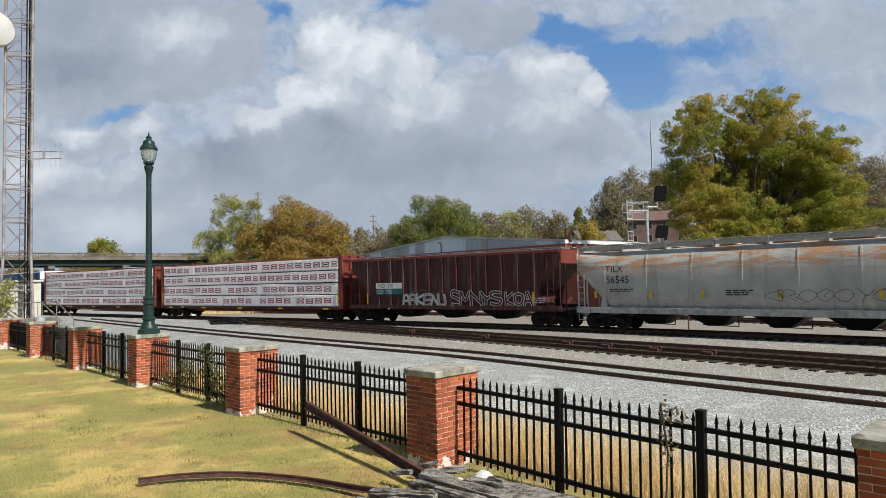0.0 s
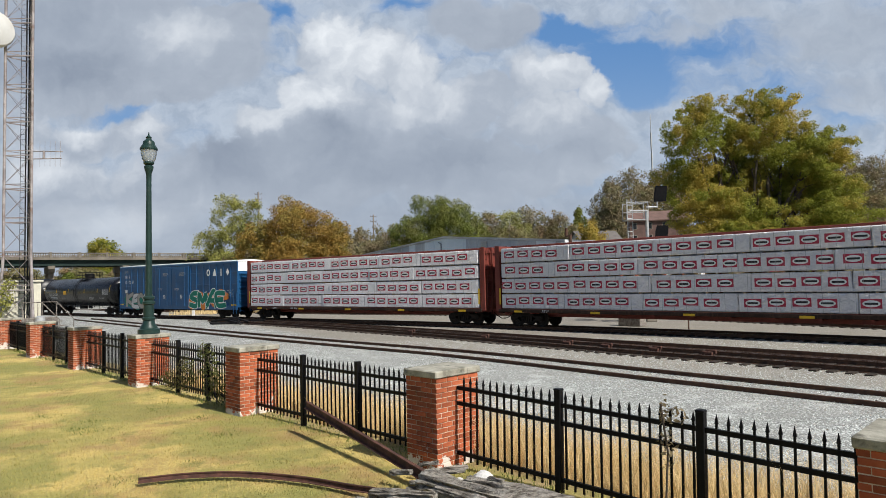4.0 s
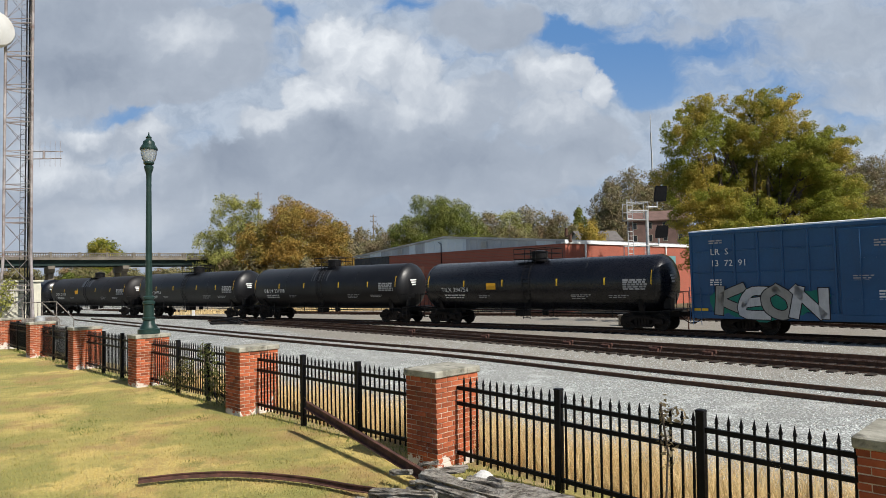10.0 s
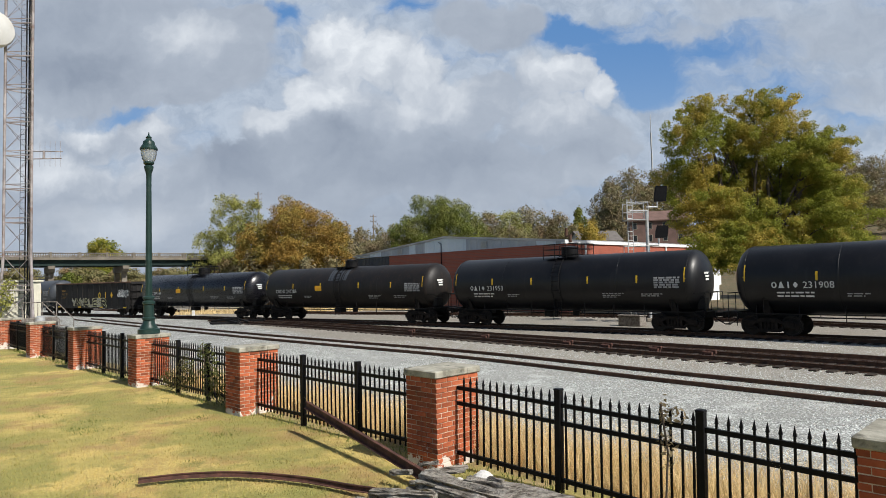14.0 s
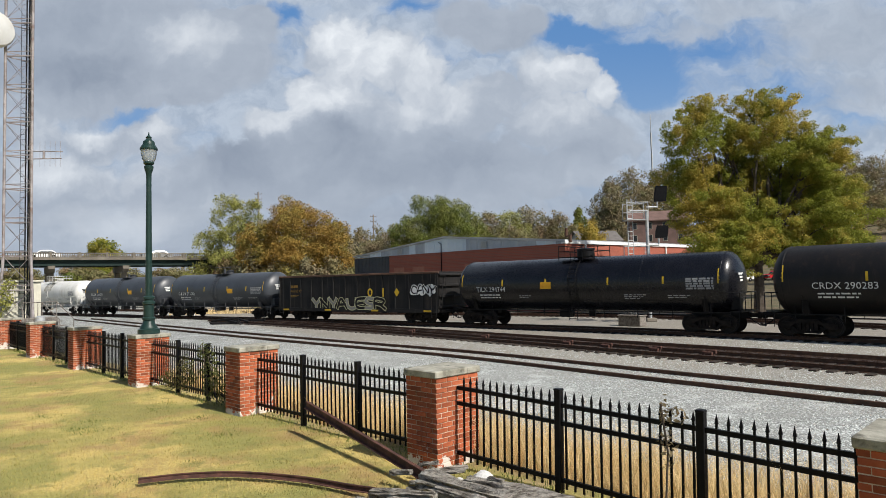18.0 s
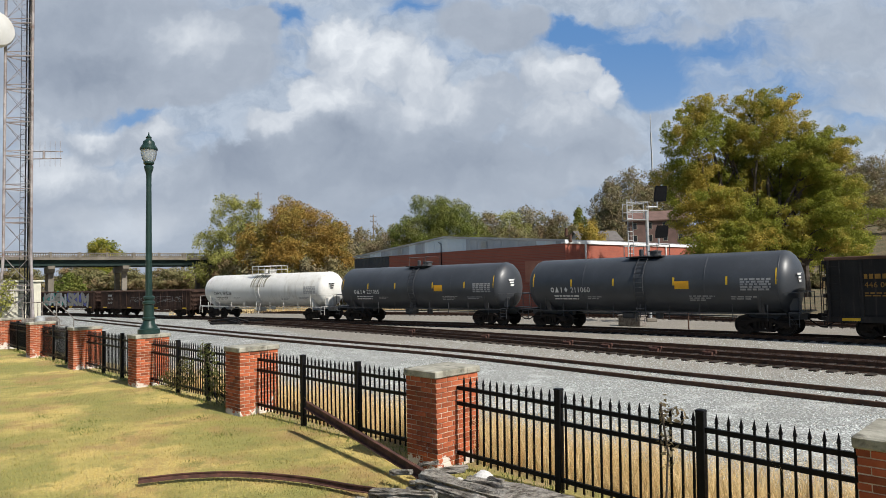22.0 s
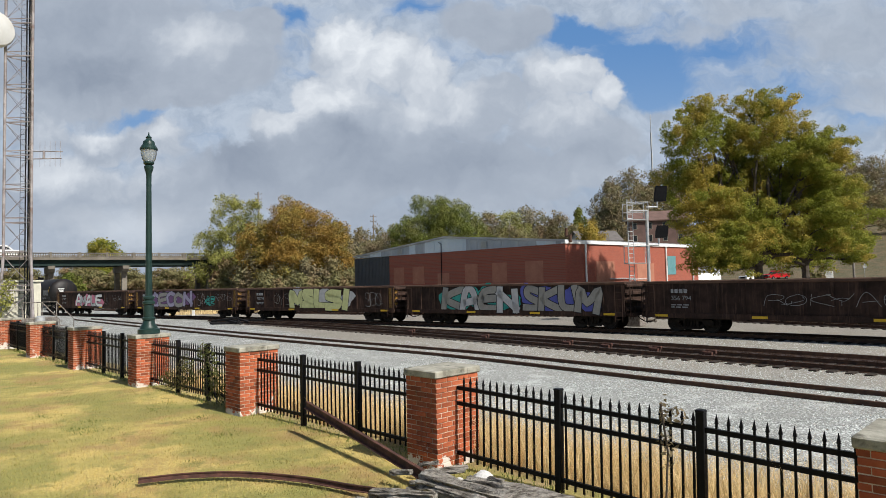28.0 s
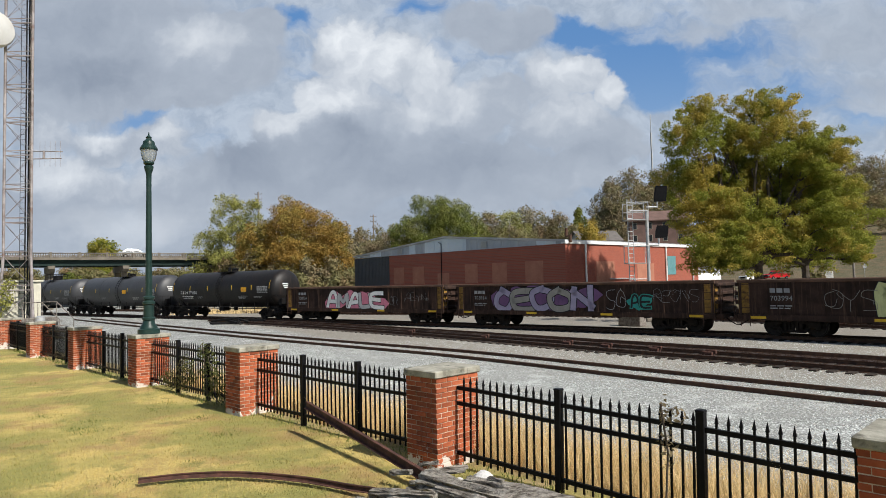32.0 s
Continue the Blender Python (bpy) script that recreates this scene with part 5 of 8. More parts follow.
# ---- train: the cars in order, places along the line at 16 s ----
G = M
covered_hopper_round(183.5, 164.9)
covered_hopper_ribbed(164.9, 146.2)
centre_beam(146.2, 120.9, 5)
centre_beam(120.9, 95.65, 9, "300  856")
box_car(95.65, 75.1)
BLACK = M["black_steel"]
tank_car(75.1, 56.6, 1.55, 2.52, M["tank_gloss"], BLACK, "glossy black tank car with an orange label", "294754", orange=(-2.9,), seed=21, mark="TILX")
tank_car(56.6, 38.05, 1.62, 2.6, M["tank_black"], BLACK, "matt black tank car with streaked manway", "231908", seed=22, dome="cage", stripes=((18, 66, 0.07, M["tank_dark_grey"]),))
tank_car(38.05, 20.2, 1.62, 2.6, M["tank_black"], BLACK, "matt black tank car with a round manway", "231953", seed=23)
tank_car(20.2, 0.65, 1.58, 2.55, M["tank_brown"], BLACK, "weathered black tank car with pale spill streaks", "290283", seed=24, mark="CRDX", dome="low", stripes=((20, 70, 0.16, M["tank_grey"]),), orange=(-2.4,))
tank_car(0.65, -18.4, 1.55, 2.52, M["tank_gloss"], BLACK, "glossy black tank car with an orange label", "294744", orange=(-2.1,), seed=25, mark="TILX")
csx = gondola(-18.4, -36.0, 3.42, M["gondola_black"], "tall black gondola car with graffiti and yellow blocks", "446 00 43", ends="none", seed=31, ink=M["rusted_yellow"],
              art=[(-4.2, 3.4, 0.98, 1.75, 41, [9, 1, 9, 0, 7, 3, 2, 8], [M["spray_silver"], M["gondola_black"]], M["spray_cream"], None, 0.26)])
emblem(csx, ("ring", "bar", "diamond"), 1.98, 1.85, 0.62, 1.28, -1.56, M["mark_yellow"])
graffiti(csx, 5.9, 7.9, 2.0, 2.6, -1.556, 43, [5, 0, 1, 9], [M["spray_black"]], M["spray_bright"], M["spray_bright"], 0.2)
tank_car(-36.0, -52.3, 1.53, 2.45, M["tank_grey"], M["tank_dark_grey"], "dark grey tank car with white number", "211060", seed=26, dome="low", orange=(1.9,), top_box=False)
tank_car(-52.3, -68.85, 1.53, 2.45, M["tank_grey"], M["tank_dark_grey"], "dark grey tank car with an orange label", "221055", seed=27, dome="low", orange=(2.0,), top_box=False)
tank_car(-68.85, -86.35, 1.38, 2.45, M["tank_white"], M["frame_white"], "white tank car stained brown round its manway", "287228", mark="CHVX", ink=M["mark_black"], seed=28, yellow=False, stripes=((10, 70, 0.12, M["concrete_cap"]),), top_box=False)
gondola(-86.35, -103.8, 2.5, M["gondola_brown"], "rusty brown low gondola car with faint scrawls", "356 794", ends="none", seed=32,
        art=[(-2.2, 7.0, 1.4, 2.0, 52, [8, 5, 6, 9, 0, 3, 8, 3, 6, 2], [M["mark_grey"]], M["mark_grey"], None, 0.14, True)])
gondola(-103.8, -121.0, 2.5, M["gondola_brown"], "brown low gondola car with large silver graffiti", None, ends="none", seed=33,
        art=[(-4.6, 1.2, 1.02, 2.35, 61, [6, 0, 3, 1], [M["spray_silver"], M["spray_white"]], M["spray_black"], M["spray_teal"], 0.34),
             (1.6, 6.4, 1.02, 2.35, 62, [2, 6, 7, 4], [M["spray_silver"]], M["spray_black"], M["spray_blue"], 0.34)])
gondola(-121.0, -138.9, 2.5, M["gondola_brown"], "brown low gondola car with pale yellow-green graffiti", "703994", seed=34,
        art=[(-2.4, 4.3, 1.02, 2.3, 71, [4, 2, 10, 2, 11], [M["spray_lime"]], M["spray_black"], M["spray_white"], 0.46),
             (-4.6, -2.6, 1.2, 2.2, 73, [5, 9, 2], [M["spray_white"]], M["spray_silver"], None, 0.14, True),
             (5.6, 7.2, 1.1, 2.2, 72, [2, 3, 5], [M["spray_white"]], M["spray_white"], None, 0.12, True)])
gondola(-138.9, -156.4, 2.5, M["gondola_brown"], "brown low gondola car with lilac and purple graffiti", "708914", seed=35,
        art=[(-5.0, 1.6, 1.0, 2.35, 81, [5, 3, 5, 5, 1], [M["spray_lilac"], M["spray_silver"]], M["spray_black"], M["spray_purple"], 0.26),
             (2.4, 3.6, 1.1, 2.3, 82, [2, 5], [M["spray_white"]], M["spray_white"], None, 0.14, True),
             (5.0, 7.4, 1.5, 2.2, 84, [8, 3, 5, 1, 2], [M["spray_white"]], M["mark_grey"], None, 0.12, True),
             (3.8, 4.9, 1.2, 1.9, 83, [0, 3], [M["spray_black"]], M["spray_teal"], M["spray_teal"], 0.2)])
gondola(-156.4, -173.5, 2.5, M["gondola_brown"], "brown low gondola car with white and pink graffiti", "708724", seed=36,
        art=[(-3.2, 2.6, 1.0, 2.15, 91, [0, 4, 0, 7, 3], [M["spray_bright"], M["spray_white"]], M["spray_black"], M["spray_pink"], 0.24),
             (3.2, 4.0, 1.2, 1.9, 92, [5, 8], [M["spray_white"]], M["mark_grey"], None, 0.14, True),
             (4.6, 6.6, 1.5, 2.1, 93, [0, 3, 9, 1], [M["spray_white"]], M["mark_grey"], None, 0.1, True)])
tank_car(-173.5, -190.3, 1.6, 2.55, M["tank_brown"], BLACK, "brown-black tank car with an orange label", "370186", orange=(3.2,), seed=29, dome="low", top_box=False)
tank_car(-190.3, -207.8, 1.58, 2.5, M["tank_dark_grey"], BLACK, "dull dark grey tank car", None, seed=30, dome="low", orange=(1.0,), top_box=False)
tank_car(-207.8, -225.3, 1.55, 2.5, M["tank_dark_grey"], BLACK, "dull dark grey tank car with a railed platform", None, seed=44)

# ---- fence of brick pillars and iron panels ----
PW, PA, PH = 0.60, 0.44, 0.86       # pillar across the fence, along it, height under the cap
FENCE_YAW = math.degrees(math.atan2(ALONG.y, ALONG.x))
STEPS = [-3.93, -0.02, 3.90, 7.82, 11.69, 15.60, 19.5]


def at_fence(a, v, z=0.0):
    return FENCE + ALONG * a + ACROSS * v + Vector((0, 0, z))


def sink(a):
    """The ground dips a little at the eye's end of the fence."""
    return -0.075 * smooth01(-a / 3.9)


def pillar_frame(a):
    """Pillar axes: x along the fence away from the eye, y to the lawn."""
    return Matrix.Translation(at_fence(a + PA / 2, PW / 2, sink(a))) @ pose(0, 0, 0, 0, 0, FENCE_YAW)


core = Shape()
core.box(-PA / 2 + 0.006, PA / 2 - 0.006, -PW / 2 + 0.006, PW / 2 - 0.006, -0.25, PH)
CORE = core.mesh("core", M["mortar"])
cap = Shape()
cap.box(-PA / 2 - 0.018, PA / 2 + 0.018, -PW / 2 - 0.018, PW / 2 + 0.018, PH, PH + 0.07, bevel=0.010)
CAP = cap.mesh("cap", M["concrete_cap"])
BRICKS = {}


def brick_mesh(lx, ly):
    key = (round(lx, 3), round(ly, 3))
    if key not in BRICKS:
        b = Shape()
        b.box(-lx / 2, lx / 2, -ly / 2, ly / 2, -0.0202, 0.0202, bevel=0.003)
        BRICKS[key] = b.mesh("brick", M["brick"])
    return BRICKS[key]


def brick_pillar(a, rng, courses=18):
    p = thing("brick_pillar", pillar_frame(a), "red brick fence pillar with a grey concrete cap", "pillar", "pillars of the fence")
    part("core", CORE, None, p)
    part("cap", CAP, None, p, "weathered grey concrete cap")
    pitch = PH / courses
    for c in range(-1, courses):
        z = (c + 0.5) * pitch
        odd = c % 2
        for side in (1, -1):
            if odd:
                edges = [-PW / 2, -PW / 2 + 0.15, 0.0, PW / 2 - 0.15, PW / 2]
            else:
                edges = [-PW / 2 + 0.07, -0.08, 0.08, PW / 2 - 0.07]
            for e0, e1 in zip(edges, edges[1:]):
                part("brick", brick_mesh(0.07, e1 - e0 - 0.008), None, p, at=pose(side * (PA / 2 - 0.035 + rng.uniform(-0.002, 0.002)), (e0 + e1) / 2, z))
            edges = [-PA / 2 + 0.07, 0.0, PA / 2 - 0.07] if odd else [-PA / 2, -PA / 6, PA / 6, PA / 2]
            for e0, e1 in zip(edges, edges[1:]):
                part("brick", brick_mesh(e1 - e0 - 0.008, 0.07), None, p, at=pose((e0 + e1) / 2, side * (PW / 2 - 0.035 + rng.uniform(-0.002, 0.002)), z))
    return p


PICKET = Shape()
PICKET.box(-0.0075, 0.0075, -0.0075, 0.0075, 0.045, 0.80)
PICKET.loft([[(-0.0125, -0.0085, 0.80), (0.0125, -0.0085, 0.80), (0.0125, 0.0085, 0.80), (-0.0125, 0.0085, 0.80)], [(-0.001, -0.001, 0.868), (0.001, -0.001, 0.868), (0.001, 0.001, 0.868), (-0.001, 0.001, 0.868)]])
PICKET = PICKET.mesh("picket", M["black_iron"])
POST = Shape()
POST.box(-0.03, 0.03, -0.03, 0.03, -0.3, 0.87, bevel=0.004)
POST.box(-0.034, 0.034, -0.034, 0.034, 0.865, 0.885, bevel=0.006)
POST = POST.mesh("post", M["black_iron"])


def fence_panel(a0, a1, posts):
    """An iron panel between two pillars, its line through the middle of them."""
    m = Matrix.Translation(at_fence(a0, PW / 2 - 0.02, sink(a0))) @ pose(0, 0, 0, 0, -math.degrees(math.atan2(sink(a1) - sink(a0), a1 - a0)), FENCE_YAW)
    f = thing("iron_fence", m, "black iron picket fence panel between brick pillars", "fence", "panels of the fence")
    L = a1 - a0
    for z in (0.115, 0.595, 0.745):
        s = Shape()
        s.box(0, L, -0.014, 0.014, z - 0.018, z + 0.018)
        part("rail", s, M["black_iron"], f)
    for p in posts:
        part("post", POST, None, f, at=pose(p * L, 0, 0))
    n = int(L / 0.084)
    for k in range(1, n):
        x = k * L / n
        if all(abs(x - p * L) > 0.045 for p in posts):
            part("picket", PICKET, None, f, at=pose(x, 0, 0, 0, random.Random(k).uniform(-0.25, 0.25), 0))
    return f


rng = random.Random(11)
for a in STEPS:
    brick_pillar(a, rng)
for a0, a1 in zip(STEPS, STEPS[1:]):
    fence_panel(a0 + PA, a1, (0.30, 0.655) if a0 < -1 else (1 / 3, 2 / 3))

# ---- street lamp behind the fence ----
lamp = thing("street_lamp", Matrix.Translation(at_fence(STEPS[3] + PA / 2, PW / 2, PH + 0.075)) @ Matrix.Diagonal((0.83, 0.83, 0.815, 1)), "dark green cast-iron street lamp with a glass lantern", "street lamp")
s = Shape()
s.lathe([(0.235, 0), (0.235, 0.10), (0.19, 0.12), (0.18, 0.17), (0.135, 0.22), (0.12, 0.30), (0.14, 0.32), (0.14, 0.36), (0.115, 0.38), (0.11, 0.66), (0.135, 0.68), (0.135, 0.73), (0.10, 0.75), (0.10, 0.78), (0.125, 0.80), (0.125, 0.84), (0.085, 0.87)], 20)
part("base", s, M["lamp_green"], lamp, smooth=35)
s = Shape()
s.loft([[(r * (1 + 0.07 * (j % 2)) * math.cos(math.pi * j / 12), r * (1 + 0.07 * (j % 2)) * math.sin(math.pi * j / 12), z) for j in range(24)] for r, z in ((0.072, 0.86), (0.052, 3.42))])
part("pole", s, M["lamp_green"], lamp, smooth=35)
s = Shape()
s.lathe([(0.055, 3.38), (0.058, 3.42), (0.058, 3.45), (0.055, 3.47), (0.06, 3.70), (0.085, 3.78), (0.10, 3.84), (0.10, 3.88), (0.072, 3.90), (0.115, 3.94), (0.115, 3.98)], 18)
part("capital", s, M["lamp_green"], lamp, smooth=35)
glass = Nodes("lantern_glass")
glass.base((0.52, 0.55, 0.56), 0.25)
glass.put(glass.bsdf.inputs["Transmission Weight"], 0.65)
s = Shape()
s.lathe([(0.11, 3.98), (0.145, 4.05), (0.168, 4.16), (0.176, 4.27)], 20)
part("lantern_glass", s, glass.mat, lamp, "clear ribbed lantern glass", smooth=40)
s = Shape()
s.lathe([(0.190, 4.26), (0.195, 4.29), (0.15, 4.37), (0.135, 4.39), (0.12, 4.46), (0.075, 4.50), (0.055, 4.53), (0.068, 4.56), (0.03, 4.59), (0.02, 4.62), (0.008, 4.68)], 20)
part("lantern_roof", s, M["lamp_green"], lamp, smooth=35)

# ---- warehouse ----
BC = Vector((11.0, 58.0, 0))         # the corner nearest the tracks
BD = Vector((-0.661, 0.750, 0)).normalized()   # along the shaded gable wall
BE = Vector((0.750, 0.661, 0)).normalized()    # along the sunlit wall
GABLE, LONG = 34.0, 24.0


def brick_wall_material():
    n = Nodes("wall_brick")
    co = n.coords("Object")
    b = n.add("ShaderNodeTexBrick", Vector=n.add("ShaderNodeMapping", Vector=co, Rotation=(radians(90), 0, 0)).outputs[0], Color1=(0.27, 0.062, 0.036, 1), Color2=(0.35, 0.088, 0.050, 1), Mortar=(0.26, 0.10, 0.07, 1), Scale=1.0)
    b.inputs["Brick Width"].default_value, b.inputs["Row Height"].default_value, b.inputs["Mortar Size"].default_value = 0.22, 0.075, 0.01
    col = n.mix(n.math("MULTIPLY", n.step(n.noise(co, 0.5, 5, 0.65), 0.45, 0.7), 0.4), b.outputs["Color"], (0.22, 0.075, 0.05))
    n.base(col, 0.9)
    n.bump(b.outputs["Fac"], -0.25, 0.01)
    return n.mat


M["wall_brick"] = brick_wall_material()
M["wall_infill"] = surf("wall_infill", (0.36, 0.15, 0.10), (0.42, 0.19, 0.125), 1.2, 0.9, 0, 0.2, 12)
M["metal_dark"] = surf("metal_dark", (0.060, 0.064, 0.072), (0.075, 0.08, 0.09), 0.5, 0.5, 0.2, 0.05, 10)
M["metal_blue"] = surf("metal_blue", (0.36, 0.40, 0.46), (0.44, 0.48, 0.54), 0.4, 0.45, 0.2, 0.05, 10, (0.2, 0.2, 0.22), 0.3, True)
M["metal_pale"] = surf("metal_pale", (0.58, 0.67, 0.76), (0.66, 0.74, 0.81), 0.4, 0.45, 0.2, 0.05, 10)
M["roof_grey"] = surf("roof_grey", (0.40, 0.41, 0.43), (0.5, 0.51, 0.53), 0.4, 0.5, 0.2, 0.05, 10)

shed = thing("warehouse", Matrix.Translation(BC + Vector((0, 0, BED_Z))) @ Matrix(((BE.x, BD.x, 0, 0), (BE.y, BD.y, 0, 0), (0, 0, 1, 0), (0, 0, 0, 1))), "red brick warehouse with a grey metal gable", "warehouse")
HB = 6.2                            # brick height over its ground
s = Shape()
s.box(-0.0, 0.35, 0.0, 26.5, 0, HB)
part("gable_wall", s, M["wall_brick"], shed, "shaded red brick gable wall")
s = Shape()
s.box(0.36, LONG, 0.0, 0.35, 0, HB)
part("long_wall", s, M["wall_brick"], shed, "sunlit red brick side wall")
s = Shape()
s.box(-0.02, 0.33, 26.52, GABLE, 0, HB - 0.1)
mw = part("metal_wall", s, M["metal_dark"], shed, "dark grey ribbed metal wall")
for k in range(24):
    y = 26.6 + k * 0.31
    s = Shape()
    s.box(-0.05, -0.02, y, y + 0.06, 0, HB - 0.1)
    part("rib", s, M["metal_dark"], mw)
s = Shape()
s.box(0.36, LONG, GABLE - 0.3, GABLE, 0, HB)
s.box(LONG, LONG + 0.3, 0, GABLE, 0, HB)
part("rear_wall", s, M["wall_brick"], shed)
peak_y = 16.4
peak_z = HB + 1.52
n = 60
for k in range(n):
    a, b = GABLE * k / n, GABLE * (k + 1) / n
    def top(y):
        return lerp(HB + 0.15, peak_z, y / peak_y) if y < peak_y else lerp(peak_z, HB + 0.12, (y - peak_y) / (GABLE - peak_y))
    pale = 12.6 < a < 19.8 or 21.2 < a < 22.6 or 28.0 < a < 30.4 or 1.0 < a < 3.4 or 32.3 < a < 33.0
    x = 0.05 + (0.03 if k % 2 else 0.0)
    gable = Shape()
    gable.add([(x, a, HB), (x, b, HB), (x, b, top(b)), (x, a, top(a)), (x + 0.2, a, HB), (x + 0.2, b, HB), (x + 0.2, b, top(b)), (x + 0.2, a, top(a))],
              [(0, 1, 2, 3), (4, 7, 6, 5), (3, 2, 6, 7), (0, 3, 7, 4), (1, 5, 6, 2)])
    part("gable_panel", gable, M["metal_pale"] if pale else M["metal_blue"], shed, "pale blue metal panel" if pale else "")
s = Shape()
s.prism([(-0.1, HB + 0.15), (peak_y, peak_z + 0.02), (GABLE + 0.2, HB + 0.12), (GABLE + 0.2, HB + 0.28), (peak_y, peak_z + 0.2), (-0.1, HB + 0.36)], -0.15, LONG + 0.3, "x")
part("roof", s, M["roof_grey"], shed, "pale metal roof")
s = Shape()
s.box(-0.1, LONG, -0.14, -0.02, HB - 0.02, HB + 0.26, bevel=0.02)
s.box(-0.1, LONG, -0.02, 0.4, HB + 0.0, HB + 0.14)
part("eaves_trim", s, M["white_paint"], shed, "white painted eaves trim")
for y, w in ((2.6, 2.2), (7.2, 2.0), (11.3, 1.9), (19.9, 2.1), (23.6, 2.0)):
    s = Shape()
    s.box(-0.03, 0.02, y, y + w, 2.75, 4.75)
    win = part("bricked_window", s, M["wall_infill"], shed, "window filled with paler brick")
    s = Shape()
    s.box(-0.07, -0.03, y - 0.1, y + w + 0.1, 2.62, 2.75)
    part("sill", s, M["wall_brick"], win)
s = Shape()
s.box(-0.04, 0.02, 15.7, 17.6, 0.0, 3.9)
part("bricked_door", s, M["wall_infill"], shed, "doorway filled with paler brick")
for y in (9.9, 24.0):
    s = Shape()
    s.box(-0.02, 0.06, y, y + 0.8, HB + 0.15, HB + 0.8)
    for k in range(5):
        s.box(-0.06, -0.02, y, y + 0.8, HB + 0.18 + k * 0.12, HB + 0.24 + k * 0.12)
    part("gable_vent", s, M["galvanized"], shed, "louvred gable vent")
for x in (2.9, 17.2, 22.9):
    s = Shape()
    s.tube([(x, -0.12, 0.1), (x, -0.12, HB + 0.1)], 0.09, 8)
    part("downpipe", s, M["white_paint"], shed, "white downpipe")
s = Shape()
s.tube([(0.5, -0.25, HB + 0.1), (0.5, -0.25, HB + 0.7), (0.5, 0.2, HB + 0.7), (0.5, 0.2, HB + 1.4)], 0.14, 10)
part("vent_pipe", s, M["rail"], shed, "rusty vent pipe")
s = Shape()
s.tube([(-0.05, 16.9, 0.0), (-0.05, 16.9, HB + 0.9), (-0.05, 17.3, HB + 1.1)], 0.05, 6)
part("conduit", s, M["black_steel"], shed, "dark conduit")
for x0, x1, z0, z1 in ((4.6, 7.6, 0.2, 4.6), (11.6, 14.8, 0.2, 4.4)):
    s = Shape()
    s.box(x0, x1, -0.03, 0.02, z0, z1)
    part("bricked_opening", s, M["wall_infill"], shed, "loading opening filled with paler brick")
s = Shape()
s.box(17.6, 19.3, -0.03, 0.02, 3.2, 5.2)
part("side_window", s, surf("teal_pane", (0.1, 0.24, 0.26), (0.14, 0.3, 0.32), 1, 0.3), shed, "teal boarded window")
s = Shape()
s.box(8.2, 11.6, -0.7, -0.1, 2.0, 2.35, bevel=0.05)
s.tube([(6.6, -0.15, 2.9), (11.0, -0.15, 2.9), (11.0, -0.15, 2.4)], 0.06, 6)
part("wall_unit", s, M["galvanized"], shed, "grey duct on the wall")
annex = thing("annex_building", Matrix.Translation(BC + BE * (LONG + 0.4) + Vector((0, 0, BED_Z))) @ pose(0, 0, 0, 0, 0, 41.4), "low white annex beside the warehouse", "building")
s = Shape()
s.box(0, 7, 1.0, 9, 0, 3.6)
part("wall", s, M["white_paint"], annex)
s = Shape()
s.box(-0.3, 7.3, 0.7, 9.3, 3.6, 3.85)
part("roof", s, M["roof_grey"], annex)
s = Shape()
s.box(1.2, 2.4, 0.96, 1.0, 0, 2.2)
part("door", s, M["metal_dark"], annex)

# ---- road bridge ----
B0, B1 = Vector((-60.0, 100.0, 0)), Vector((-39.9, 113.8, 0))
BRD = (B1 - B0).normalized()
bridge = thing("road_bridge", Matrix.Translation(B0) @ pose(0, 0, 0, 0, 0, math.degrees(math.atan2(BRD.y, BRD.x))), "concrete road bridge with balustrades on dark green girders", "bridge")
ZD = 6.3                             # deck
LO, HI = -70.0, 62.0
s = Shape()
s.box(LO, HI, -9.0, 0.3, ZD - 0.3, ZD, bevel=0.03)
part("deck", s, M["concrete"], bridge)
for y in (0.0, -2.8, -5.6, -8.4):
    s = Shape()
    s.box(LO, HI, y - 0.02, y + 0.02, ZD - 1.08, ZD - 0.3)
    s.box(LO, HI, y - 0.22, y + 0.22, ZD - 1.13, ZD - 1.08)
    part("girder", s, M["bridge_green"], bridge, "dark green steel girder")
for y in (0.15, -8.85):
    s = Shape()
    s.box(LO, HI, y - 0.16, y + 0.16, ZD + 0.62, ZD + 0.76, bevel=0.02)
    part("handrail", s, M["concrete"], bridge)
    s = Shape()
    s.box(LO, HI, y - 0.15, y + 0.15, ZD, ZD + 0.12)
    part("kerb", s, M["concrete"], bridge)
    bal = Shape()
    bal.box(-0.06, 0.06, -0.08, 0.08, 0.12, 0.62)
    bme = bal.mesh("baluster", M["concrete"])
    po = Shape()
    po.box(-0.16, 0.16, -0.2, 0.2, 0.0, 0.84, bevel=0.02)
    pme = po.mesh("balustrade_post", M["concrete"])
    rest = Shape()
    x = LO + 0.3
    k = 0
    while x < HI:
        if k % 12 == 0:
            part("balustrade_post", pme, None, bridge, at=pose(x, y, ZD))
        elif y > 0 and -14 < x < HI:
            part("baluster", bme, None, bridge, at=pose(x, y, ZD))
        else:
            rest.box(x - 0.06, x + 0.06, y - 0.08, y + 0.08, ZD + 0.12, ZD + 0.62)
        k += 1
        x += 0.3
    if rest.f:
        tagged(part("balustrade", rest, M["concrete"], bridge, fix=False), kind="stuff")
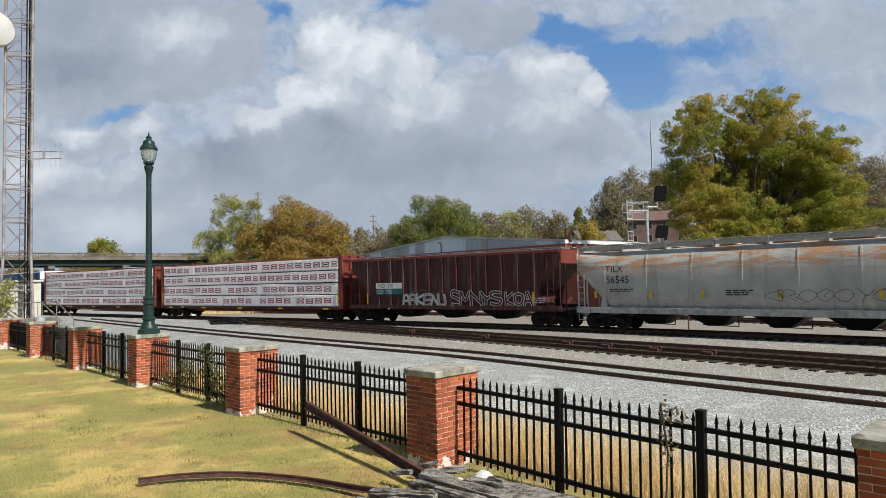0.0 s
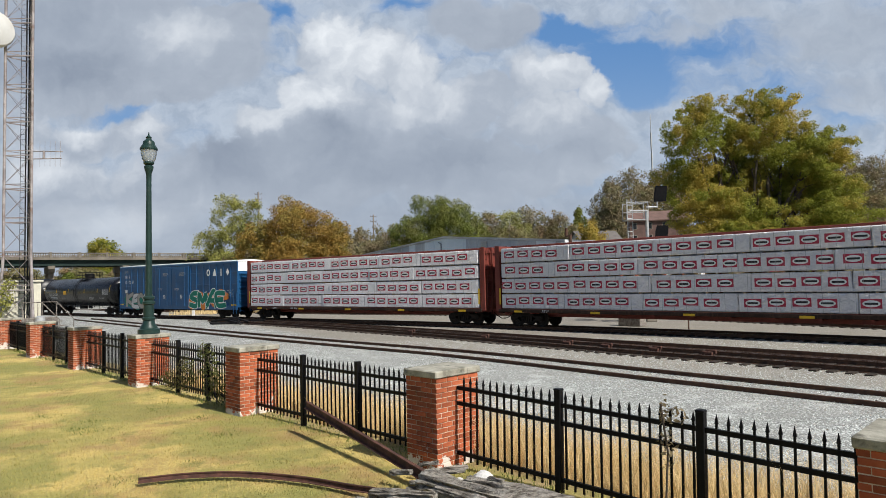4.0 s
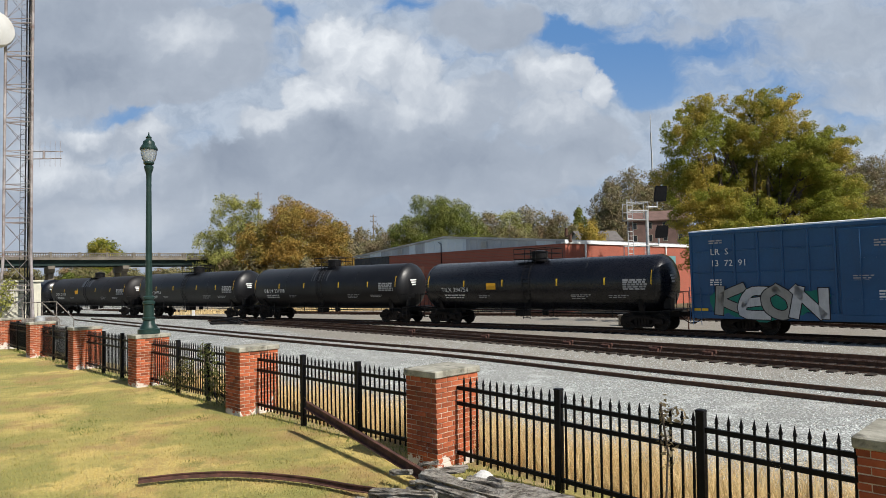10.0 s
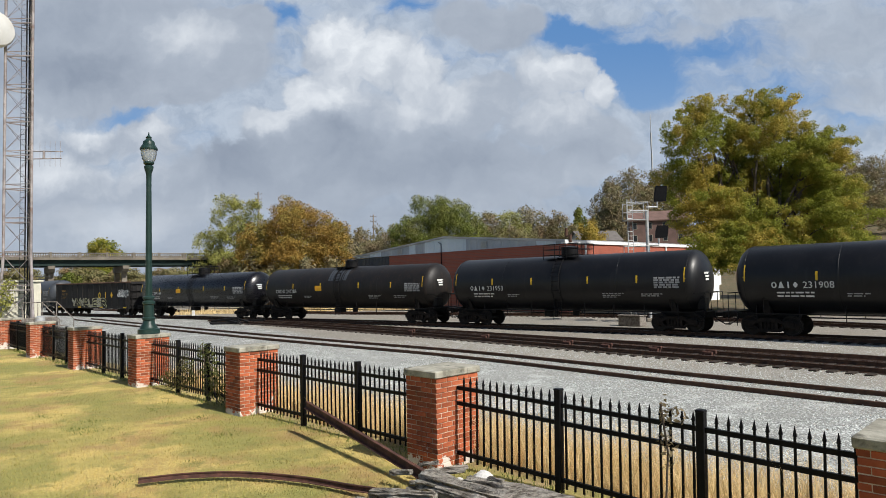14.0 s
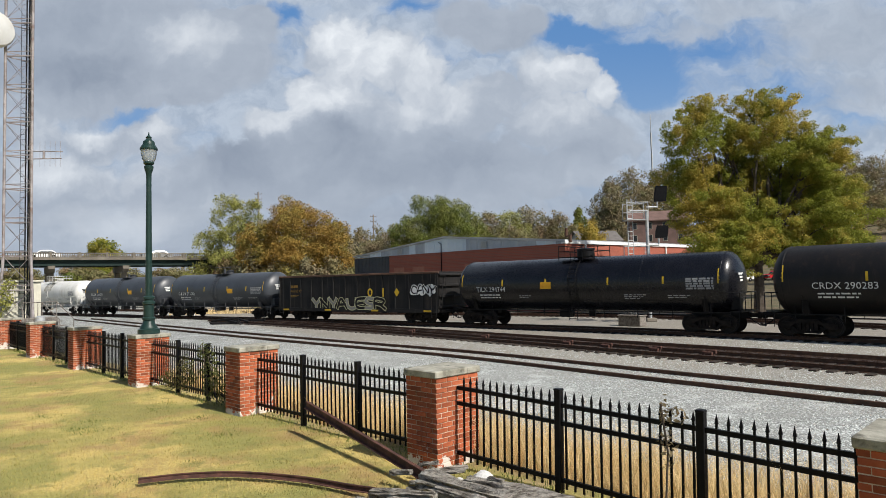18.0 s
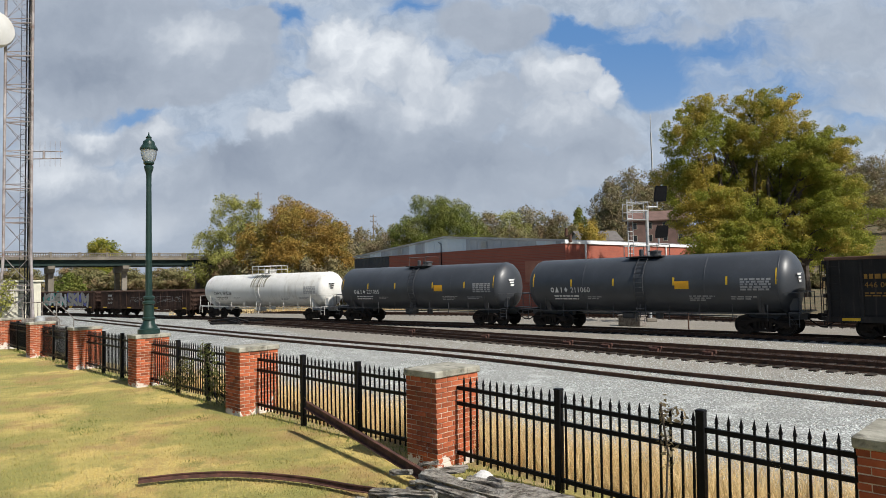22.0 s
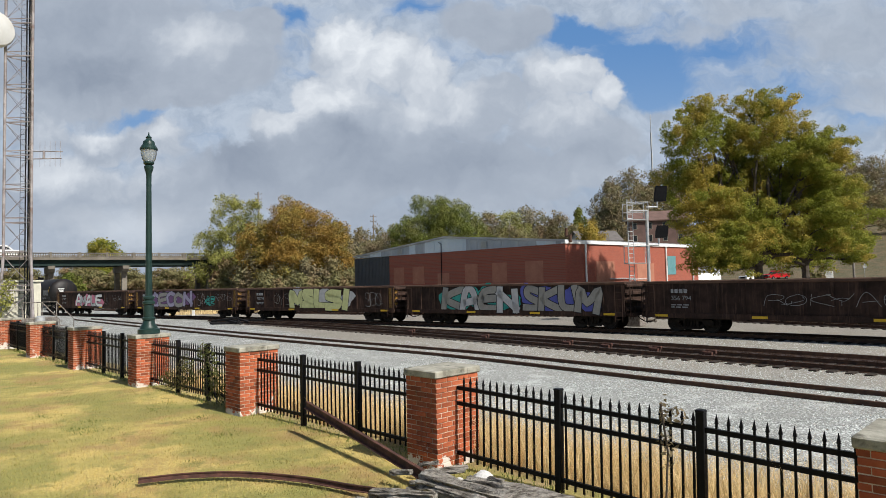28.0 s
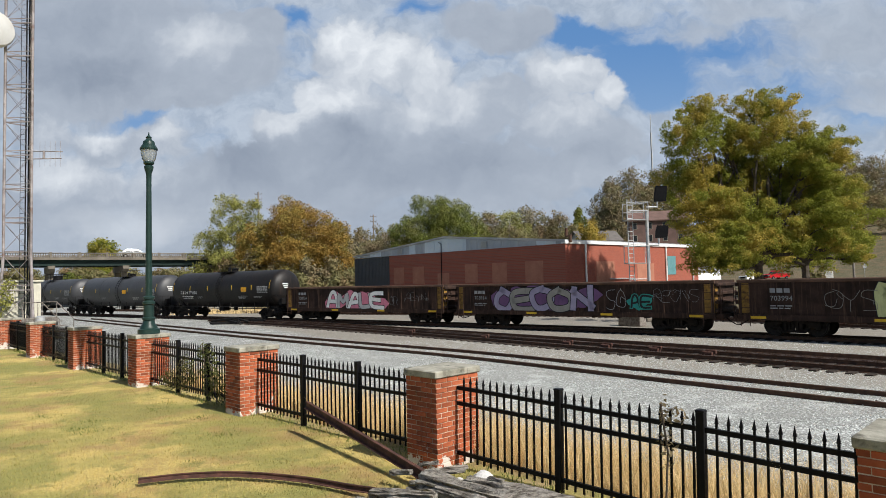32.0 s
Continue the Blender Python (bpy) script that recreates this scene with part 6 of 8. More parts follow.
for x in (-38.0, -19.0, -1.2, 8.4, 21.0, 36.0):
    pier = Shape()
    pier.prism([(-9.4, ZD - 1.14), (-9.4, ZD - 1.6), (-8.6, ZD - 2.1), (0.6, ZD - 2.1), (1.4, ZD - 1.6), (1.4, ZD - 1.14)], x - 0.42, x + 0.42, "x")
    p = part("pier_cap", pier, M["concrete"], bridge)
    for y in (-7.6, -0.2):
        s = Shape()
        s.box(x - 0.36, x + 0.36, y - 0.36, y + 0.36, -1.6, ZD - 2.1, bevel=0.04)
        part("pier_column", s, M["concrete"], bridge)

# ---- lattice tower and equipment hut ----
TX, TY = -31.4, 47.8
tower = thing("lattice_tower", pose(TX, TY, BED_Z), "tall rusty lattice radio tower", "radio tower")
TW, TH = 1.02, 34.0
legs = [(-TW, -0.35), (TW, -0.35), (0.0, 1.1)]
for lx, ly in legs:
    s = Shape()
    s.tube([(lx * 1.3, ly * 1.3, 0), (lx, ly, 5.6), (lx, ly, TH)], 0.10, 6)
    part("leg", s, M["tower_steel"], tower)
z = 0.6
k = 0
while z < TH:
    for a, b in ((0, 1), (1, 2), (2, 0)):
        pa, pb = legs[a], legs[b]
        for q0, q1, za, zb, rr in ((pa, pb, z, z, 0.055), (pa, pb, z + 0.35, z + 0.35, 0.04), (pa, pb, z + 0.35, z + 2.5, 0.017), (pb, pa, z + 0.35, z + 2.5, 0.017)):
            s = Shape()
            s.tube([(*q0, za), (*q1, zb)], rr, 4)
            part("brace", s, M["tower_steel"], tower)
    z += 2.5
s = Shape()
for dx in (0.15, 0.35, 0.5):
    s.tube([(dx, 0.3, 0), (dx, 0.3, TH)], 0.05, 6)
ladder(s, -0.15, 0.45, 0.3, TH, 0.4, 0.4)
part("cable_run", s, M["black_steel"], tower)
dish = Shape()
dish.lathe([(0.02, -0.55), (0.9, -0.45), (1.3, -0.2), (1.42, 0.1), (1.42, 0.75), (1.3, 0.95), (0.7, 1.15), (0.02, 1.2)], 28, pose(-1.7, -1.0, 22.35, 90, 0, 62) @ Matrix.Diagonal((0.94, 0.94, 0.94, 1)))
part("dish", dish, M["dish_white"], tower, "white drum microwave dish", smooth=40)
s = Shape()
s.tube([(-0.9, -0.4, 22.35), (-1.8, -0.7, 22.35)], 0.07, 6)
part("dish_arm", s, M["tower_steel"], tower)
s = Shape()
s.tube([(TW - 0.3, -0.35, 12.8), (TW + 2.2, -0.35, 12.8)], 0.04, 5)
s.tube([(TW - 0.3, -0.35, 13.4), (TW + 2.3, -0.35, 13.3)], 0.04, 5)
s.tube([(TW + 0.9, -0.35, 12.8), (TW + 0.9, -0.35, 13.4)], 0.09, 5)
for k in range(5):
    x = TW + 0.6 + k * 0.38
    s.tube([(x, -0.35, 12.2), (x, -0.35, 14.1)], 0.010, 4)
part("antenna", s, M["tower_steel"], tower, "yagi antenna on a side arm")

hut = thing("equipment_hut", pose(-35.04, 50.04, BED_Z, 0, 0, 38), "cream equipment hut overgrown with a vine", "hut")
s = Shape()
s.box(-4.0, 3.0, -2.4, 2.4, 0, 3.7, bevel=0.03)
part("wall", s, M["cream_paint"], hut)
s = Shape()
s.box(-4.15, 3.15, -2.55, 2.55, 3.7, 3.84, bevel=0.02)
part("roof", s, M["cream_paint"], hut)
s = Shape()
s.box(-0.9, 0.1, -2.46, -2.4, 0.1, 2.1, bevel=0.02)
part("door", s, M["cream_paint"], hut)

# ---- signal mast ----
SX, SY = 14.0, 44.0
mast = thing("signal_mast", pose(SX, SY, BED_Z), "galvanized railway signal mast with a ladder and black signal heads", "railway signal")
s = Shape()
s.tube([(0, 0, 0), (0, 0, 7.6)], 0.11, 12)
part("pole", s, M["galvanized"], mast, smooth=40)
s = Shape()
s.box(-0.35, 0.35, -0.35, 0.35, 0, 0.25, bevel=0.03)
part("footing", s, M["concrete"], mast)
s = Shape()
ladder(s, -1.15, 0, 0.3, 8.4, 0.34, 0.3, 0.03)
for z in (2.9, 5.3, 7.6):
    s.tube([(-1.15, 0, z), (0, 0, z)], 0.03, 5)
part("ladder", s, M["galvanized"], mast)
for z0 in (2.0, 3.95, 6.9):
    s = Shape()
    s.box(-1.5, -0.05, -0.5, 0.5, z0, z0 + 0.05)
    part("platform", s, M["galvanized"], mast)
    s = Shape()
    h = 1.2
    for x, y in ((-1.5, -0.5), (-0.05, -0.5), (-0.05, 0.5), (-1.5, 0.5)):
        s.tube([(x, y, z0), (x, y, z0 + h)], 0.03, 5)
    for q in ((h,) if z0 < 6 else (0.6, h)):
        s.tube([(-1.5, -0.5, z0 + q), (-0.05, -0.5, z0 + q), (-0.05, 0.5, z0 + q), (-1.5, 0.5, z0 + q)], 0.03, 5)
    if z0 != 2.0:
        part("handrail", s, M["galvanized"], mast)
for z0, tall in ((8.55, 0.92), (5.95, 0.72)):
    s = Shape()
    s.tube([(0, 0, z0 - 0.75), (0.75, 0, z0 - 0.75), (0.75, 0, z0 - 0.3)], 0.07, 8)
    part("bracket", s, M["galvanized"], mast)
    s = Shape()
    s.prism([(-0.45, -0.55), (0.35, -0.55), (0.42, 0.0), (0.45, 0.6), (-0.3, 0.65), (-0.42, 0.1)], -0.12, 0.0, "y", pose(0.98, 0.0, z0 + 0.12, 0, 0, -12) @ Matrix.Diagonal((1.0, 1, tall, 1)))
    head = part("signal_head", s, M["black_iron"], mast, "black signal head with hoods")
    for k in range(3):
        s = Shape()
        s.lathe([(0.15, 0.0), (0.15, 0.35)], 12, pose(0.95, 0.02, z0 + 0.45 - k * 0.35 * tall, 0, 0, -25) @ pose(0, 0, 0, -90, 0, 0), caps=False)
        part("hood", s, M["black_iron"], head)


# ---- trees ----
def leaf_cloud(blobs, count, size, rng):
    """Leaf clumps near the skin of and within overlapping ellipsoids, as folded leaves."""
    V = []
    total = sum(b[3] * b[4] * b[5] for b in blobs)
    for b in blobs:
        n = int(count * b[3] * b[4] * b[5] / total)
        d = rng.normal(size=(n, 3))
        d /= np.linalg.norm(d, axis=1)[:, None]
        lump = 1 + 0.16 * np.sin(d[:, 0] * 7 + b[0]) * np.cos(d[:, 2] * 6 + b[1]) + 0.12 * np.sin(d[:, 1] * 11 + b[2])
        rad = (0.35 + 0.68 * rng.random(n) ** 0.6) * lump
        c = np.array(b[:3]) + d * rad[:, None] * np.array(b[3:6])
        sz = size * (0.6 + 0.8 * rng.random(n))
        nr = d * 1.0 + rng.normal(size=(n, 3)) * 0.55 + np.array([0, 0, 0.25])
        nr /= np.linalg.norm(nr, axis=1)[:, None]
        a = np.cross(nr, rng.normal(size=(n, 3)))
        a /= np.linalg.norm(a, axis=1)[:, None] + 1e-9
        e = np.cross(nr, a)
        fold = np.cross(a, e) * 0.25
        p = np.stack([c - a * sz[:, None], c + e * sz[:, None] * 0.55 + fold * sz[:, None], c + a * sz[:, None], c - e * sz[:, None] * 0.55 + fold * sz[:, None]], 1).reshape(-1, 3)
        V.append(p)
    V = np.vstack(V)
    n = V.shape[0] // 4
    idx = np.arange(n) * 4
    F = np.empty((2 * n, 3), int)
    F[0::2] = np.stack([idx, idx + 1, idx + 2], 1)
    F[1::2] = np.stack([idx, idx + 2, idx + 3], 1)
    return V, F


def raw_mesh(name, V, F, mat):
    me = bpy.data.meshes.new(name)
    n, k = F.shape
    me.vertices.add(len(V))
    me.vertices.foreach_set("co", np.asarray(V, np.float32).ravel())
    me.loops.add(n * k)
    me.loops.foreach_set("vertex_index", F.ravel().astype(np.int32))
    me.polygons.add(n)
    me.polygons.foreach_set("loop_start", (np.arange(n) * k).astype(np.int32))
    me.materials.append(mat)
    me.update(calc_edges=True)
    return me


def limbs(s, base, tip, r, rng, depth, spread):
    base, tip = Vector(base), Vector(tip)
    mid = base.lerp(tip, 0.5) + Vector((rng.uniform(-1, 1), rng.uniform(-1, 1), rng.uniform(-0.3, 0.5))) * (tip - base).length * 0.08
    s.tube([base, mid, tip], [r, r * 0.75, r * 0.45], 6 if r > 0.08 else 4)
    if depth == 0:
        return
    for k in range(3):
        d = (tip - base).normalized()
        out = Vector((rng.uniform(-1, 1), rng.uniform(-1, 1), rng.uniform(-0.1, 0.9))).normalized()
        start = base.lerp(tip, rng.uniform(0.45, 1.0))
        limbs(s, start, start + (d * 0.5 + out * spread).normalized() * (tip - base).length * rng.uniform(0.16, 0.30), r * 0.5, rng, depth - 1, spread)


def tree(x, y, base_z, height, crown, leaves, size, mat, label, seed, trunk=0.3, fork=0.3, depth=3, sprays=9, spray=0.35, core=0.86, reach=(0.82, 0.82)):
    """crown: blobs (dx, dy, dz, rx, ry, rz) in shares of the height."""
    t = thing("tree", pose(x, y, base_z), label, "tree")
    r1 = random.Random(seed)
    s = Shape()
    top = height * fork
    s.tube([(0, 0, -0.4), (0.05, 0, top * 0.5), (0, 0, top)], [trunk * 1.3, trunk, trunk * 0.85], 9)
    for b in crown:
        p = Vector((b[0], b[1], b[2])) * height
        limbs(s, (0, 0, top * r1.uniform(0.7, 1.0)), p * 0.9, trunk * 0.5, r1, depth - 1, 0.7)
    part("trunk", s, M["bark"], t, "dark furrowed trunk and limbs", fix=False)
    lumps = []
    for b in crown:
        lumps.append(tuple(q * core for q in b[3:6]))
        lumps[-1] = (*b[:3], *lumps[-1])
        for k in range(sprays):
            d = Vector((r1.gauss(0, 1), r1.gauss(0, 1), r1.gauss(0.25, 1))).normalized()
            f = r1.uniform(spray * 0.75, spray * 1.25)
            q = r1.uniform(*reach)
            lumps.append((b[0] + d.x * b[3] * q, b[1] + d.y * b[4] * q, b[2] + d.z * b[5] * q, b[3] * f, b[4] * f, b[5] * f * 0.95))
    V, F = leaf_cloud([tuple(q * height for q in b) for b in lumps], leaves, size, np.random.default_rng(seed))
    part("crown", raw_mesh("crown", V, F, mat), None, t)
    return t


BIG = [(-0.215, 0.0, 0.905, 0.11, 0.12, 0.085), (-0.295, -0.05, 0.78, 0.13, 0.13, 0.11), (-0.27, 0.05, 0.62, 0.16, 0.15, 0.13), (-0.24, -0.06, 0.46, 0.16, 0.15, 0.12), (-0.22, -0.08, 0.31, 0.17, 0.14, 0.10),
       (0.06, 0.0, 0.925, 0.14, 0.13, 0.085), (0.17, 0.04, 0.84, 0.12, 0.13, 0.10), (0.00, -0.04, 0.76, 0.14, 0.14, 0.11), (0.30, 0.0, 0.73, 0.14, 0.14, 0.10),
       (0.20, -0.05, 0.66, 0.17, 0.16, 0.12), (0.34, 0.04, 0.56, 0.15, 0.15, 0.12), (0.30, -0.08, 0.42, 0.17, 0.16, 0.10), (0.10, 0.08, 0.50, 0.13, 0.12, 0.12), (-0.08, 0.08, 0.58, 0.15, 0.14, 0.14), (-0.06, -0.06, 0.42, 0.14, 0.12, 0.11), (0.10, -0.08, 0.33, 0.15, 0.12, 0.09), (0.03, 0.12, 0.68, 0.15, 0.13, 0.12), (0.18, 0.10, 0.54, 0.16, 0.14, 0.12), (-0.10, 0.02, 0.80, 0.10, 0.12, 0.10),
       (-0.16, -0.14, 0.23, 0.13, 0.11, 0.07), (-0.28, -0.10, 0.24, 0.10, 0.10, 0.07), (-0.10, -0.16, 0.32, 0.13, 0.10, 0.08), (0.30, -0.10, 0.30, 0.15, 0.12, 0.07)]
tree(25.1, 51.5, -1.3, 17.7, BIG, 240000, 0.078, M["leaf_big"], "large olive-green tree turning yellow beside the warehouse", 4, 0.36, 0.26, 3, sprays=60, spray=0.19, core=0.55, reach=(0.62, 1.08))
LOW = [(0.0, 0, 0.82, 0.22, 0.2, 0.16), (-0.24, 0, 0.66, 0.22, 0.2, 0.15), (0.24, 0, 0.66, 0.22, 0.2, 0.15), (-0.34, -0.1, 0.45, 0.17, 0.18, 0.11), (0.36, -0.1, 0.44, 0.16, 0.18, 0.11), (0.0, -0.15, 0.52, 0.22, 0.2, 0.12), (-0.28, -0.2, 0.32, 0.15, 0.14, 0.08), (0.30, -0.2, 0.30, 0.15, 0.14, 0.08)]
tree(46.0, 82.0, -1.0, 15.5, LOW, 60000, 0.12, M["leaf_big"], "spreading olive-green tree on the grass by the road", 5, 0.42, 0.3, 3, sprays=30, spray=0.24, core=0.6, reach=(0.62, 1.05))
ROUND = [(0, 0, 0.72, 0.30, 0.30, 0.26), (-0.25, 0, 0.55, 0.24, 0.24, 0.22), (0.26, 0, 0.55, 0.24, 0.24, 0.22), (0.0, -0.1, 0.4, 0.34, 0.3, 0.2), (-0.36, 0, 0.3, 0.18, 0.18, 0.2), (0.38, 0, 0.3, 0.18, 0.18, 0.2)]


def tree_at(px, top_px, width_px, dist, blobs, leaves, size, mat, label, seed, base=None, **k):
    """px, top_px, width_px: bearing, top and width as seen in a 1568 x 882 view of this lens, from the plan of the skyline."""
    x = (px - 784) / 1140.7 * dist
    base = ground_z(x, dist) if base is None else base
    top = 1.8 + (497 - 0.0225 * (px - 784) - top_px) / 1140.7 * dist
    h = top - base
    wide = width_px / 1140.7 * dist
    spread = max(abs(b[0]) + b[3] for b in blobs) * 2 * h
    q = wide / spread
    tall = max(b[2] + b[5] for b in blobs)
    bl = [(b[0] * q, b[1] * q, b[2] / tall * 0.97, b[3] * q, b[4] * q, b[5] / tall) for b in blobs]
    return tree(x, dist, base, h, bl, leaves, size, mat, label, seed, **k)


tree_at(520, 346, 235, 96, ROUND, 56000, 0.135, M["leaf_orange"], "rounded orange-brown autumn tree", 12, sprays=30, spray=0.24, core=0.7, reach=(0.65, 1.0))
tree_at(425, 345, 205, 104, ROUND, 26000, 0.145, M["leaf_yellow"], "yellow-green thinning tree beside the bridge", 13, sprays=26, spray=0.22, core=0.5, reach=(0.6, 1.05))
tree_at(590, 385, 120, 108, ROUND, 17000, 0.17, M["leaf_brown"], "brown autumn tree beside the warehouse", 14)
tree_at(778, 336, 205, 112, ROUND, 70000, 0.13, M["leaf_green"], "rounded dark green tree behind the warehouse", 15, sprays=30, spray=0.24, core=0.7, reach=(0.65, 1.0))
tree_at(185, 420, 100, 150, ROUND, 11000, 0.24, M["leaf_big"], "green tree behind the bridge", 16)
WOODS = [(640, 398, 110, 120, "leaf_mixed"), (690, 392, 110, 125, "leaf_mixed"), (665, 415, 120, 116, "leaf_brown"), (860, 372, 110, 165, "leaf_mixed"), (900, 364, 110, 170, "leaf_yellow"), (940, 355, 120, 175, "leaf_brown"), (985, 372, 110, 170, "leaf_mixed"),
         (1028, 364, 50, 160, "leaf_green"), (1046, 386, 84, 126, "leaf_gold"), (1010, 392, 90, 150, "leaf_mixed"), (920, 392, 120, 150, "leaf_mixed"), (1085, 312, 110, 185, "leaf_brown"), (1120, 290, 130, 195, "leaf_brown"), (1175, 284, 130, 200, "leaf_mixed"), (1080, 345, 80, 180, "leaf_brown"),
         (1240, 290, 160, 210, "leaf_brown"), (1330, 290, 180, 215, "leaf_mixed"), (1430, 280, 180, 212, "leaf_mixed"), (1500, 262, 170, 190, "leaf_mixed"), (1560, 262, 150, 175, "leaf_brown"), (1640, 255, 170, 180, "leaf_mixed"), (1530, 330, 140, 160, "leaf_mixed"),
         (140, 470, 130, 135, "leaf_mixed"), (220, 478, 130, 132, "leaf_mixed"), (300, 470, 130, 135, "leaf_mixed"), (400, 455, 130, 118, "leaf_mixed"), (450, 450, 120, 100, "leaf_brown"), (570, 440, 120, 98, "leaf_orange"), (620, 455, 90, 100, "leaf_mixed"), (30, 470, 120, 140, "leaf_mixed"), (1420, 395, 120, 110, "leaf_big"), (1490, 345, 110, 150, "leaf_mixed")]
for i, (px, ty, w, d, m) in enumerate(WOODS):
    tree_at(px, ty, w, d, ROUND, 10500, 0.165 * d / 120, M[m], "autumn tree in the hillside wood", 40 + i, depth=2, sprays=16, spray=0.27, core=0.7, reach=(0.65, 1.0))

# ---- clouds ----
def cloud_material():
    """Layers from back to front: blue, thin veil, grey sheet, low white bank, heaped cloud, haze over the skyline."""
    n = Nodes("cloud_sky")
    uv = n.tree.nodes.new("ShaderNodeUVMap").outputs[0]
    height = n.add("ShaderNodeSeparateXYZ", Vector=uv).outputs[1]

    def vec(op, a, b, c=None):
        node = n.tree.nodes.new("ShaderNodeVectorMath")
        node.operation = op
        for k, q in enumerate((a, b, c)):
            if q is not None:
                n.put(node.inputs[k], q)
        return node.outputs["Value" if op == "LENGTH" else 0]

    p = uv
    for scale, reach, detail in ((6.0, 0.10, 3.0), (19.0, 0.045, 4.0), (60.0, 0.016, 3.0)):
        w = n.add("ShaderNodeTexNoise", Vector=uv, Scale=scale, Detail=detail, Roughness=0.55).outputs["Color"]
        p = vec("ADD", p, vec("MULTIPLY", vec("SUBTRACT", w, (0.5, 0.5, 0.5)), (reach, reach, 0.0)))

    def after(value):
        """The place, reckoned once value is known: it keeps few values in work at a time."""
        return p if value is None else vec("MULTIPLY_ADD", value, (1e-9, 1e-9, 0.0), p)

    def oval(cx, cy, rx, ry, last=None):
        """1 in the middle, 0 on the rim: bearing and height as shares of the distance."""
        u, v = (cx - 784) / 1140.7, (497 - 0.0225 * (cx - 784) - cy) / 1140.7
        m = n.add("ShaderNodeMapping", Vector=after(last), Location=(-u * 1140.7 / rx, -v * 1140.7 / ry, 0), Scale=(1140.7 / rx, 1140.7 / ry, 0))
        return n.math("SUBTRACT", 1.0, vec("LENGTH", m.outputs[0], None))

    def union(items):
        acc = None
        for b in items:
            t = oval(*b, acc)
            acc = t if acc is None else n.math("MAXIMUM", acc, t)
        return acc

    def glow(items):
        acc = None
        for w, *b in items:
            t = n.math("MULTIPLY", n.step(oval(*b, acc), 0.0, 0.9), w)
            acc = t if acc is None else n.math("ADD", acc, t)
        return acc

    def plus(*values):
        acc = values[0]
        for q in values[1:]:
            acc = n.math("ADD", acc, q)
        return acc

    def centred(value, k):
        return n.math("MULTIPLY", n.math("SUBTRACT", value, 0.5), k)

    fbm = n.noise(p, 9.0, 8, 0.55)
    lit = n.noise(vec("ADD", p, (0.012, -0.016, 0.0)), 9.0, 8, 0.55)
    relief = n.math("SUBTRACT", fbm, lit)
    fine = n.noise(p, 26.0, 6, 0.6)
    soft = n.noise(vec("MULTIPLY", uv, (1.0, 2.0, 1.0)), 3.2, 5, 0.55)
    lump = n.tree.nodes.new("ShaderNodeTexVoronoi")
    lump.feature = "SMOOTH_F1"
    n.put(lump.inputs["Vector"], p)
    lump.inputs["Scale"].default_value, lump.inputs["Smoothness"].default_value, lump.inputs["Detail"].default_value = 15.0, 0.5, 3.0
    bulge = n.math("SUBTRACT", 0.42, lump.outputs["Distance"])

    def paint(tone):
        ramp = n.tree.nodes.new("ShaderNodeValToRGB")
        n.put(ramp.inputs[0], tone)
        e = ramp.color_ramp.elements
        e[0].position, e[0].color = 0.10, (0.205, 0.245, 0.315, 1)
        e[1].position, e[1].color = 1.0, (0.74, 0.77, 0.80, 1)
        mid = e.new(0.5)
        mid.color = (0.335, 0.38, 0.45, 1)
        return ramp.outputs[0]

    # blue and the veil over it
    blue = glow([(1.1, 1090, 110, 150, 90), (0.9, 1010, 40, 130, 45), (0.6, 1190, 100, 150, 90), (0.45, 1330, 70, 150, 60), (0.45, 1420, 170, 130, 50), (0.9, 425, 75, 50, 40), (0.8, 500, 8, 80, 40), (0.7, 215, 192, 90, 28), (0.5, 715, 4, 80, 30), (0.4, 1500, 215, 110, 45), (0.6, 1170, 165, 90, 50)])
    sky_col = n.mix(n.step(height, 0.0, 0.42), (0.30, 0.42, 0.57), (0.095, 0.215, 0.44))
    streak = n.noise(vec("MULTIPLY", p, (1.0, 2.4, 1.0)), 5.0, 8, 0.62)
    veil = n.step(plus(n.math("SUBTRACT", 0.92, blue), centred(streak, 2.2)), 0.1, 1.0)
    col = n.mix(veil, sky_col, n.mix(n.step(fine, 0.3, 0.7), (0.29, 0.35, 0.44), (0.40, 0.46, 0.545)))
    # pale bank at the upper end of the view
    bank = union([(1480, 70, 170, 90), (1540, 20, 160, 80), (1290, 20, 110, 40), (1520, 150, 120, 50), (1200, 50, 60, 25), (1500, 190, 60, 26)])
    col = n.mix(n.math("MULTIPLY", n.step(plus(bank, centred(fbm, 1.2), centred(streak, 0.8)), -0.1, 0.8), 0.7), col, paint(plus(centred(soft, 0.5), centred(fine, 0.1), 0.47)))
    # grey sheet
    sheet = union([(100, 40, 330, 130), (320, 90, 165, 85), (60, 140, 190, 70), (400, 30, 90, 55), (300, 150, 110, 40), (860, 30, 110, 50)])
    col = n.mix(n.step(plus(sheet, centred(fbm, 0.6), centred(fine, 0.25)), -0.08, 0.22), col,
                paint(plus(0.42, centred(soft, 0.55), centred(fine, 0.10), n.math("MULTIPLY", relief, 0.5), n.math("MULTIPLY", glow([(0.2, 320, 40, 120, 60), (-0.16, 100, 110, 220, 70), (-0.08, 100, 20, 160, 60)]), 1.0))))
    # low white bank
    low = union([(130, 240, 110, 52), (250, 240, 95, 48), (60, 330, 200, 110), (300, 330, 170, 80), (20, 230, 90, 45)])
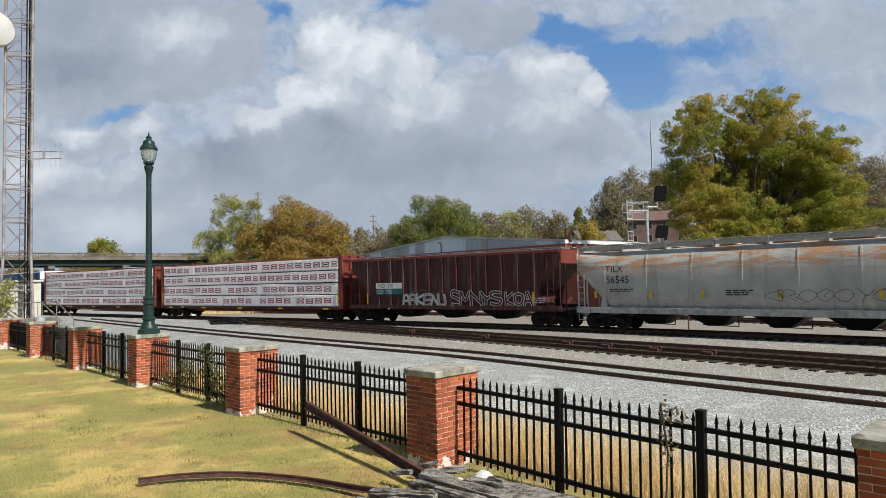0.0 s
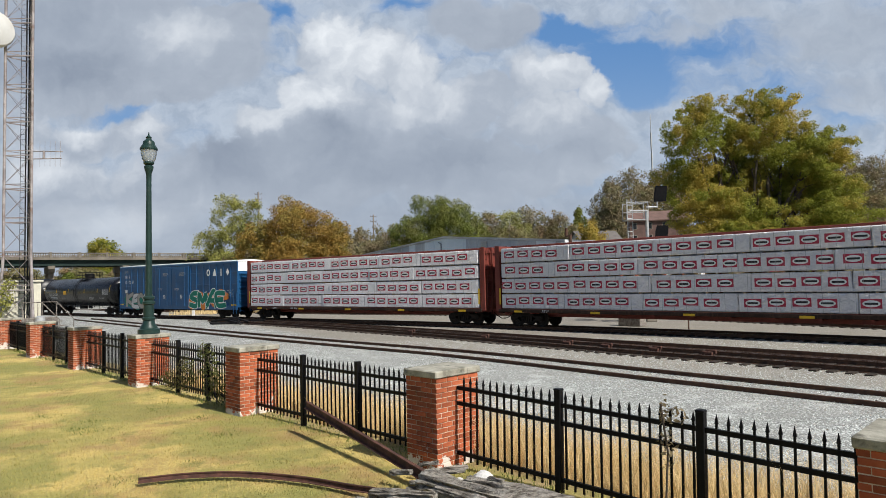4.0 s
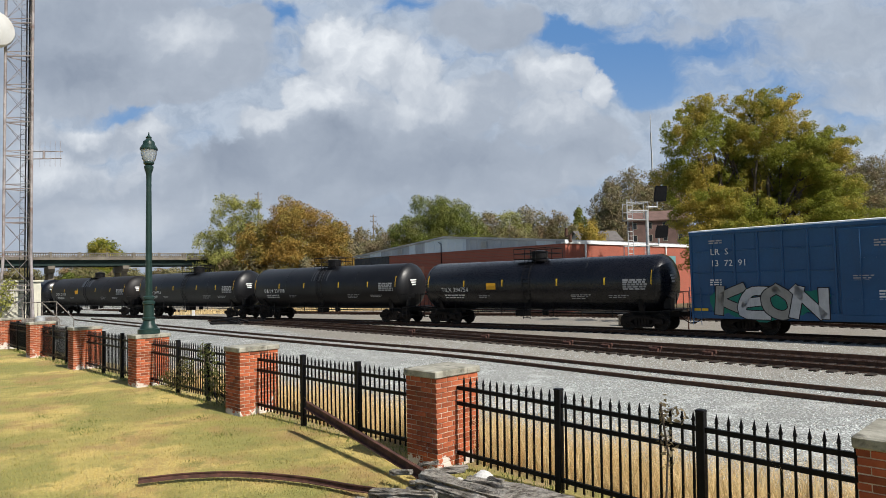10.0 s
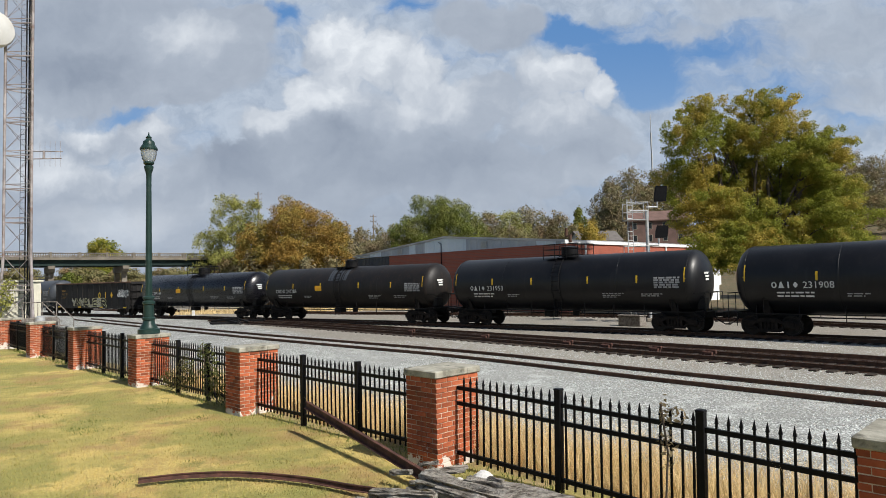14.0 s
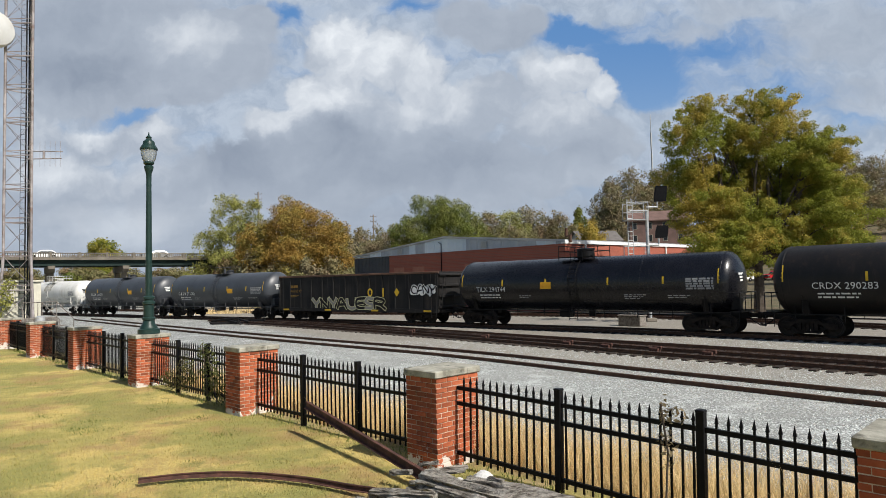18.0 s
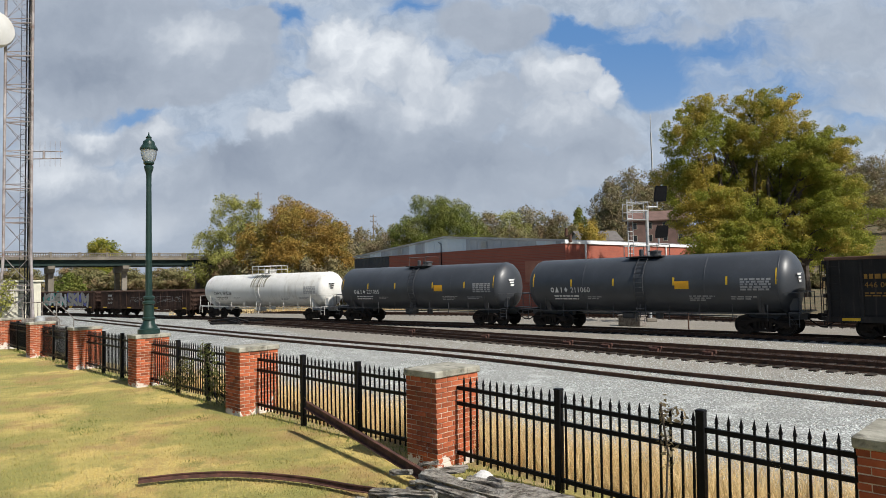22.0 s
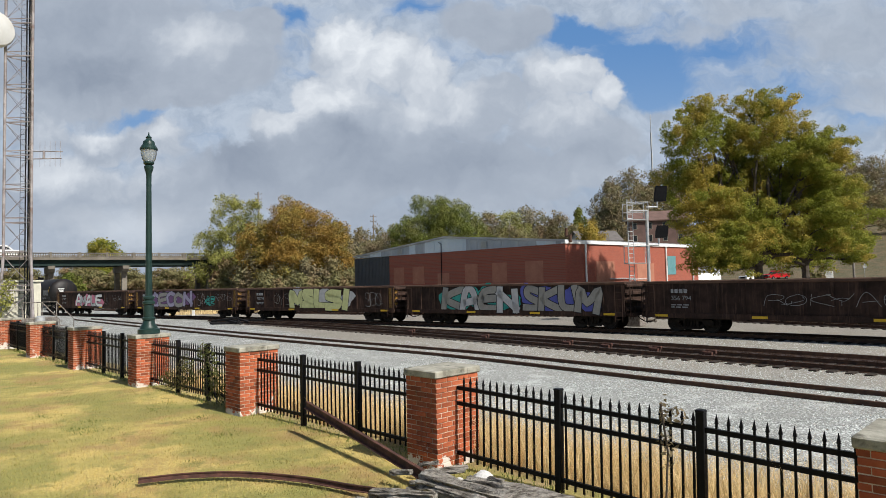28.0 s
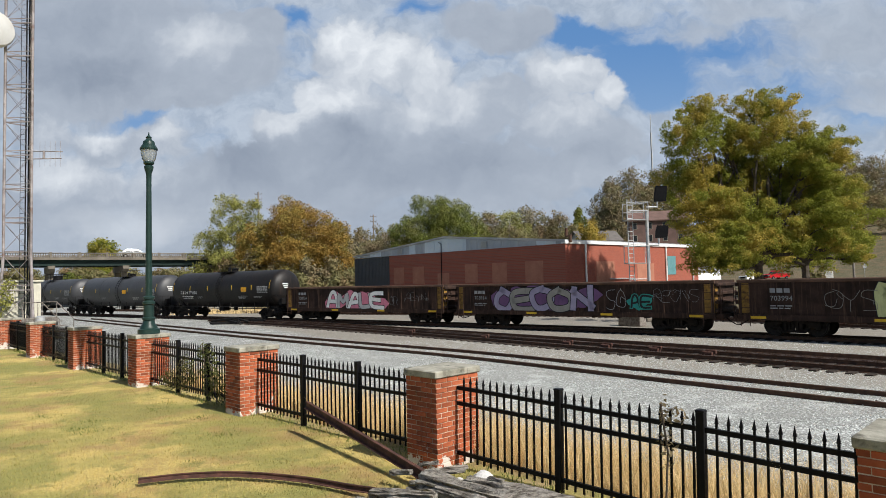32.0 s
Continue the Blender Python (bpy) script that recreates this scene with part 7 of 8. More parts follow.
    col = n.mix(n.step(plus(low, centred(fbm, 0.7), n.math("MULTIPLY", bulge, 0.3)), -0.05, 0.35), col,
                paint(plus(0.47, glow([(0.26, 135, 215, 95, 42), (0.2, 260, 222, 80, 40), (0.25, 60, 290, 110, 60), (0.12, 200, 290, 120, 60)]), n.math("MULTIPLY", relief, 0.7), centred(fine, 0.10), centred(soft, 0.4))))
    # heaped cloud
    heap = union([(590, 62, 82, 78), (665, 95, 95, 75), (735, 140, 80, 75), (560, 170, 110, 80), (480, 225, 95, 60), (640, 230, 250, 110), (800, 200, 110, 75), (875, 150, 70, 60), (935, 125, 70, 72), (1005, 118, 72, 62), (1052, 155, 52, 56),
                  (970, 210, 140, 95), (1060, 240, 85, 70), (850, 300, 320, 100), (560, 310, 300, 90), (400, 300, 150, 75)])
    light = glow([(0.50, 590, 35, 85, 70), (0.42, 650, 85, 100, 65), (0.42, 745, 115, 75, 60), (0.45, 540, 165, 115, 60), (0.42, 465, 212, 80, 45), (0.25, 790, 165, 60, 60), (0.25, 715, 190, 60, 60), (0.34, 940, 105, 75, 60), (0.33, 1015, 105, 75, 55), (0.35, 1065, 150, 50, 50), (0.28, 980, 180, 130, 60), (0.20, 620, 130, 150, 80)])
    shade = glow([(0.32, 600, 265, 160, 60), (0.34, 400, 275, 120, 60), (0.26, 830, 260, 170, 70), (0.25, 480, 325, 260, 50), (0.22, 760, 310, 260, 55), (0.22, 575, 222, 75, 32), (0.15, 1020, 280, 120, 50)])
    tone = plus(0.50, n.math("MULTIPLY", light, 0.80), n.math("MULTIPLY", shade, -0.75), n.math("MULTIPLY", relief, n.math("ADD", 0.45, light)), centred(fine, 0.07), centred(soft, 0.3), n.math("MULTIPLY", bulge, n.math("MULTIPLY", light, 0.35)))
    col = n.mix(n.step(plus(heap, centred(fbm, 0.35), n.math("MULTIPLY", bulge, 0.35)), 0.0, 0.24), col, paint(tone))
    # haze and flat cloud towards the skyline
    flat_tone = plus(0.40, centred(soft, 0.9), centred(fine, 0.06), glow([(0.22, 150, 380, 260, 70), (0.28, 1040, 300, 110, 30), (0.15, 1130, 320, 130, 40)]))
    col = n.mix(n.math("MULTIPLY", n.step(plus(height, centred(soft, 0.16)), 0.19, 0.08), 0.85), col, paint(flat_tone))
    em = n.add("ShaderNodeEmission", Color=col, Strength=1.0)
    n.tree.links.new(em.outputs[0], n.out.inputs[0])
    return n.mat


dome = Shape()
R, NA2, NE = 2600.0, 72, 36
uvs = []
for i in range(NE + 1):
    el = radians(lerp(-2, 48, i / NE))
    for j in range(NA2 + 1):
        az = radians(lerp(-64, 64, j / NA2))
        dome.v.append((R * math.sin(az) * math.cos(el), R * math.cos(az) * math.cos(el), R * math.sin(el)))
        uvs.append((math.tan(az), math.tan(el) / math.cos(az)))
for i in range(NE):
    for j in range(NA2):
        a = i * (NA2 + 1) + j
        dome.f.append([a, a + 1, a + NA2 + 2, a + NA2 + 1])
dome.mi = [0] * len(dome.f)
dme = dome.mesh("backdrop_clouds", cloud_material(), 80, fix=False)
layer = dme.uv_layers.new(name="sky")
for lp in dme.loops:
    layer.data[lp.index].uv = uvs[lp.vertex_index]
clouds = part("backdrop_clouds", dme, None, at=pose(0, 0, 1.8))
tagged(clouds, "drifting grey and white cumulus clouds with blue gaps", "sky", kind="structure")

# ---- scrap rails, rotten timbers and rubble on the lawn ----
def bar_along(points, profile, up=Vector((0, 0, 1))):
    """Sweeps a profile (sideways, up) along points."""
    ps = [Vector(p) for p in points]
    rings = []
    for i, p in enumerate(ps):
        d = (ps[min(i + 1, len(ps) - 1)] - ps[max(i - 1, 0)]).normalized()
        side = d.cross(up).normalized()
        top = side.cross(d)
        rings.append([tuple(p + side * a + top * b) for a, b in profile])
    s = Shape()
    s.loft(rings)
    return s


OLD_RAIL = [(a * 0.55, (b + 0.17) * 0.50) for a, b in RAIL_PROFILE]
straight = part("scrap_rail", bar_along([(-1.68, 7.84, 0.305), (0.01, 5.40, 0.03), (0.24, 5.06, 0.0)], OLD_RAIL), M["rust_rail"], smooth=30)
tagged(straight, "rusty straight steel rail propped on rotten timbers", "rail")
pts = [(-2.83, 5.98), (-2.44, 6.10), (-1.95, 6.11), (-1.36, 5.93), (-0.88, 5.66), (-0.42, 5.27), (0.3, 4.45)]
hs = [0.01, 0.012, 0.012, 0.012, 0.015, 0.05, 0.02]
smooth_pts = []
for i in range(len(pts) - 1):
    for j in range(5):
        t = j / 5
        p0, p1, p2, p3 = [Vector((*pts[min(max(i + q, 0), len(pts) - 1)], hs[min(max(i + q, 0), len(pts) - 1)])) for q in (-1, 0, 1, 2)]
        smooth_pts.append(0.5 * (2 * p1 + (p2 - p0) * t + (2 * p0 - 5 * p1 + 4 * p2 - p3) * t * t + (3 * p1 - p0 - 3 * p2 + p3) * t ** 3))
bent = part("scrap_rail", bar_along(smooth_pts, [(a * 0.8, b * 0.62) for a, b in OLD_RAIL], Vector((0.0, 0.25, 1))), M["rust_rail"], smooth=30)
tagged(bent, "rusty bent steel rail lying curved on the lawn", "rail")


def rotten_material():
    n = Nodes("rotten_wood")
    co = n.coords("Object")
    turned = n.add("ShaderNodeMapping", Vector=co, Rotation=(0, 0, radians(43)), Scale=(1.2, 16, 16)).outputs[0]
    grain = n.noise(turned, 1.6, 7, 0.7, 0.6)
    col = n.mix(n.step(grain, 0.30, 0.68), (0.07, 0.057, 0.046), (0.45, 0.41, 0.35))
    col = n.mix(n.math("MULTIPLY", n.step(n.noise(co, 6, 4), 0.5, 0.7), 0.5), col, (0.50, 0.48, 0.44))
    n.base(col, 0.95)
    n.put(n.bsdf.inputs["Specular IOR Level"], 0.15)
    n.bump(grain, 1.0, 0.05)
    return n.mat


M["rotten_wood"] = rotten_material()


def rotten_log(p0, p1, r, seed, label):
    a, b = Vector(p0), Vector(p1)
    d = (b - a).normalized()
    side = d.cross(Vector((0, 0, 1))).normalized()
    rings = []
    n, m = 30, 34
    for i in range(n):
        c = a.lerp(b, i / (n - 1))
        ring = []
        for j in range(m):
            w = 2 * math.pi * j / m
            q = max(abs(math.cos(w)), abs(math.sin(w)))
            k = r / (0.45 + 0.55 * q) * (0.9 + 0.32 * noise.noise(Vector((math.cos(w) * 2.6 + seed, math.sin(w) * 2.6, i * 0.10))) + 0.42 * noise.noise(Vector((math.cos(w) * 9.0, math.sin(w) * 9.0 + seed, i * 0.07))))
            if i in (0, n - 1):
                k *= 0.8
            v = c + side * math.cos(w) * k + Vector((0, 0, 1)) * math.sin(w) * k * 0.85
            ring.append((v.x, v.y, max(-0.02, v.z)))
        rings.append(ring)
    s = Shape()
    s.loft(rings)
    return tagged(part("rotten_timber", s, M["rotten_wood"], smooth=20), label, "timber", "rotten timbers by the fence")


rotten_log((-0.22, 5.60, 0.10), (0.75, 4.70, 0.10), 0.105, 3, "grey rotten railway timber split along its grain")
rotten_log((-0.75, 5.05, 0.07), (0.35, 4.35, 0.09), 0.10, 8, "dark rotten railway timber under a scrap rail")
rotten_log((0.15, 5.62, 0.06), (0.95, 4.95, 0.07), 0.08, 15, "pale weathered timber beside the iron fence")
rotten_log((-0.62, 5.25, 0.11), (-0.1, 4.95, 0.17), 0.05, 21, "broken sliver of grey timber")
rotten_log((-0.1, 5.05, 0.2), (0.28, 4.75, 0.19), 0.03, 27, "splintered piece of grey timber")
chip = random.Random(31)
for k in range(12):
    c = at_fence(chip.uniform(-1.5, -0.1), chip.uniform(-0.6, -0.2))
    w, d = chip.uniform(-0.9, 0.3), chip.uniform(0.08, 0.22)
    z = chip.uniform(0.02, 0.14)
    rotten_log((c.x - d * math.cos(w), c.y - d * math.sin(w), z), (c.x + d * math.cos(w), c.y + d * math.sin(w), z + chip.uniform(-0.02, 0.05)), chip.uniform(0.018, 0.035), 40 + k, "splinter of grey rotten timber")
rock = random.Random(5)
for k in range(16):
    c = at_fence(rock.uniform(-1.5, -0.1), rock.uniform(-0.42, 0.1))
    r = rock.uniform(0.04, 0.095)
    s = Shape()
    rings = []
    for i in range(5):
        e = math.pi * (i + 0.5) / 5
        rings.append([(math.sin(e) * math.cos(w) * r * rock.uniform(0.8, 1.25), math.sin(e) * math.sin(w) * r * rock.uniform(0.8, 1.25), -math.cos(e) * r * 0.65) for w in [2 * math.pi * j / 8 for j in range(8)]])
    s.loft(rings)
    st = part("stone", s, M["stone_pale"], at=pose(c.x, c.y, r * 0.45 + (0.0 if k % 3 else 0.03), 0, 0, rock.uniform(0, 360)))
    tagged(st, "pale broken stone beside the fence", "stone", "stones by the fence")


# ---- grass, weeds, gravel ----
def blades(name, where, count, h0, h1, width, mats, seed, bendy=0.4, label="", clumps=0.0):
    """Single bent blades, three triangles each, at places drawn by where(rng)."""
    g = np.random.default_rng(seed)
    P = where(g, count)
    n = len(P)
    ang = g.random(n) * 2 * np.pi
    h = h0 + (h1 - h0) * g.random(n) ** 1.4
    wave = np.sin(P[:, 0] * 5.3 + 1.7 * np.sin(P[:, 1] * 3.1)) * np.cos(P[:, 1] * 4.4 + 1.3 * np.sin(P[:, 0] * 6.7))
    h = h * (1 + clumps * wave)
    lean = bendy * g.random(n)
    dx, dy = np.cos(ang), np.sin(ang)
    la = g.random(n) * 2 * np.pi
    lx, ly = np.cos(la) * lean * h, np.sin(la) * lean * h
    w = width * (0.6 + 0.8 * g.random(n))
    base = P
    V = np.empty((n, 5, 3))
    V[:, 0] = base + np.stack([-dx * w, -dy * w, np.zeros(n)], 1)
    V[:, 1] = base + np.stack([dx * w, dy * w, np.zeros(n)], 1)
    mid = base + np.stack([lx * 0.35, ly * 0.35, h * 0.6], 1)
    V[:, 2] = mid + np.stack([dx * w * 0.7, dy * w * 0.7, np.zeros(n)], 1)
    V[:, 3] = mid + np.stack([-dx * w * 0.7, -dy * w * 0.7, np.zeros(n)], 1)
    V[:, 4] = base + np.stack([lx, ly, h], 1)
    i = np.arange(n)[:, None] * 5
    F = np.concatenate([i + np.array([[0, 1, 2]]), i + np.array([[0, 2, 3]]), i + np.array([[3, 2, 4]])], 1).reshape(-1, 3)
    ob = part(name, raw_mesh(name, V.reshape(-1, 3), F, mats))
    return tagged(ob, label, "grass", kind="stuff")




def turf_material():
    n = Nodes("blade_turf")
    geo = n.tree.nodes.new("ShaderNodeNewGeometry")
    col = lawn_colour(n, geo.outputs["Position"])
    col = n.mix(n.math("MULTIPLY", geo.outputs["Random Per Island"], 0.3), col, (0.60, 0.47, 0.20))
    n.base(col, 0.7)
    tr = n.add("ShaderNodeBsdfTranslucent", Color=col)
    mx = n.add("ShaderNodeMixShader", Fac=0.3)
    n.tree.links.new(n.bsdf.outputs[0], mx.inputs[1])
    n.tree.links.new(tr.outputs[0], mx.inputs[2])
    n.tree.links.new(mx.outputs[0], n.out.inputs[0])
    return n.mat


M["blade_dry"] = turf_material()
M["blade_green"] = leaf_material("blade_green", (0.10, 0.14, 0.03), (0.20, 0.22, 0.05), (0.16, 0.18, 0.04))
M["blade_straw"] = leaf_material("blade_straw", (0.52, 0.37, 0.17), (0.95, 0.77, 0.44), (0.58, 0.42, 0.19))
ACV, ALV, FV = np.array(ACROSS), np.array(ALONG), np.array(FENCE)


def lawn_places(g, count):
    r = 1.6 + 22 * g.random(count * 3) ** 1.25
    az = np.radians(-42 + 76 * g.random(count * 3) + g.normal(size=count * 3) * 2.5)
    P = np.stack([r * np.sin(az), r * np.cos(az), np.full(count * 3, -0.02)], 1)
    v = (P - FV) @ ACV
    return P[v < 0.25][:count]


def tuft_places(g, count):
    c = lawn_places(g, 60)
    P = c[g.integers(0, len(c), count)] + np.concatenate([g.normal(size=(count, 2)) * 0.10, np.zeros((count, 1))], 1)
    return P[((P - FV) @ ACV) < 0.2]


def strip(a0, a1, v0, v1):
    def where(g, count):
        a, v = a0 + (a1 - a0) * g.random(count), v0 + (v1 - v0) * g.random(count) ** 1.2
        P = FV + a[:, None] * ALV + v[:, None] * ACV
        P[:, 2] = [ground_z(p[0], p[1]) - 0.01 for p in P]
        return P
    return where


blades("lawn_grass", lawn_places, 120000, 0.012, 0.036, 0.003, M["blade_dry"], 1, 1.6, "short dry golden lawn grass")
blades("lawn_tufts", tuft_places, 3600, 0.015, 0.04, 0.003, M["blade_green"], 2, 1.0, "scattered green tufts in the dry lawn")
blades("dry_grass", strip(-4.6, 3.2, 0.5, 2.1), 26000, 0.06, 0.50, 0.0024, M["blade_straw"], 3, 1.3, "tall straw-coloured dry grass behind the fence", 0.45)
blades("dry_grass", strip(3.2, 8.0, 0.55, 1.7), 5500, 0.10, 0.48, 0.0035, M["blade_straw"], 4, 0.8, "straw-coloured dry grass behind the fence", 0.4)
blades("fence_weeds", strip(-2.0, 19.0, 0.12, 0.5), 2600, 0.03, 0.11, 0.004, M["blade_green"], 5, 0.8, "short weeds along the foot of the fence")
blades("track_weeds", lambda g, c: np.stack([-30 + 26 * g.random(c), 70 + 6 * g.random(c), np.full(c, BED_Z)], 1), 5000, 0.2, 0.7, 0.02, M["blade_straw"], 6, 0.5, "straw grass behind the tracks")


def stones(name, places, sizes, mat, seed, label):
    g = np.random.default_rng(seed)
    n = len(places)
    oct_v = np.array([(1, 0, -0.35), (0, 1, -0.35), (-1, 0, -0.35), (0, -1, -0.35), (0, 0, 0.8)])
    oct_f = np.array([(0, 1, 4), (1, 2, 4), (2, 3, 4), (3, 0, 4)])
    V = oct_v[None] * (sizes[:, None, None] * (0.6 + 0.7 * g.random((n, 5, 1)))) 
    q = g.random(n) * 2 * np.pi
    c, s = np.cos(q)[:, None], np.sin(q)[:, None]
    t = g.normal(size=(n, 1)) * 0.5
    x, y, z = V[..., 0] * c - V[..., 1] * s, V[..., 0] * s + V[..., 1] * c, V[..., 2]
    V = np.stack([x, y + z * t, z + x * t * 0.6], -1) + places[:, None, :]
    F = (np.arange(n)[:, None, None] * 5 + oct_f[None]).reshape(-1, 3)
    return tagged(part(name, raw_mesh(name, V.reshape(-1, 3), F, mat)), label, "gravel", kind="stuff")


def stone_material(name, c1, c2):
    n = Nodes(name)
    k = n.tree.nodes.new("ShaderNodeNewGeometry").outputs["Random Per Island"]
    co = n.coords("Object")
    col = n.mix(k, c1, c2)
    col = n.mix(n.math("MULTIPLY", n.step(n.noise(co, 0.5, 3), 0.45, 0.6), 0.4), col, (0.34, 0.325, 0.285))
    n.base(col, 0.9)
    return n.mat


M["gravel_stone"] = stone_material("gravel_stone", (0.15, 0.16, 0.15), (0.66, 0.69, 0.66))
M["ballast_stone"] = stone_material("ballast_stone", (0.10, 0.085, 0.07), (0.46, 0.41, 0.345))
g = np.random.default_rng(17)
r = 8.0 + 26 * g.random(300000) ** 1.1
az = np.radians(-30 + 66 * g.random(300000))
P = np.stack([r * np.sin(az), r * np.cos(az), np.zeros(300000)], 1)
v = (P - FV) @ ACV
P = P[(v > 2.6)][:130000]
P[:, 2] = [ground_z(p[0], p[1]) for p in P]
stones("gravel", P, 0.010 + 0.017 * g.random(len(P)) ** 2, M["gravel_stone"], 18, "pale grey crushed stone gravel")


def beside(rows, lo, hi, count, seed, spread=2.2):
    g = np.random.default_rng(seed)
    use = np.array([q[:2] for q in rows if lo < q[0] < hi])
    i = g.integers(0, len(use), count)
    P = np.concatenate([use[i] + g.normal(size=(count, 2)) * spread * 0.6, np.full((count, 1), BED_Z)], 1)
    P[:, 2] += -0.03 + 0.03 * g.random(count)
    return P


P = np.concatenate([beside(siding, -12, 14, 30000, 1), beside(passing, -16, 20, 50000, 2), beside(main_rows, -22, 24, 40000, 3)])
stones("track_ballast", P, 0.016 + 0.022 * np.random.default_rng(4).random(len(P)), M["ballast_stone"], 19, "coarse grey ballast stones between the rails")


# ---- vines ----
def vine(name, at, blobs, leaves, size, mat, label, seed, stems=()):
    t = thing(name, at, label, "vine")
    s = Shape()
    for st in stems:
        s.tube(st, 0.008, 5)
    if s.f:
        part("stem", s, M["bark"], t)
    V, F = leaf_cloud(blobs, leaves, size, np.random.default_rng(seed))
    part("leaves", raw_mesh("leaves", V, F, mat), None, t)
    return t


m = Matrix.Translation(at_fence(STEPS[2] + PA, PW / 2 - 0.06)) @ pose(0, 0, 0, 0, 0, FENCE_YAW)
vine("fence_vine", m, [(1.0, 0, 0.45, 0.30, 0.07, 0.45), (1.25, 0, 0.75, 0.2, 0.06, 0.15), (0.6, 0, 0.25, 0.4, 0.07, 0.28), (1.9, 0, 0.35, 0.35, 0.06, 0.3), (2.5, 0, 0.2, 0.5, 0.06, 0.2)], 1900, 0.020, M["leaf_vine"], "green vine climbing the iron fence", 3,
     [[(1.0, 0.03, 0), (1.1, 0.02, 0.4), (1.2, 0.03, 0.85)], [(0.7, 0.03, 0), (0.9, 0.02, 0.4), (1.0, 0.03, 0.7)]])
m = Matrix.Translation(at_fence(STEPS[0] + PA, PW / 2 - 0.05)) @ pose(0, 0, 0, 0, 0, FENCE_YAW)
vine("fence_vine", m, [(1.28, 0, 0.6, 0.07, 0.04, 0.3), (1.2, 0, 0.78, 0.1, 0.04, 0.08)], 130, 0.02, M["leaf_brown"], "thin dry vine on the iron fence", 4, [[(1.3, 0.02, 0), (1.26, 0.02, 0.5), (1.3, 0.03, 0.85)]])
vine("tower_vine", pose(-32.9, 47.6, BED_Z), [(0, 0, 3.1, 1.1, 0.7, 0.5), (0.6, -0.2, 2.3, 0.8, 0.5, 0.6), (-0.4, -0.2, 1.4, 1.0, 0.6, 0.7), (0.9, -0.2, 3.6, 0.6, 0.4, 0.35)], 1300, 0.10, M["leaf_yellow"], "yellow-green vine on the tower's foot", 6)

# ---- trackside things ----
s = Shape()
s.lathe([(0.30, 0), (0.30, 0.72), (0.36, 0.74), (0.33, 0.80), (0.14, 0.88), (0.14, 1.02), (0.05, 1.06)], 18)
tagged(part("vent_hood", s, M["galvanized"], at=pose(-12.35, 19.75, ground_z(-12.35, 19.75) - 0.02), smooth=35), "shiny galvanized vent hood behind the fence", "vent")
steps = thing("loading_steps", pose(-25.3, 40.6, BED_Z), "weathered timber loading steps with a pipe handrail", "steps")
s = Shape()
s.box(-0.75, 0.6, -0.8, 0.8, 0, 1.35, bevel=0.02)
part("platform", s, M["wood_old"], steps)
for k in range(4):
    s = Shape()
    s.box(0.6 + k * 0.28, 0.9 + k * 0.28, -0.7, 0.7, 1.05 - k * 0.27, 1.1 - k * 0.27)
    part("tread", s, M["wood_old"], steps)
for y in (-0.75, 0.75):
    s = Shape()
    s.tube([(-0.7, y, 1.35), (-0.7, y, 2.3), (0.5, y, 2.3), (1.6, y, 1.2), (1.6, y, 0.0)], 0.03, 6)
    s.tube([(0.5, y, 1.3), (0.5, y, 2.3)], 0.03, 6)
    part("handrail", s, M["wood_old"], steps)
post = Shape()
post.box(-0.12, 0.12, -0.12, 0.12, 0, 1.3, bevel=0.02)
tagged(part("marker_post", post, M["white_paint"], at=pose(-26.4, 68.0, BED_Z)), "short white marker post behind the track", "post")
pile = random.Random(9)
for k in range(9):
    s = Shape()
    s.box(-1.2, 1.2, -0.1, 0.1, -0.08, 0.08, bevel=0.02)
    tagged(part("old_tie", s, M["black_steel"], at=pose(-16.6 + pile.uniform(-1.1, 1.3), 52.0 + pile.uniform(-0.6, 0.6), BED_Z + 0.1 + 0.13 * (k // 4), pile.uniform(-8, 8), pile.uniform(-8, 8), pile.uniform(-60, 20))), "discarded blackened railway tie in a heap", "railway tie", "heap of old ties")
s = Shape()
s.box(-0.75, 0.75, -0.4, 0.4, 0, 0.62, bevel=0.03)
s.box(-0.8, 0.8, -0.45, 0.45, 0.62, 0.7, bevel=0.02)
tagged(part("relay_box", s, M["wood_old"], at=pose(11.7, 40.4, BED_Z, 0, 0, -45)), "weathered brown relay box beside the track", "box")
s = Shape()
s.tube([(0, 0, 0), (0, 0, 1.5)], 0.04, 6)
tagged(part("marker_stake", s, M["rail"], at=pose(13.7, 36.4, BED_Z)), "thin rusty marker stake in the gravel", "stake")
for k, (x, y) in enumerate(((5.4, 28.6), (6.7, 27.0), (8.2, 25.4), (9.6, 23.7), (-1.9, 37.0), (2.0, 32.6))):
    s = Shape()
    s.box(-0.2, 0.2, -0.12, 0.12, 0, 0.28, bevel=0.03)
    s.box(-0.08, 0.3, -0.05, 0.05, 0.2, 0.34, bevel=0.02)
    tagged(part("switch_brace", s, M["rust_rail"], at=pose(x, y, RAIL_Z - 0.17, 0, 0, -48)), "rusty rail brace beside the switch", "rail brace", "rail braces along the switch")


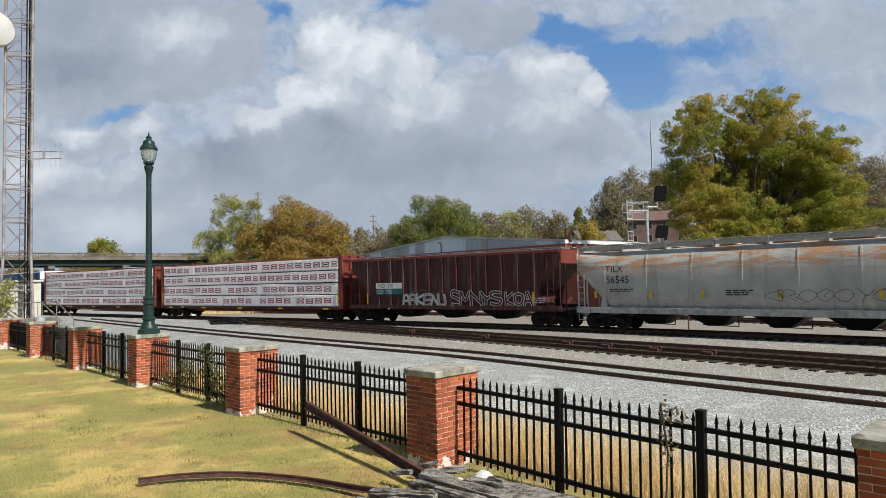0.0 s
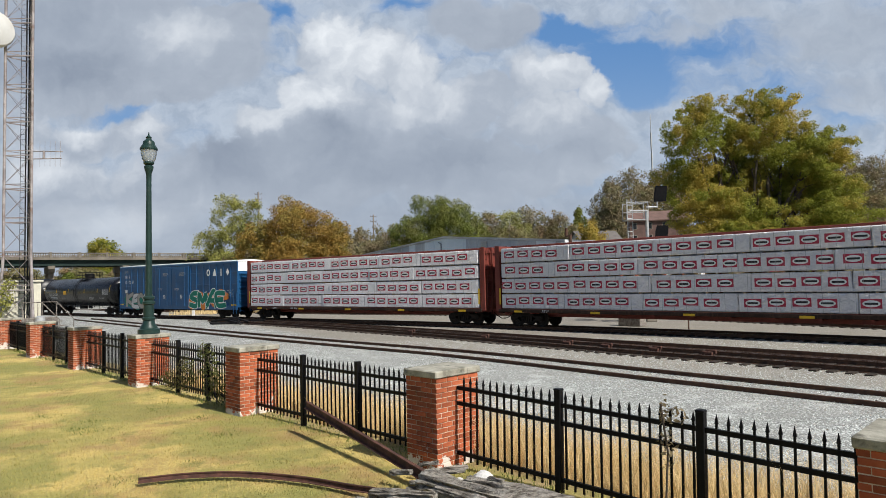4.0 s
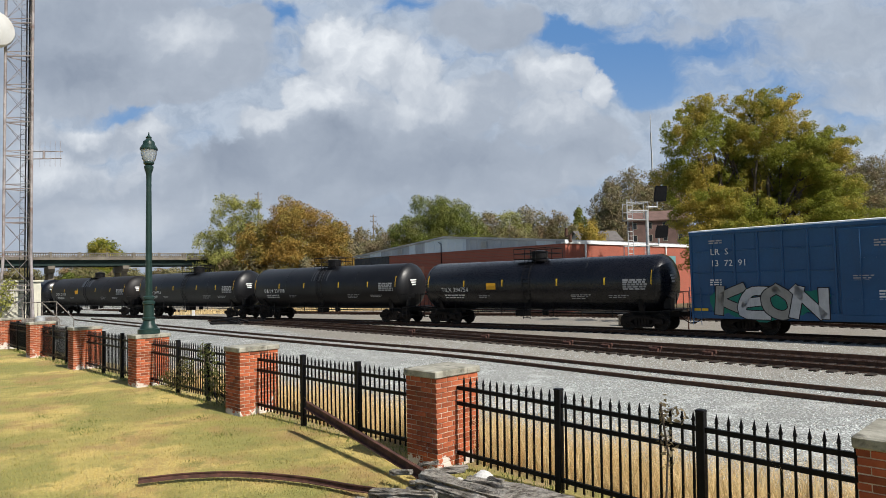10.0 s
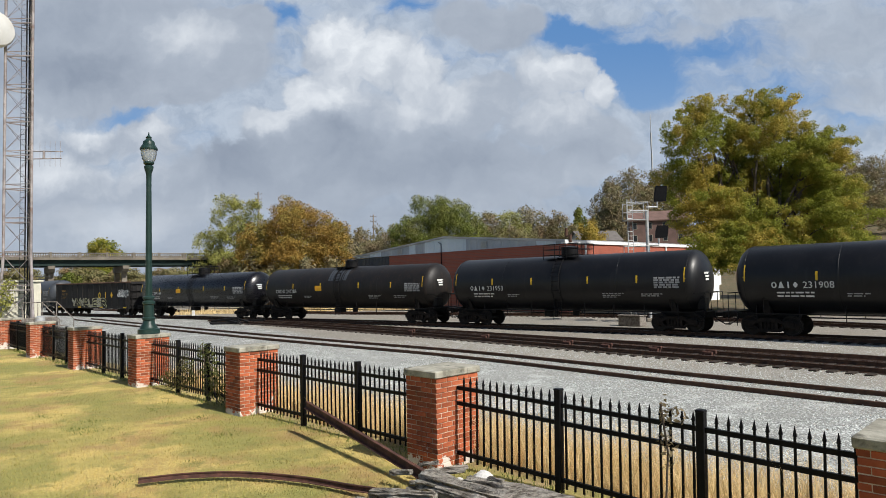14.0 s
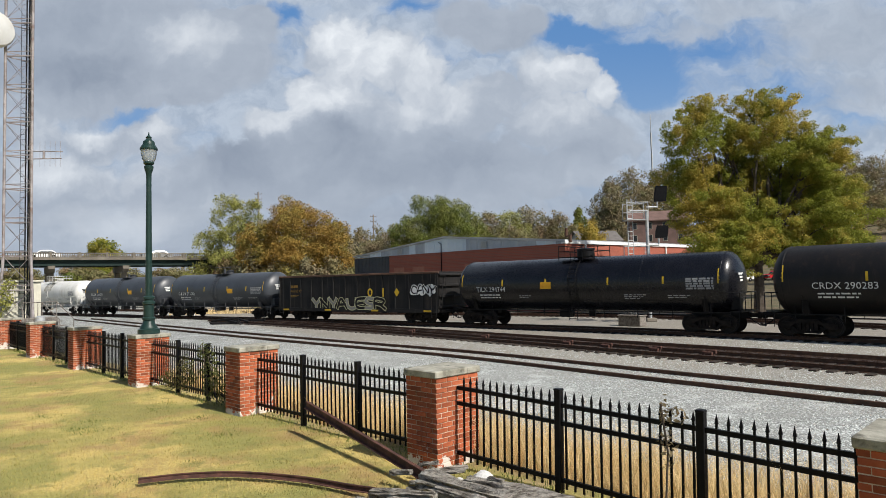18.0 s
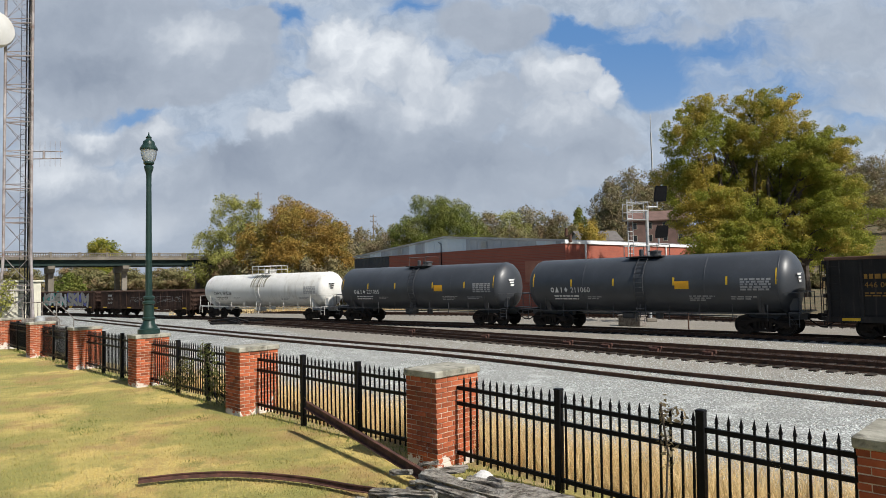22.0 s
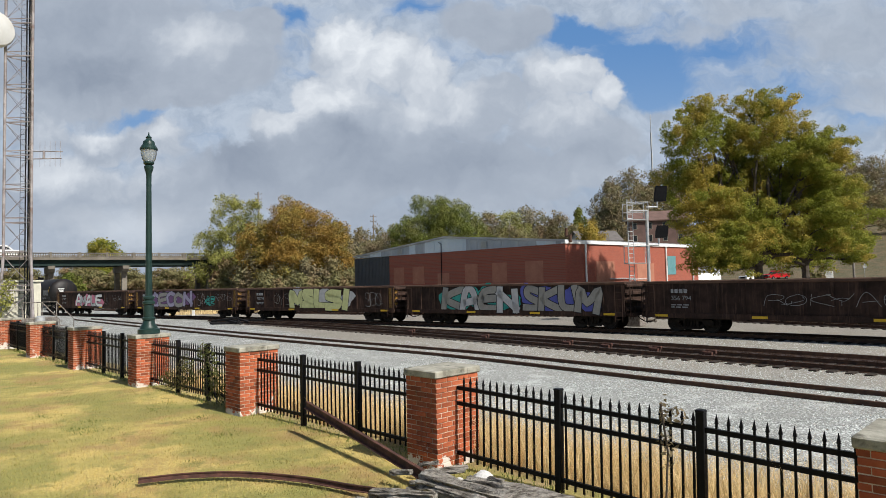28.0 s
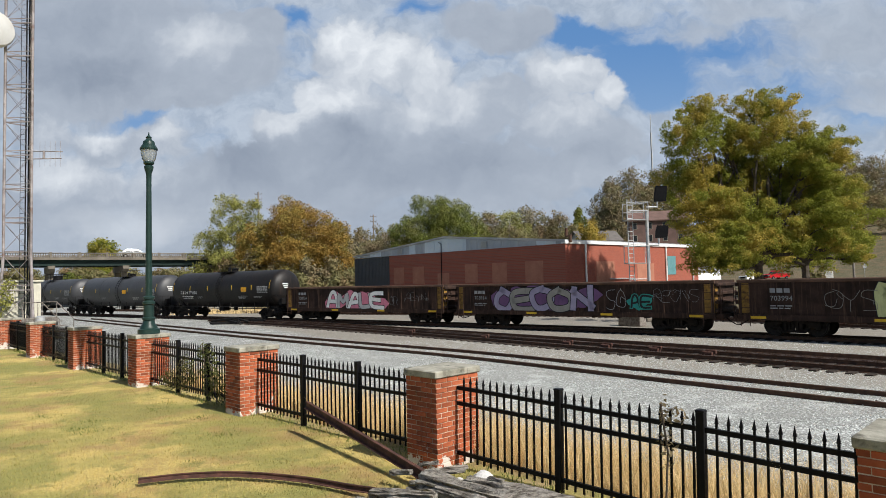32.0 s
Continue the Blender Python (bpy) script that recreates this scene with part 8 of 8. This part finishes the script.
# ---- vehicles ----
def vehicle(name, m, paint, label, pickup=False):
    """A parked or driving car; x points forward, z=0 on the road."""
    car = thing(name, m, label, "pickup truck" if pickup else "car")
    L, W = (5.6, 1.95) if pickup else (4.6, 1.8)
    s = Shape()
    if pickup:
        side = [(-L / 2, 0.5), (L / 2 - 0.1, 0.42), (L / 2, 0.6), (L / 2 - 0.05, 1.0), (L / 2 - 0.2, 1.1), (0.9, 1.16), (0.75, 1.16), (-L / 2, 1.16)]
    else:
        side = [(-L / 2, 0.45), (L / 2 - 0.1, 0.38), (L / 2, 0.55), (L / 2 - 0.1, 0.78), (1.0, 0.95), (-1.6, 1.0), (-L / 2, 0.95)]
    s.prism(side, -W / 2, W / 2, "y")
    part("body", s, paint, car)
    s = Shape()
    cab = [(0.95, 1.15), (0.25, 1.82), (-0.95, 1.84), (-1.05, 1.15)] if pickup else [(1.05, 0.94), (0.35, 1.43), (-1.0, 1.45), (-1.7, 0.99)]
    lo, hi = (W / 2 - 0.04, W / 2 - 0.2)
    s.loft([[(x, -(lo if i in (0, 3) else hi), z) for i, (x, z) in enumerate(cab)], [(x, (lo if i in (0, 3) else hi), z) for i, (x, z) in enumerate(cab)]])
    part("cabin", s, paint, car)
    for sgn in (1, -1):
        s = Shape()
        a = [(cab[0][0] - 0.25, cab[0][1] + 0.05), (cab[1][0] - 0.02, cab[1][1] - 0.08), (cab[2][0] + 0.1, cab[2][1] - 0.08), (cab[3][0] + 0.2, cab[3][1] + 0.05)]
        s.add([(x, sgn * ((lo if i in (0, 3) else hi) + 0.012), z) for i, (x, z) in enumerate(a)], [(0, 1, 2, 3)])
        part("side_window", s, M["dark_glass"], car)
    s = Shape()
    s.add([(cab[0][0] + 0.012, -lo + 0.1, cab[0][1] + 0.06), (cab[0][0] + 0.012, lo - 0.1, cab[0][1] + 0.06), (cab[1][0] + 0.02, hi - 0.08, cab[1][1] - 0.06), (cab[1][0] + 0.02, -hi + 0.08, cab[1][1] - 0.06)], [(0, 1, 2, 3)])
    part("windscreen", s, M["dark_glass"], car)
    if pickup:
        s = Shape()
        s.box(-L / 2 + 0.12, -1.15, -W / 2 + 0.12, W / 2 - 0.12, 1.162, 1.17)
        part("bed", s, M["black_steel"], car)
    s = Shape()
    s.box(L / 2 - 0.02, L / 2 + 0.03, -0.5, 0.5, 0.6, 0.95)
    part("grille", s, M["black_steel"], car)
    for y in (-W / 2 + 0.25, W / 2 - 0.25):
        s = Shape()
        s.box(L / 2 - 0.04, L / 2 + 0.035, y - 0.18, y + 0.18, 0.74, 0.92)
        part("headlight", s, M["galvanized"], car)
    for x in (L / 2 - 0.95, -L / 2 + 1.0):
        for y in (-W / 2 + 0.06, W / 2 - 0.06):
            s = Shape()
            s.lathe([(0.2, -0.11), (0.34, -0.11), (0.37, -0.06), (0.37, 0.06), (0.34, 0.11), (0.2, 0.11)], 18, pose(x, y, 0.37, 90, 0, 0))
            w = part("tyre", s, M["black_steel"], car, smooth=35)
            s = Shape()
            s.lathe([(0.05, -0.115), (0.21, -0.10), (0.21, 0.10), (0.05, 0.115)], 14, pose(x, y, 0.37, 90, 0, 0))
            part("rim", s, M["galvanized"], w)
    return car


M["paint_white"] = surf("paint_white", (0.7, 0.7, 0.69), (0.76, 0.76, 0.75), 1, 0.25, 0, 0.0, 10)
M["paint_red"] = surf("paint_red", (0.42, 0.012, 0.018), (0.48, 0.016, 0.022), 1, 0.25, 0, 0.0, 10)
M["paint_silver"] = surf("paint_silver", (0.35, 0.36, 0.37), (0.42, 0.43, 0.44), 1, 0.3, 0.5, 0.0, 10)
vehicle("pickup_truck", pose(60.8, 127.0, ground_z(60.8, 127.0), 0, 0, 205), M["paint_white"], "white pickup truck parked by the road", True)
vehicle("pickup_truck", pose(65.6, 127.5, ground_z(65.6, 127.5), 0, 0, 203), M["paint_red"], "red pickup truck parked by the road", True)

# cars on the bridge: they wait out of sight, cross, and stop out of sight
TRAFFIC = []


def on_bridge(t0, x0, speed, wait, stop, lane, paint, label, pickup=False):
    m0 = bridge.matrix_basis
    car = vehicle("pickup_truck" if pickup else "car", m0 @ pose(wait, lane, ZD + 0.02, 0, 0, 0 if speed > 0 else 180), paint, label, pickup)
    def at(x):
        return m0 @ pose(x, lane, ZD + 0.02, 0, 0, 0 if speed > 0 else 180)
    ta, tb = t0 + (wait - x0) / speed, t0 + (stop - x0) / speed
    rows = [(0.0, at(wait if ta > 0 else x0 - speed * t0))]
    if ta > 0.2:
        rows.append((ta, at(wait)))
    for k in range(1, 8):
        t = lerp(max(ta, 0.0), min(tb, 32.0), k / 8)
        rows.append((t, at(x0 + speed * (t - t0))))
    if tb < 31.8:
        rows.append((tb, at(stop)))
        rows.append((32.0, at(stop)))
    else:
        rows.append((32.0, at(x0 + speed * (32.0 - t0))))
    TRAFFIC.append((car, rows))


on_bridge(8.0, 8.6, -9.3, 44.0, -36.0, -1.9, M["paint_silver"], "silver car driving over the bridge")
on_bridge(17.0, 7.3, -9.3, 37.0, -42.0, -1.9, M["paint_white"], "white car driving over the bridge")
on_bridge(19.0, 5.3, -8.9, 50.0, -30.0, -1.9, M["paint_silver"], "silver car driving over the bridge")
on_bridge(28.0, -6.6, 9.1, -34.0, 42.0, -6.6, M["paint_white"], "white pickup truck driving over the bridge", True)
on_bridge(31.0, -1.1, 11.0, -40.0, 36.0, -6.6, M["paint_silver"], "silver car driving over the bridge")

# ---- poles, signs, far buildings ----
def pole(x, y, top, label, arm=True, transformer=False, wood=True):
    t = thing("utility_pole", pose(x, y, ground_z(x, y)), label, "utility pole")
    h = top - ground_z(x, y)
    s = Shape()
    s.tube([(0, 0, -0.3), (0, 0, h)], [0.2, 0.13], 10)
    part("pole", s, M["wood_old"], t, smooth=40)
    if arm:
        for z in (h - 0.5, h - 1.5):
            s = Shape()
            s.box(-0.65, 0.65, -0.05, 0.05, z, z + 0.1)
            for q in (-0.6, 0.6):
                s.lathe([(0.05, 0.12), (0.07, 0.2), (0.03, 0.3)], 8, pose(q, 0, z))
            part("crossarm", s, M["wood_old"], t)
    if transformer:
        s = Shape()
        s.lathe([(0.3, 0), (0.3, 0.9), (0.1, 1.0)], 14, pose(0.45, 0, h - 3.6))
        part("transformer", s, M["galvanized"], t, smooth=40)
        s = Shape()
        s.tube([(0, 0, h - 5.2), (0.9, -0.6, h - 4.8), (1.5, -1.0, h - 4.9)], 0.05, 6)
        part("lamp_arm", s, M["galvanized"], t)
    return t


pole(71.2, 112.0, 15.4, "weathered utility pole with a transformer", True, True)
pole(-35.8, 125.0, 19.9, "tall utility pole above the trees")
pole(-14.5, 135.0, 16.0, "slim utility pole behind the trees")
pole(15.6, 150.0, 14.6, "slim utility pole behind the warehouse")
far = thing("antenna_mast", pose(138.4, 420.0, ground_z(138, 420)), "thin distant antenna mast above the trees", "antenna mast")
s = Shape()
s.tube([(0, 0, 0), (0, 0, 78.0)], 0.55, 5)
s.tube([(0, 0, 78.0), (0, 0, 90.0)], 0.18, 5)
part("mast", s, M["galvanized"], far)
sign = thing("notice_board", pose(66.9, 112.0, ground_z(66.9, 112.0), 0, 0, -20), "white notice board on two posts by the road", "sign")
s = Shape()
s.box(-0.62, 0.62, -0.05, 0.05, 0.5, 1.9, bevel=0.02)
part("board", s, M["white_paint"], sign)
for x in (-0.5, 0.5):
    s = Shape()
    s.box(x - 0.05, x + 0.05, 0.05, 0.15, 0, 1.9)
    part("post", s, M["white_paint"], sign)
s = Shape()
for k in range(5):
    s.add([(-0.45, -0.056, 1.65 - k * 0.2), (0.4 - 0.1 * (k % 2), -0.056, 1.65 - k * 0.2), (0.4 - 0.1 * (k % 2), -0.056, 1.72 - k * 0.2), (-0.45, -0.056, 1.72 - k * 0.2)], [(0, 1, 2, 3)])
part("printed_bars", s, M["mark_grey"], sign, "plain bars of small writing")
stop = thing("street_sign", pose(77.0, 118.0, ground_z(77, 118)), "street sign post with the back of a round sign", "street sign")
s = Shape()
s.tube([(0, 0, 0), (0, 0, 3.0)], 0.05, 6)
part("post", s, M["galvanized"], stop)
s = Shape()
s.lathe([(0.42, 0), (0.42, 0.03)], 8, pose(0, -0.06, 2.2, 90, 22.5, 0))
part("plate", s, M["galvanized"], stop)
s = Shape()
s.box(-0.6, 0.6, -0.015, 0.015, 3.0, 3.2)
part("name_plate", s, M["bridge_green"], stop, "green street name plate")


def house(x, y, yaw, w, d, h, wall, roof, label, base=None):
    t = thing("house", pose(x, y, ground_z(x, y) if base is None else base, 0, 0, yaw), label, "house")
    s = Shape()
    s.box(-w / 2, w / 2, -d / 2, d / 2, -2, h)
    s.prism([(-d / 2, h), (d / 2, h), (0, h + d * 0.28)], -w / 2 + 0.05, w / 2 - 0.05, "x")
    part("wall", s, wall, t)
    s = Shape()
    s.prism([(-d / 2 - 0.5, h - 0.25), (0, h + d * 0.28 + 0.05), (d / 2 + 0.5, h - 0.25), (d / 2 + 0.5, h), (0, h + d * 0.28 + 0.3), (-d / 2 - 0.5, h)], -w / 2 - 0.4, w / 2 + 0.4, "x")
    part("roof", s, roof, t)
    n = max(2, int(w / 3))
    for row in range(max(1, int(h / 3))):
        for k in range(n):
            a = lerp(-w / 2 + 1.2, w / 2 - 1.2, k / (n - 1))
            s = Shape()
            s.box(a - 0.55, a + 0.55, -d / 2 - 0.06, -d / 2 - 0.0, 0.8 + row * 3.0, 2.4 + row * 3.0)
            win = part("window", s, M["concrete_cap"], t)
            s = Shape()
            s.box(a - 0.45, a + 0.45, -d / 2 - 0.08, -d / 2 - 0.06, 0.9 + row * 3.0, 2.3 + row * 3.0)
            part("pane", s, M["dark_glass"], win)
    return t


M["house_brick"] = surf("house_brick", (0.12, 0.078, 0.065), (0.17, 0.105, 0.09), 0.8, 0.9, 0, 0.2, 10)
M["shingle"] = surf("shingle", (0.10, 0.09, 0.085), (0.15, 0.135, 0.125), 0.8, 0.9, 0, 0.3, 8)
house(53.0, 160.0, -12, 13, 8, 6.0, M["house_brick"], M["house_brick"], "dark brick house among hillside trees", 9.4)
house(33.0, 140.0, 10, 9, 7, 3.0, M["roof_grey"], M["shingle"], "small grey house behind the warehouse roof", 6.6)
house(46.0, 118.0, -30, 8, 6, 3.0, M["white_paint"], M["shingle"], "small white gabled house beside the warehouse", 0.5)
s = Shape()
s.box(-40, 60, -3.2, 3.2, -0.25, 0.03)
road = part("road", s, surf("asphalt", (0.05, 0.05, 0.052), (0.075, 0.074, 0.072), 0.6, 0.9, 0, 0.3, 12), at=pose(75.0, 131.0, 0.12, 0, 0, -8))
tagged(road, "grey asphalt road below the hillside", "road", kind="structure")

# ---- shrubs by the tracks ----
SHRUB = [(0, 0, 0.5, 0.5, 0.45, 0.45), (-0.5, 0, 0.35, 0.4, 0.35, 0.33), (0.5, 0.1, 0.4, 0.42, 0.35, 0.36), (0.1, -0.3, 0.28, 0.5, 0.3, 0.28)]
for i, (px, ty, w, d, mt) in enumerate([(405, 452, 70, 100, "leaf_mixed"), (450, 440, 90, 94, "leaf_brown"), (495, 448, 90, 92, "leaf_mixed"), (545, 455, 80, 90, "leaf_brown"), (590, 450, 80, 92, "leaf_mixed"), (622, 470, 50, 94, "leaf_mixed"), (470, 478, 70, 88, "leaf_mixed"), (530, 482, 90, 86, "leaf_mixed"), (590, 485, 70, 88, "leaf_mixed"),
                                        (330, 470, 70, 140, "leaf_mixed"), (230, 472, 90, 138, "leaf_mixed"), (150, 468, 80, 136, "leaf_green"), (120, 480, 60, 130, "leaf_green"), (1440, 480, 40, 100, "leaf_mixed"), (640, 480, 60, 110, "leaf_mixed")]):
    tree_at(px, ty, w, d, SHRUB, 3600, 0.22, M[mt], "tangled autumn shrub beside the tracks", 90 + i, trunk=0.06, fork=0.15, depth=2)


# ---- movement ----
SPEED, GAIN = 9.7629, 0.00691


def along(t):
    return SPEED * (t - 16) + GAIN * (t - 16) ** 2


def motions():
    """The train runs along the main line; its wheels roll; the clouds drift."""
    times = [i * 0.5 for i in range(65)]
    for car, middle, centre in CARS:
        rows = []
        for t in times:
            s = middle + along(t)
            xa, ya, _ = on_line(MAIN, s + centre)
            xb, yb, _ = on_line(MAIN, s - centre)
            rows.append((t, pose((xa + xb) / 2, (ya + yb) / 2, RAIL_Z, 0, 0, math.degrees(math.atan2(ya - yb, xa - xb)))))
        walk(car, rows)
    rolled = {}
    for w, x in WHEELS:
        if x not in rolled:
            walk(w, [(i / 15, pose(x, 0, -0.043, 0, math.degrees(along(i / 15) / 0.457), 0)) for i in range(481)])
            rolled[x] = w.animation_data
        else:
            w.rotation_mode = "QUATERNION"
            keys = w.animation_data_create()
            keys.action = rolled[x].action
            keys.action_slot = rolled[x].action_slot
    for car, rows in TRAFFIC:
        walk(car, rows)
    walk(clouds, [(0.0, pose(0, 0, 1.8, 0, 0, 0.0)), (32.0, pose(0, 0, 1.8, -0.35, 0, -1.5))])


motions()
